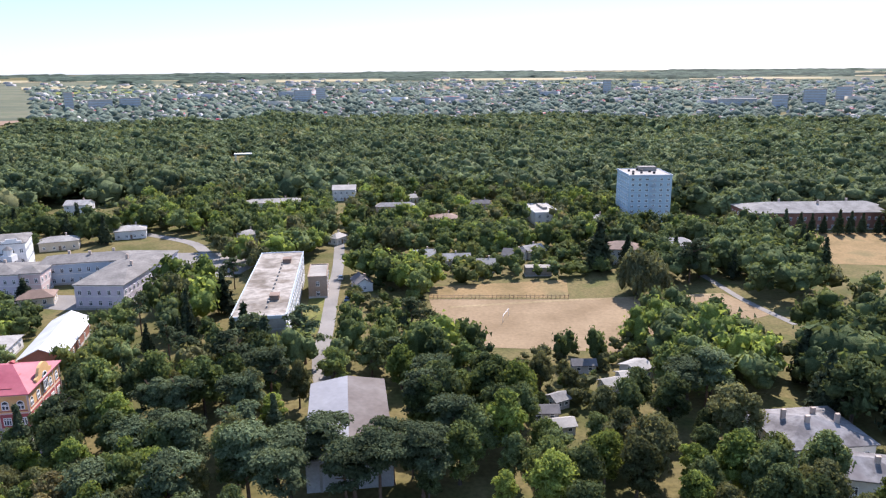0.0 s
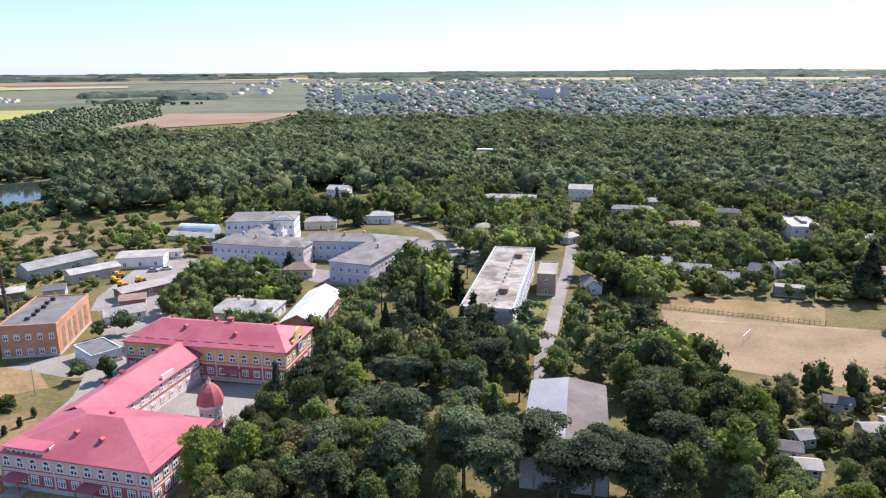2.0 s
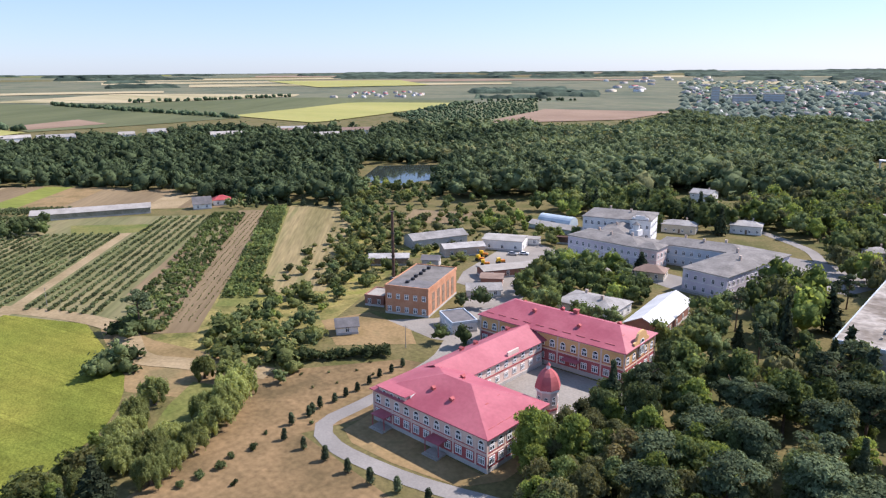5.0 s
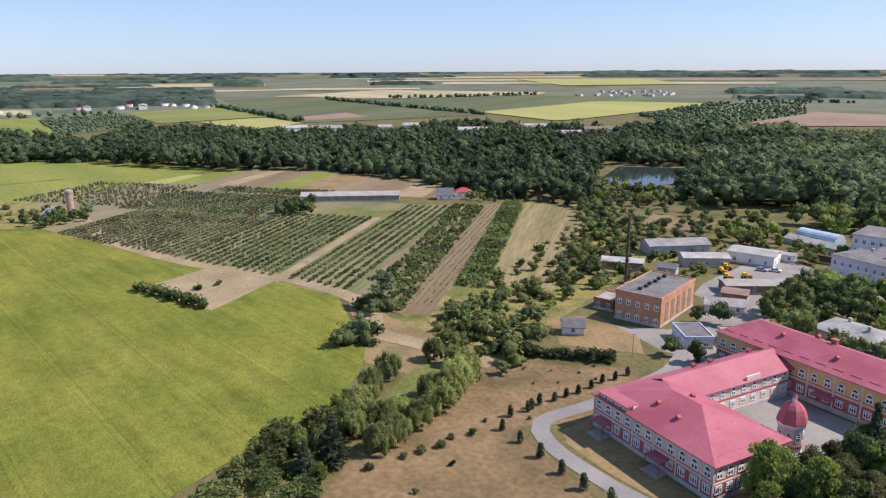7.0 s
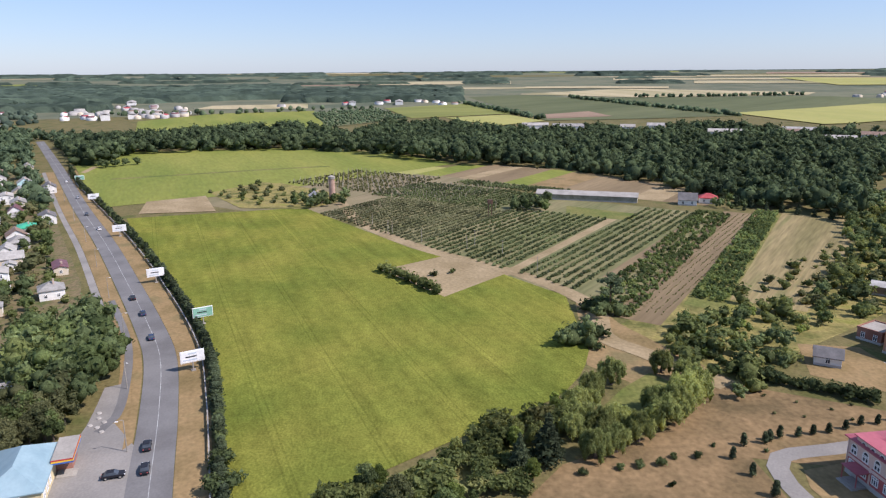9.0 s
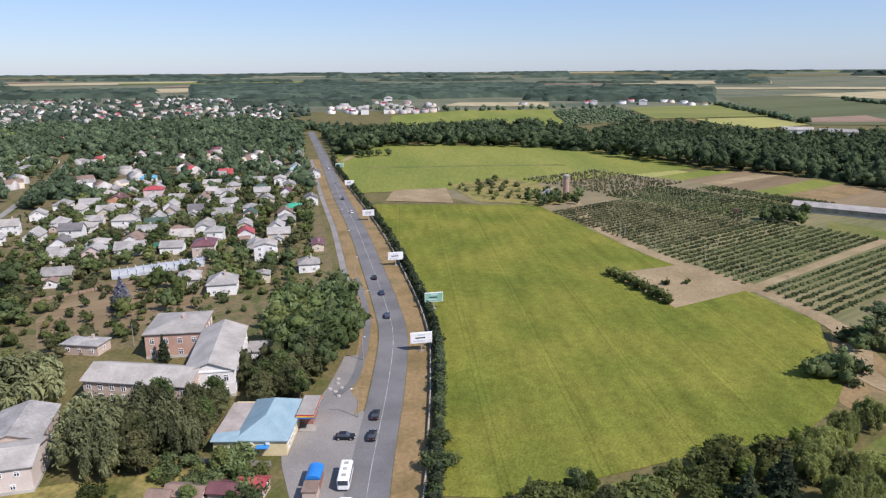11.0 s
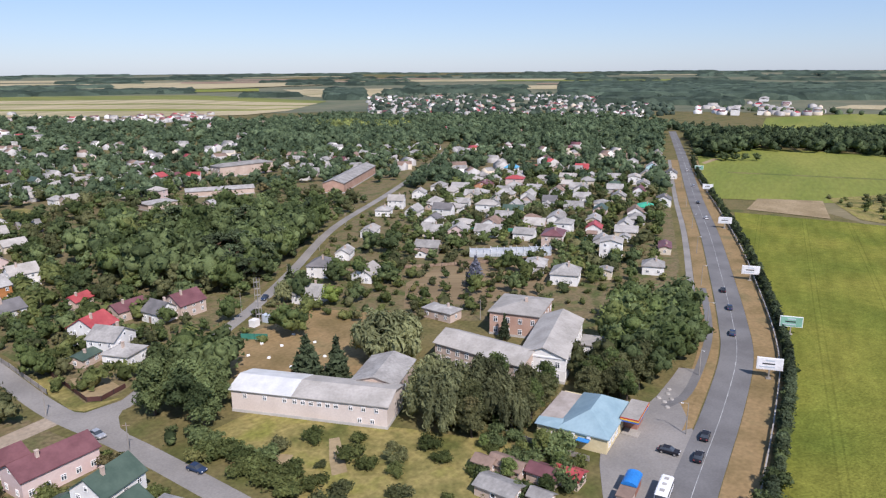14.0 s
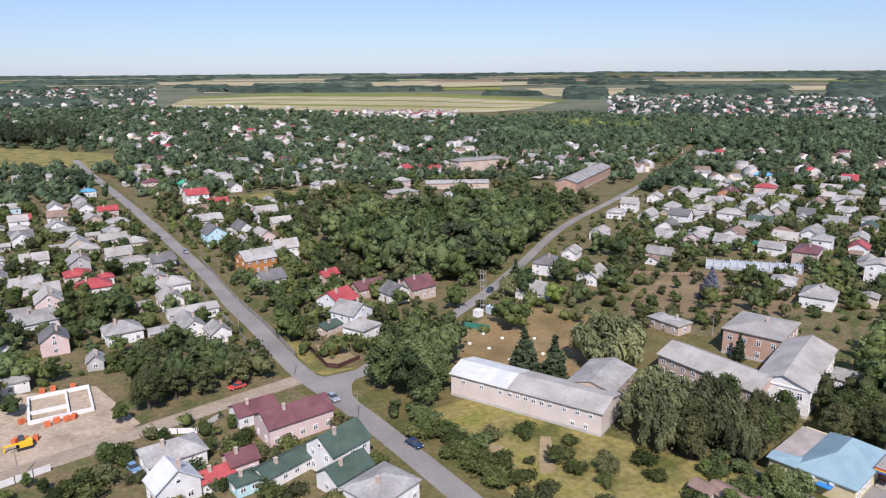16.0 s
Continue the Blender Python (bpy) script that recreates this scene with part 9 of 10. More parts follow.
def orchard_rows(name, s0, s1, ws, gap, size, height, mat, label, drop=0.12, skew=0.0):
    pts = []
    for w in ws:
        near = s0 + skew * (w - ws[0])
        n = int((s1 - near) / gap)
        s = near + (np.arange(n) + orow.uniform(-0.3, 0.3, n)) * gap
        keep = orow.uniform(0, 1, n) > drop
        for q in s[keep]:
            x, y = slant(q, w + orow.uniform(-0.3, 0.3))
            pts.append((x, y, -0.15, size * orow.uniform(0.7, 1.25), size * orow.uniform(0.6, 0.8)))
    canopy(name, np.array(pts), BUSHLETS, mat, label, "orchard")


orchard_rows("orchard", 26, 188, np.arange(30, 57, 4.2), 1.35, 2.1, 2.3, M_FRUIT, "rows of low green fruit bushes", 0.2, 0.29)
orchard_rows("orchard", 36, 150, np.arange(65.5, 90, 4.2), 1.35, 2.2, 2.3, M_FRUIT, "rows of low dark fruit bushes", 0.14, 0.29)
orchard_rows("orchard", 43, 150, np.arange(91, 117, 4.2), 1.35, 2.1, 2.3, M_FRUIT, "rows of low fruit bushes", 0.2, 0.29)
orchard_rows("vineyard", 52, 140, np.arange(119, 206, 4.0), 1.35, 2.0, 2.2, foliage("vine_leaves", (0.105, 0.116, 0.064), (0.165, 0.170, 0.094), None, 0.1, 0.3, 0.0), "rows of dull green vines", 0.08, 0.29)
orchard_rows("far_orchard", 140, 200, np.arange(130, 222, 4.2), 1.7, 2.4, 2.3, M_FRUIT, "far rows of dull green fruit bushes", 0.12)
orchard_rows("far_orchard", 146, 224, np.arange(222, 304, 4.6), 2.4, 2.3, 2.2, M_LEAF_OLIVE, "far rows of young vines on stakes", 0.25)
orchard_rows("far_orchard", 205, 224, np.arange(120, 200, 3.4), 1.7, 2.5, 2.4, M_FRUIT, "far rows of fruit bushes", 0.15)
pts = []
for q in np.arange(8, 192, 1.8):
    for w in np.arange(2.5, 20, 2.2):
        if orow.uniform() > 0.3 + 0.25 * math.sin(q / 9 + w):
            x, y = slant(q + orow.uniform(-0.7, 0.7), w + q * 0.055 + orow.uniform(-0.8, 0.8))
            pts.append((x, y, -0.15, orow.uniform(1.6, 3.2), orow.uniform(1.3, 2.6)))
canopy("green_strip", np.array(pts), BUSHLETS, M_LEAF, "ragged strip of green bushes between plots", "orchard")
orchard_rows("plant_rows", 16, 200, np.arange(-5, 10, 2.4), 0.9, 0.7, 0.6, M_SCRUB, "thin plant rows on the ploughed strip", 0.45)
pts = []
for q in np.arange(40, 212, 1.9):
    for w in np.arange(-19, -8, 2.0):
        if orow.uniform() > 0.15:
            x, y = slant(q + orow.uniform(-0.6, 0.6), w + (q - 40) * 0.065 + orow.uniform(-0.6, 0.6))
            pts.append((x, y, -0.15, orow.uniform(1.8, 3.0), orow.uniform(1.5, 2.6)))
canopy("green_strip", np.array(pts), BUSHLETS, M_LEAF, "strip of green bushes between fields", "orchard")
# stakes of the vineyards
bm = bmesh.new()
for w in np.arange(222, 304, 4.6):
    for q in np.arange(146, 224, 5.2):
        x, y = slant(q + orow.uniform(-0.5, 0.5), w)
        box(bm, x, y, 0, 0.22, 0.22, orow.uniform(2.6, 3.3))
for w in np.arange(160, 222, 4.2):
    for q in np.arange(140, 200, 9):
        x, y = slant(q + orow.uniform(-0.5, 0.5), w)
        box(bm, x, y, 0, 0.2, 0.2, orow.uniform(2.8, 3.6))
tagged(part("vineyard_stakes", bm, M_STAKE, None), "pale weathered stakes of the vineyard rows", "stakes", "", "stuff")
for q, w in ((54, 118), (69, 160), (52, 92), (60, 140), (140, 128)):
    x, y = slant(q, w)
    post = thing("orchard_post", "pale tall wooden post at the orchard edge", "post", x, y, 0, 0, "orchard posts")
    bm = bmesh.new()
    cone(bm, 0, 0, 0, 6.5, 0.16, 0.11, 6)
    part("shaft", bm, M_STAKE, post)

# ---- far houses ----
def far_houses(name, rows, label, seed):
    """Small far houses as one mesh of many roofs: walls and saddle roofs."""
    r = random.Random(seed)
    mats = [M_WHITE, M_SLATE, M_METALROOF, ROOFS["maroon"], ROOFS["red"], WALLS["cream"], ROOFS["brown"], WALLS["grey"]]
    V, F, S = [], [], []
    for x, y, z, w, d, h in rows:
        a = r.uniform(0, math.tau)
        c, s = math.cos(a), math.sin(a)
        k = len(V)
        w, d, h = w * r.uniform(0.8, 1.2), d * r.uniform(0.8, 1.2), h * r.uniform(0.8, 1.2)
        rh = 2.4 if h < 8 else 0.4
        for px, py, pz in ((-1, -1, -1), (1, -1, -1), (1, 1, -1), (-1, 1, -1), (-1, -1, h), (1, -1, h), (1, 1, h), (-1, 1, h), (-1, 0, h + rh), (1, 0, h + rh)):
            X, Y = px * w / 2, py * d / 2
            V.append((x + X * c - Y * s, y + X * s + Y * c, z + pz))
        # most walls grey: haze and tree shade are put into the house colour
        wall, roof = r.choice((0, 5, 7, 7, 7, 7)), r.choice((1, 1, 1, 1, 2, 6, 3, 4, 6))
        for f, m in (((0, 1, 5), wall), ((0, 5, 4), wall), ((1, 2, 6), wall), ((1, 6, 5), wall), ((2, 3, 7), wall), ((2, 7, 6), wall), ((3, 0, 4), wall), ((3, 4, 7), wall),
                     ((4, 5, 9), roof), ((4, 9, 8), roof), ((6, 7, 8), roof), ((6, 8, 9), roof), ((5, 6, 9), wall), ((7, 4, 8), wall)):
            F.append([k + i for i in f])
            S.append(m)
    me = mesh_np(name, V, F, mats)
    me.polygons.foreach_set("material_index", np.array(S, np.int32))
    return tagged(link_mesh(name, me, None), label, "houses", "", "stuff")


far_houses("town_houses", ring_rows(1, -38, 29.5, 1110, 2500, 820, 9.5, 8, 3.6) + ring_rows(2, -38, 36, 2000, 3400, 200, 26, 18, 6), "far town of white and grey houses among trees", 1)
far_houses("town_blocks", ring_rows(3, -38, 20, 1500, 2700, 36, 44, 16, 11), "far town blocks with pale walls", 2)
far_houses("suburb_houses", ring_rows(4, 119, 141, 1170, 1900, 330, 10.5, 8.5, 3.8) + ring_rows(5, 176, 195, 1650, 2800, 170, 11, 9, 3.8) + ring_rows(16, 107, 116, 1290, 1640, 46, 15, 10, 4.5), "far suburb houses among trees", 3)
far_houses("village_far_houses", VILLAGE_FAR, "far village houses among trees", 4)
far_houses("horizon_farms", ring_rows(8, 86, 100, 1500, 1640, 10, 15, 10, 4) + ring_rows(9, 50, 58, 1860, 2150, 26, 12, 9, 4), "scattered far farm buildings", 6)
for az, r, w, d, h in ((27.6, 1580, 16, 14, 34), (25.6, 1600, 46, 14, 18), (23.6, 1600, 40, 14, 20), (11, 1700, 40, 16, 26), (9.6, 1720, 22, 16, 30), (-13, 2010, 22, 16, 34), (-25.4, 1410, 26, 20, 26), (-27.6, 1560, 40, 18, 30), (-29.4, 1690, 30, 16, 30), (-22.5, 1500, 70, 30, 14)):
    a = radians(az)
    block = thing("far_tower_block", "far pale apartment block above the trees", "apartment block", -math.sin(a) * r, math.cos(a) * r, float(land(r)), az, "far apartment blocks")
    part("wall", boxes((0, 0, -2, w, d, h + 2)), WALLS["grey"], block)
    part("roof", boxes((0, 0, h, w + 0.4, d + 0.4, 0.8)), M_CONCRETE, block)
    # window bands in pale blue-grey, not glass: far haze put into the colour
    for f in range(max(1, int(h / 5))):
        part("window_band", boxes((0, -d / 2 - 0.05, 2 + f * 5, w * 0.9, 0.2, 1.4)), M_BLUEGREY, block)
# the white stairs in the forest ravine
stair = thing("park_pavilion", "white park pavilion roof in the forest", "pavilion", -170, 600, 0, 10)
part("roof", boxes((0, 0, 9, 16, 7, 0.8)), M_WHITE, stair)
for sx in (-7, 7):
    for sy in (-3, 3):
        part("column", boxes((sx, sy, 0, 0.6, 0.6, 9)), M_WHITE, stair)

plant_all(GARDEN_CROWNS, crowns_for(wr, 6, 3, 20, 0.1))

# ---- vehicles ----
def car(x, y, rz, paint, label, length=4.3, z=0.12):
    """A car: body, cabin glass, four wheels with rims, lamps and plates left blank."""
    root = thing("car", label, "car", x, y, z, rz, "cars")
    w, l = 1.75, length
    bm = bmesh.new()
    prof = [(-l / 2, 0.35), (-l / 2, 0.75), (-l * 0.46, 0.9), (-l * 0.2, 0.95), (l * 0.24, 0.95), (l * 0.46, 0.85), (l / 2, 0.65), (l / 2, 0.35)]
    a, b = [bm.verts.new((px, -w / 2, pz)) for px, pz in prof], [bm.verts.new((px, w / 2, pz)) for px, pz in prof]
    n = len(prof)
    for i in range(n):
        bm.faces.new((a[i], b[i], b[(i + 1) % n], a[(i + 1) % n]))
    bm.faces.new(a), bm.faces.new(b[::-1])
    bmesh.ops.recalc_face_normals(bm, faces=bm.faces)
    bmesh.ops.bevel(bm, geom=list(bm.edges), offset=0.06, segments=1, affect="EDGES")
    body = part("body", bm, paint, root)
    bm = bmesh.new()
    lo, hi = [(-l * 0.4, 0.93), (l * 0.24, 0.93)], [(-l * 0.28, 1.42), (l * 0.06, 1.42)]
    v = [bm.verts.new((px, s * (w / 2 - ins), pz)) for (px, pz), ins in ((lo[0], 0.04), (lo[1], 0.04), (hi[1], 0.2), (hi[0], 0.2)) for s in (-1, 1)]
    for f in ((0, 2, 4, 6), (1, 7, 5, 3), (2, 3, 5, 4), (6, 7, 1, 0), (4, 5, 7, 6)):
        bm.faces.new([v[i] for i in f])
    bmesh.ops.recalc_face_normals(bm, faces=bm.faces)
    part("cabin_glass", bm, M_GLASS, root)
    part("roof_panel", boxes((-l * 0.11, 0, 1.41, l * 0.32, w - 0.44, 0.05)), paint, root)
    for sx in (-0.31, 0.3):
        for sy in (-1, 1):
            bm = bmesh.new()
            cone(bm, 0, 0, -0.1, 0.1, 0.32, 0.32, 12)
            wheel = part("wheel", bm, M_DARKMETAL, root)
            wheel.matrix_basis = pose(sx * l, sy * (w / 2 - 0.08), 0.32, 90)
            bm = bmesh.new()
            cone(bm, 0, 0, -0.115, 0.115, 0.18, 0.18, 10)
            part("rim", bm, M_METALROOF, wheel)
    for sy in (-0.6, 0.6):
        part("headlight", boxes((l / 2 - 0.02, sy, 0.62, 0.08, 0.3, 0.14)), M_FRAME, body)
        part("tail_light", boxes((-l / 2 + 0.02, sy, 0.66, 0.08, 0.28, 0.14)), ROOFS["red"], body)
    return root


BLACK, DKBLUE, SILVER, CREAM, BLUECAR = plain("black_car_paint", (0.02, 0.02, 0.025), 0.25), plain("dark_blue_car_paint", (0.03, 0.05, 0.10), 0.25), plain("silver_car_paint", (0.45, 0.46, 0.48), 0.3, 0.4), plain("white_car_paint", (0.75, 0.75, 0.74), 0.3), plain("blue_car_paint", (0.16, 0.26, 0.40), 0.3)
for x, y, rz, p, lab in ((-138.6, -55.6, 196, BLACK, "black saloon car driving on the main road"), (-129.6, -52.8, 196, BLACK, "black hatchback car on the main road"), (-127.6, -58.2, 105, BLACK, "black estate car on the forecourt"),
                         (-202.3, -77.0, 202, DKBLUE, "dark blue car on the main road"), (-224.2, -87.4, 206, DKBLUE, "dark blue car on the main road"), (-241, -97, 207, BLACK, "black car on the main road"),
                         (-356.4, -157, 209, CREAM, "white car on the main road"), (-450.8, -210, 209, SILVER, "silver car on the main road"), (-520, -249, 209, CREAM, "white car far along the main road"), (-395, -180, 29, BLACK, "dark car far along the main road"),
                         (-56.2, -121.5, 107, DKBLUE, "dark blue car on the village street"), (-47.3, -149.8, 100, SILVER, "grey car at the street crossing"), (-2.7, -137.8, 110, BLUECAR, "blue-grey car parked in a yard"),
                         (-27.7, -166.5, 12, plain("red_car_paint", (0.55, 0.07, 0.05), 0.3), "small red car beside the lane"), (-122.8, -206.9, 40, DKBLUE, "dark car parked on the side street"), (-31.9, -315.5, 97, SILVER, "silver car on the village street"),
                         (-39.5, 258, 95, CREAM, "white car beside the service road"), (-33.5, 232, 90, BLUECAR, "blue car parked beside the service road"), (-200, 217, 30, SILVER, "silver car parked in the yard"), (-197, 221, 40, CREAM, "white car parked in the yard")):
    car(x, y, rz, p, lab)


def bus(x, y, rz):
    root = thing("minibus", "white minibus parked beside the road", "bus", x, y, 0.12, rz)
    bm = boxes((0, 0, 0.45, 7.2, 2.3, 2.25))
    bmesh.ops.bevel(bm, geom=list(bm.edges), offset=0.18, segments=2, affect="EDGES")
    part("body", bm, CREAM, root)
    part("windscreen", boxes((3.58, 0, 1.5, 0.1, 1.9, 0.95)), M_GLASS, root)
    for s in (-1, 1):
        for i in range(5):
            part("side_window", boxes((-2.6 + i * 1.25, s * 1.14, 1.55, 1.1, 0.06, 0.75)), M_GLASS, root)
        for sx in (-2.2, 2.3):
            bm = bmesh.new()
            cone(bm, 0, 0, -0.12, 0.12, 0.42, 0.42, 12)
            wh = part("wheel", bm, M_DARKMETAL, root)
            wh.matrix_basis = pose(sx, s * 1.02, 0.42, 90)
    for sx in (-2.2, -0.2, 2.0):
        part("roof_hatch", boxes((sx, 0, 2.68, 0.8, 0.8, 0.12)), M_SLATE, root)


bus(-112.6, -51.4, 17), bus(-101, -46.5, 17)
kiosk = thing("kiosk", "small kiosk with a rounded blue roof", "kiosk", -110.8, -57.0, 0, 17)
part("wall", boxes((0, 0, 0, 4.4, 2.6, 2.2)), M_DARKBRICK, kiosk)
bm = bmesh.new()
arc = [(1.5 * math.cos(a), 2.2 + 0.8 * math.sin(a)) for a in np.linspace(0, math.pi, 9)]
ra, rb = [bm.verts.new((-2.4, y, z)) for y, z in arc], [bm.verts.new((2.4, y, z)) for y, z in arc]
for i in range(8):
    bm.faces.new((ra[i], rb[i], rb[i + 1], ra[i + 1]))
bm.faces.new(ra), bm.faces.new(rb[::-1])
part("roof", bm, plain("bright_blue_plastic", (0.03, 0.20, 0.55), 0.35), kiosk)
kiosk2 = thing("kiosk", "small brown kiosk with a flat roof", "kiosk", -106, -55.4, 0, 17)
part("wall", boxes((0, 0, 0, 3.4, 2.6, 2.4)), WALLS["brick"], kiosk2)
part("roof", boxes((0, 0, 2.4, 3.8, 3.0, 0.2)), ROOFS["brown"], kiosk2)


# ---- billboards, poles and fences ----
def billboard(x, y, rz, label, tint):
    root = thing("billboard", label, "billboard", x, y, 0, rz, "billboards along the road")
    part("post", boxes((0, 0, 0, 0.35, 0.35, 2.6), (0, 0, 0, 1.2, 1.2, 0.3)), M_CONCRETE, root)
    part("frame", boxes((0, 0, 2.5, 6.2, 0.4, 3.2)), M_FRAME, root)
    for s, rows in ((-1, 3), (1, 2)):
        part("poster", boxes((0, s * 0.22, 2.65, 5.9, 0.05, 2.9)), tint, root)
        for k in range(rows):
            part("print_bar", boxes((-0.6 + k * 0.3, s * 0.26, 3.1 + k * 0.85, 3.6 - k * 0.7, 0.04, 0.35)), M_DARKMETAL if k % 2 else M_BLUEGREY, root)


WHITEP = plain("poster_paper", (0.72, 0.72, 0.72), 0.5)
GREENP = plain("green_poster", (0.22, 0.42, 0.33), 0.5)
for x, y, tint, lab in ((-178.5, -57.6, WHITEP, "white roadside billboard with a pale poster"), (-214.2, -64.9, GREENP, "green and white roadside billboard above the hedge"), (-261, -95.7, WHITEP, "white roadside billboard on a post"),
                        (-341, -140.5, WHITEP, "white roadside billboard on a post"), (-434, -192.5, WHITEP, "white roadside billboard on a post"), (-515, -237, GREENP, "pale green roadside billboard on a post")):
    billboard(x, y, 118, lab, tint)


def pole(x, y, h=8.0, arm=True):
    root = thing("street_lamp" if arm else "utility_pole", "thin grey street lamp with a short arm" if arm else "weathered utility pole with a crossbar", "lamp" if arm else "pole", x, y, 0, (x * 7 + y * 3) % 360, "poles")
    bm = bmesh.new()
    cone(bm, 0, 0, 0, h, 0.13, 0.07, 6)
    part("shaft", bm, M_CONCRETE, root)
    if arm:
        part("arm", boxes((0.6, 0, h - 0.1, 1.3, 0.07, 0.07)), M_CONCRETE, root)
        part("lamp_head", boxes((1.3, 0, h - 0.2, 0.6, 0.22, 0.14)), M_FRAME, root)
    else:
        part("crossbar", boxes((0, 0, h - 0.7, 1.6, 0.1, 0.12)), M_WOOD, root)


for x, y in ((-137.3, -59.3), (-168, -71), (-205, -86), (-243, -106), (-285, -128), (-330, -152), (-380, -180), (-440, -213)):
    pole(x, y, 7.5)
for x, y in ((-42.3, -167.8), (-49.5, -138), (17.4, -144), (-35, -205), (-31, -255), (-24, -300), (-20.8, -355), (-13, -410), (-5, -470), (-140, -219), (-176, -250), (-214, -281), (-159.6, -139.3), (-110, -200), (-290, 40), (-335, -10), (-310, 30), (-262, 50), (-150, 118)):
    pole(x, y, 7.0, False)
pipe = smooth_line([(-110, -34.8), (-118, -36.8), (-161, -49.4), (-197, -62), (-248, -87), (-334, -133.6), (-514, -240)], 7.0)
line = thing("pipeline", "white pipe fence along the hedge", "fence", 0, 0, 0, 0)
for i, (a, b) in enumerate(zip(pipe, pipe[1:])):
    m, t = (a + b) / 2, b - a
    p = part("pipe", boxes((0, 0, 0.75, float(np.linalg.norm(t)), 0.3, 0.3)), M_METALROOF, line)
    p.matrix_basis = pose(m[0], m[1], 0, 0, 0, math.degrees(math.atan2(t[1], t[0])))
    q = part("support", boxes((a[0], a[1], 0, 0.25, 0.25, 0.75)), M_CONCRETE, line)


def fence_run(name, label, points, height, material, seg=3.0):
    root = thing(name, label, "fence", 0, 0, 0, 0, "garden fences")
    for (x0, y0), (x1, y1) in zip(points, points[1:]):
        n = max(1, int(math.hypot(x1 - x0, y1 - y0) / seg))
        for i in range(n):
            xa, ya, xb, yb = x0 + (x1 - x0) * i / n, y0 + (y1 - y0) * i / n, x0 + (x1 - x0) * (i + 1) / n, y0 + (y1 - y0) * (i + 1) / n
            p = part("panel", boxes((0, 0, 0.1, math.hypot(xb - xa, yb - ya) - 0.1, 0.06, height)), material, root)
            p.matrix_basis = pose((xa + xb) / 2, (ya + yb) / 2, 0, 0, 0, math.degrees(math.atan2(yb - ya, xb - xa)))
            part("post", boxes((xa, ya, 0, 0.14, 0.14, height + 0.25)), M_DARKMETAL, root)


M_TEAL = plain("green_sheet_fence", (0.05, 0.20, 0.15), 0.5)
fence_run("sheet_fence", "dark brown corrugated corner fence of a garden", [(-50.3, -192), (-51.5, -169), (-54.2, -167), (-61.2, -170.2)], 1.2, plain("dark_brown_sheet", (0.085, 0.042, 0.038), 0.6))
fence_run("sheet_fence", "long green sheet-metal fence behind gardens", [(-250, -231), (-268, -203), (-270, -184), (-272, -158)], 1.9, M_TEAL, 4)
fence_run("sheet_fence", "short green sheet-metal fence round an installation", [(-98, -179), (-103.5, -173)], 1.8, M_TEAL)
fence_run("panel_fence", "weathered pale panel fence before the shop", [(-110, -87), (-111.5, -77), (-113.5, -68)], 1.2, M_CONCRETE, 5)
fence_run("white_wall", "low white garden wall beside the lane", [(-8, -151), (-16, -147.5), (-22, -153)], 1.3, M_WHITE)
fence_run("white_wall", "low white concrete wall beside the lane", [(24, -141), (12, -145)], 1.5, M_WHITE)
fence_run("garden_fence", "grey slatted fence along the street", [(-46, -180), (-44, -205), (-40, -240), (-36, -300)], 1.4, M_CONCRETE, 5)
fence_run("garden_fence", "grey slatted fence along the street", [(-36, -180), (-35, -205), (-31, -240), (-26, -320)], 1.4, M_CONCRETE, 5)
fence_run("garden_fence", "weathered board fence of the gardens", [(-150, -222), (-200, -190), (-236, -168)], 1.2, M_WOOD, 5)
mast = thing("lattice_mast", "thin steel lattice mast with equipment boxes", "mast", -109, -187, 0, 20)
for sx in (-0.6, 0.6):
    for sy in (-0.6, 0.6):
        part("leg", boxes((sx, sy, 0, 0.12, 0.12, 15)), M_CONCRETE, mast)
for k in range(7):
    part("brace", boxes((0, 0, 1 + k * 2.1, 1.3, 1.3, 0.08)), M_CONCRETE, mast)
part("equipment_box", boxes((-2.4, 1, 0, 2.2, 2.6, 2.4)), M_BLUEGREY, mast)
part("equipment_box", boxes((2.4, 0, 0, 2.6, 2.2, 2.2)), M_WHITE, mast)

# ---- building plot with foundations ----
found = thing("foundation", "white block foundation walls of a new house", "foundation", 11.6, -176, 0, 5)
for cx, cy, sx, sy in ((0, -7, 13.4, 0.5), (0, 7, 13.4, 0.5), (-6.5, 0, 0.5, 13.5), (6.5, 0, 0.5, 13.5), (-1.5, 0, 0.5, 13.5), (2.5, 2, 7.6, 0.5)):
    part("wall", boxes((cx, cy, 0, sx, sy, 0.9)), M_WHITE, found)
M_ORANGEBLOCK = plain("orange_blocks", (0.62, 0.16, 0.07), 0.8)
for x, y in ((19, -169.9), (13.7, -165.8), (11.9, -166.9), (9.8, -166.8), (8.4, -167.2), (15.9, -185.5), (13.5, -185.9), (9.1, -185.3), (19.5, -160.5), (17.6, -160.2), (15.6, -160)):
    pal = thing("brick_pallet", "pallet stacked with orange building blocks", "pallet", x, y, 0, (x * 40) % 90, "pallets of blocks")
    part("pallet", boxes((0, 0, 0, 1.3, 1.1, 0.15)), M_WOOD, pal)
    for i in range(2):
        for j in range(2):
            part("block_stack", boxes((-0.31 + i * 0.62, -0.26 + j * 0.52, 0.16, 0.58, 0.48, 1.05)), M_ORANGEBLOCK, pal)
dig = thing("excavator", "small yellow excavator on the building plot", "excavator", 17.5, -157.4, 0, 10)
M_YELLOWPAINT = plain("yellow_machine_paint", (0.70, 0.42, 0.03), 0.4)
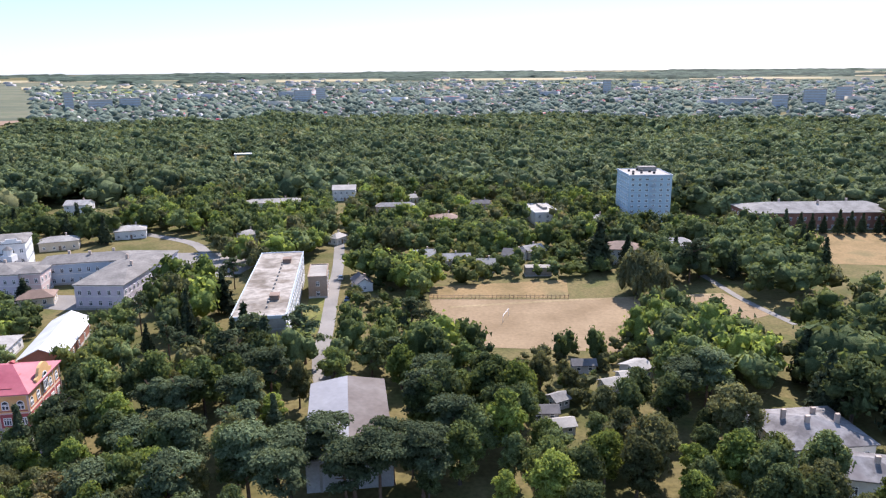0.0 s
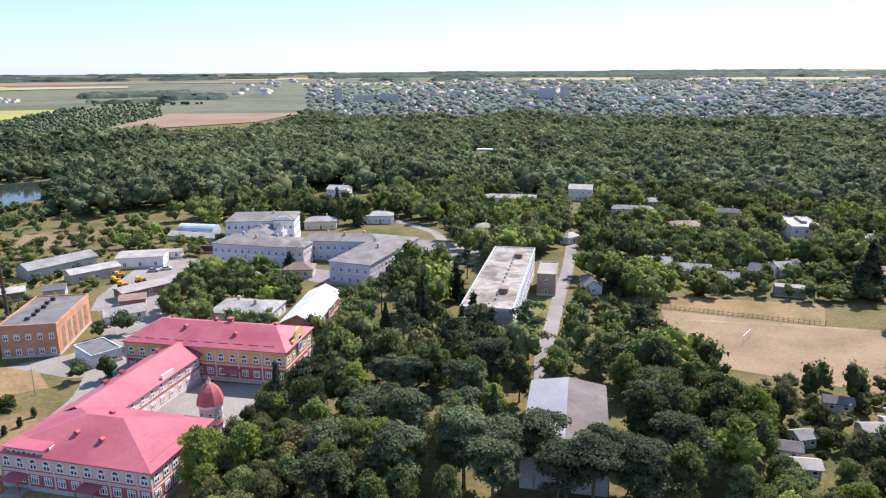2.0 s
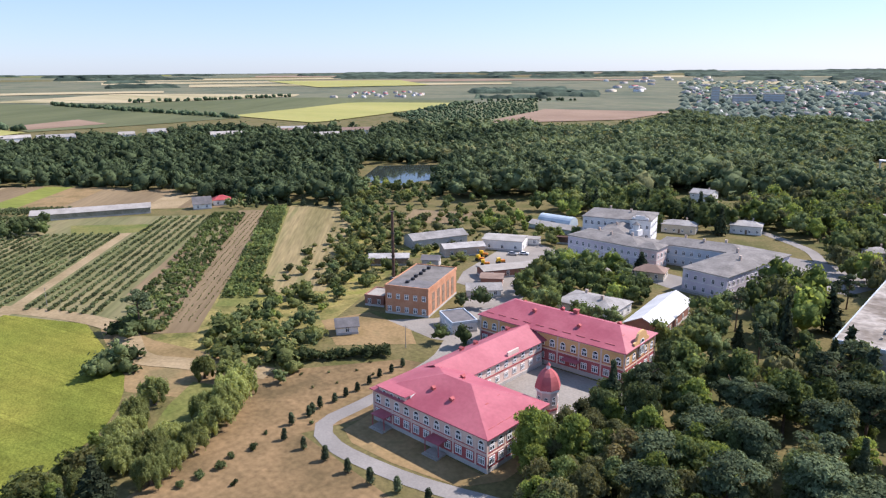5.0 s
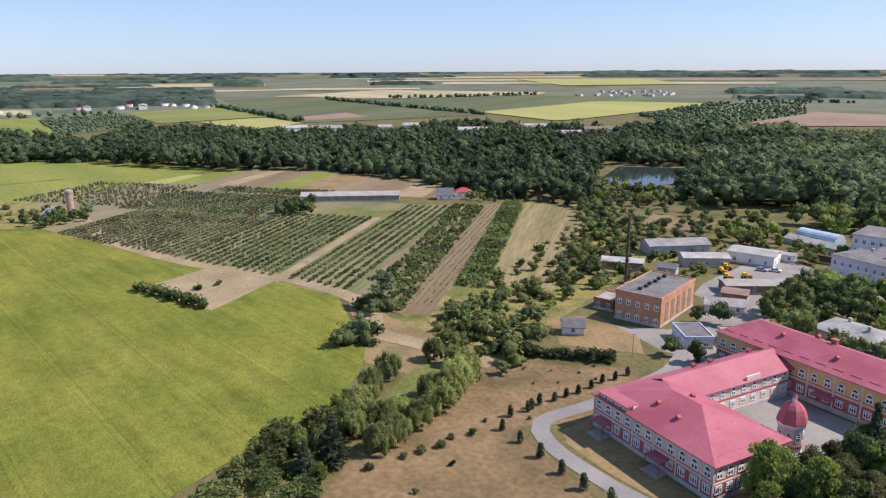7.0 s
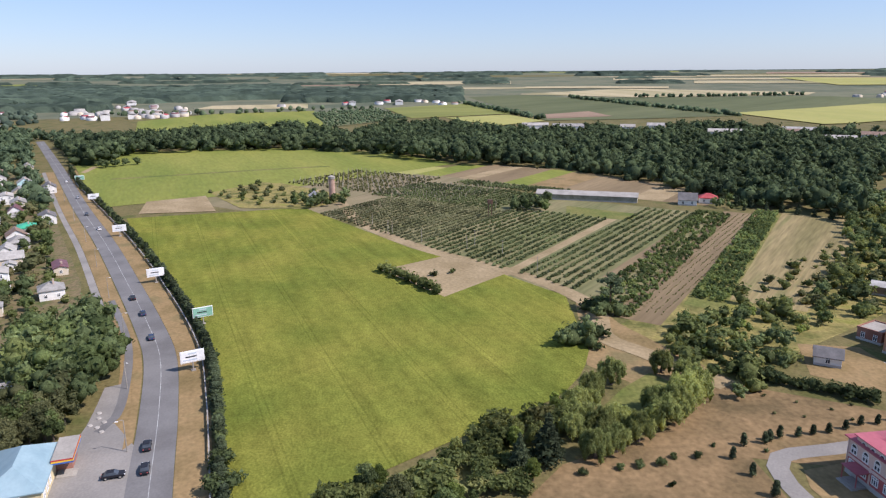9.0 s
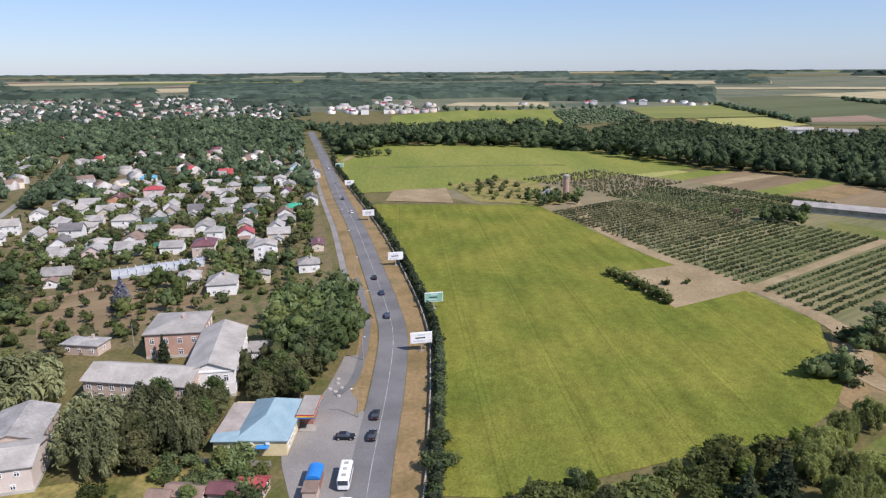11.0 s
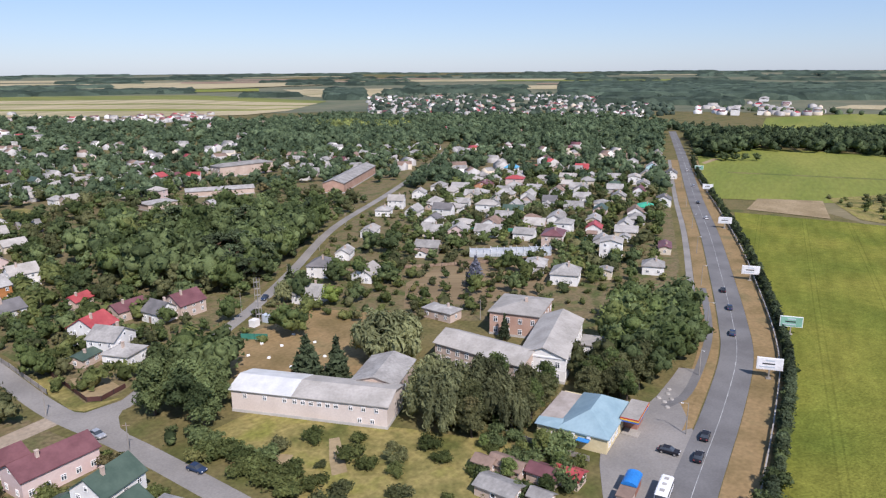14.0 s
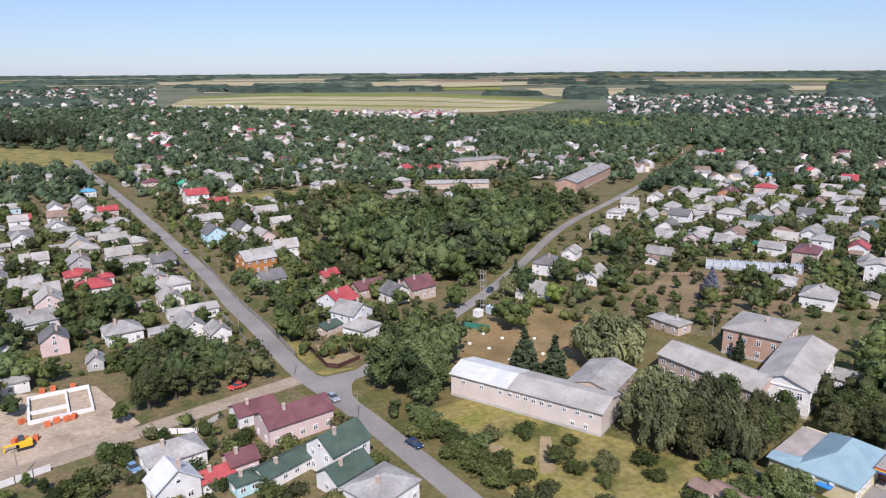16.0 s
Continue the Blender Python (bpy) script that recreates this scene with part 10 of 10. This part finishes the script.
part("track", boxes((0, -0.8, 0, 3, 0.5, 0.7)), M_DARKMETAL, dig)
part("track", boxes((0, 0.8, 0, 3, 0.5, 0.7)), M_DARKMETAL, dig)
part("body", boxes((-0.3, 0, 0.7, 2.4, 1.9, 1.1)), M_YELLOWPAINT, dig)
part("cab", boxes((0.4, -0.4, 1.8, 1.1, 1.0, 1.0)), M_GLASS, dig)
part("boom", boxes((2.2, 0.2, 1.3, 3.2, 0.3, 0.35), (3.7, 0.2, 0.2, 0.3, 0.3, 1.4)), M_YELLOWPAINT, dig)
for x, y, rz in ((-196, 196, 40), (-203, 200, 10), (-194, 203, 70), (-207, 206, 30)):
    tr = thing("farm_tractor", "orange and yellow farm machine parked in the yard", "tractor", x, y, 0, rz, "yard machines")
    part("bonnet", boxes((1.0, 0, 0.8, 2.2, 1.0, 0.9)), plain("orange_machine_paint", (0.65, 0.22, 0.04), 0.4), tr)
    part("cab", boxes((-0.7, 0, 0.9, 1.4, 1.5, 1.7)), M_YELLOWPAINT, tr)
    for sx, r in ((-0.9, 0.75), (1.5, 0.5)):
        for s in (-1, 1):
            bm = bmesh.new()
            cone(bm, 0, 0, -0.2, 0.2, r, r, 12)
            wh = part("wheel", bm, M_DARKMETAL, tr)
            wh.matrix_basis = pose(sx, s * 0.85, r, 90)
for x, y, rz, w, d, roof in ((-99, -77.3, 100, 7, 4, "brown"), (-101.8, -70.4, 100, 6, 4, "maroon"), (-104.6, -66.6, 100, 5, 4, "red"), (-92, -73.4, 100, 8, 5, "slate"), (-96.5, -81, 100, 4, 3, "brown"), (-95, -66, 100, 4, 3, "slate")):
    house(x, y, rz, w, d, 2.3, roof, "brick", "gable", 0.8, 1, (1, 1), "small brick shed with a rusty red roof", False, "sheds by the shop", "shed", "shed")
# white markers on the dry playing field, tyre beds before the shop
for i in range(12):
    mk = thing("field_marker", "small white painted tyre on dry grass", "tyre", -90 - (i * 7.3) % 26, -146 - (i * 5.1) % 26, 0.05, 0, "painted tyres")
    bm = bmesh.new()
    cone(bm, 0, 0, 0, 0.35, 0.55, 0.45, 10)
    part("ring", bm, M_FRAME, mk)
for x, y in ((-146, -68.2), (-148, -70), (-150.5, -69.5), (-152.5, -71.5), (-149, -72), (-155, -72.5)):
    mk = thing("flower_bed", "small white-edged flower bed on the forecourt", "flower bed", x, y, 0.09, 0, "flower beds")
    bm = bmesh.new()
    cone(bm, 0, 0, 0, 0.25, 0.6, 0.5, 10)
    part("edge", bm, M_METALROOF, mk)
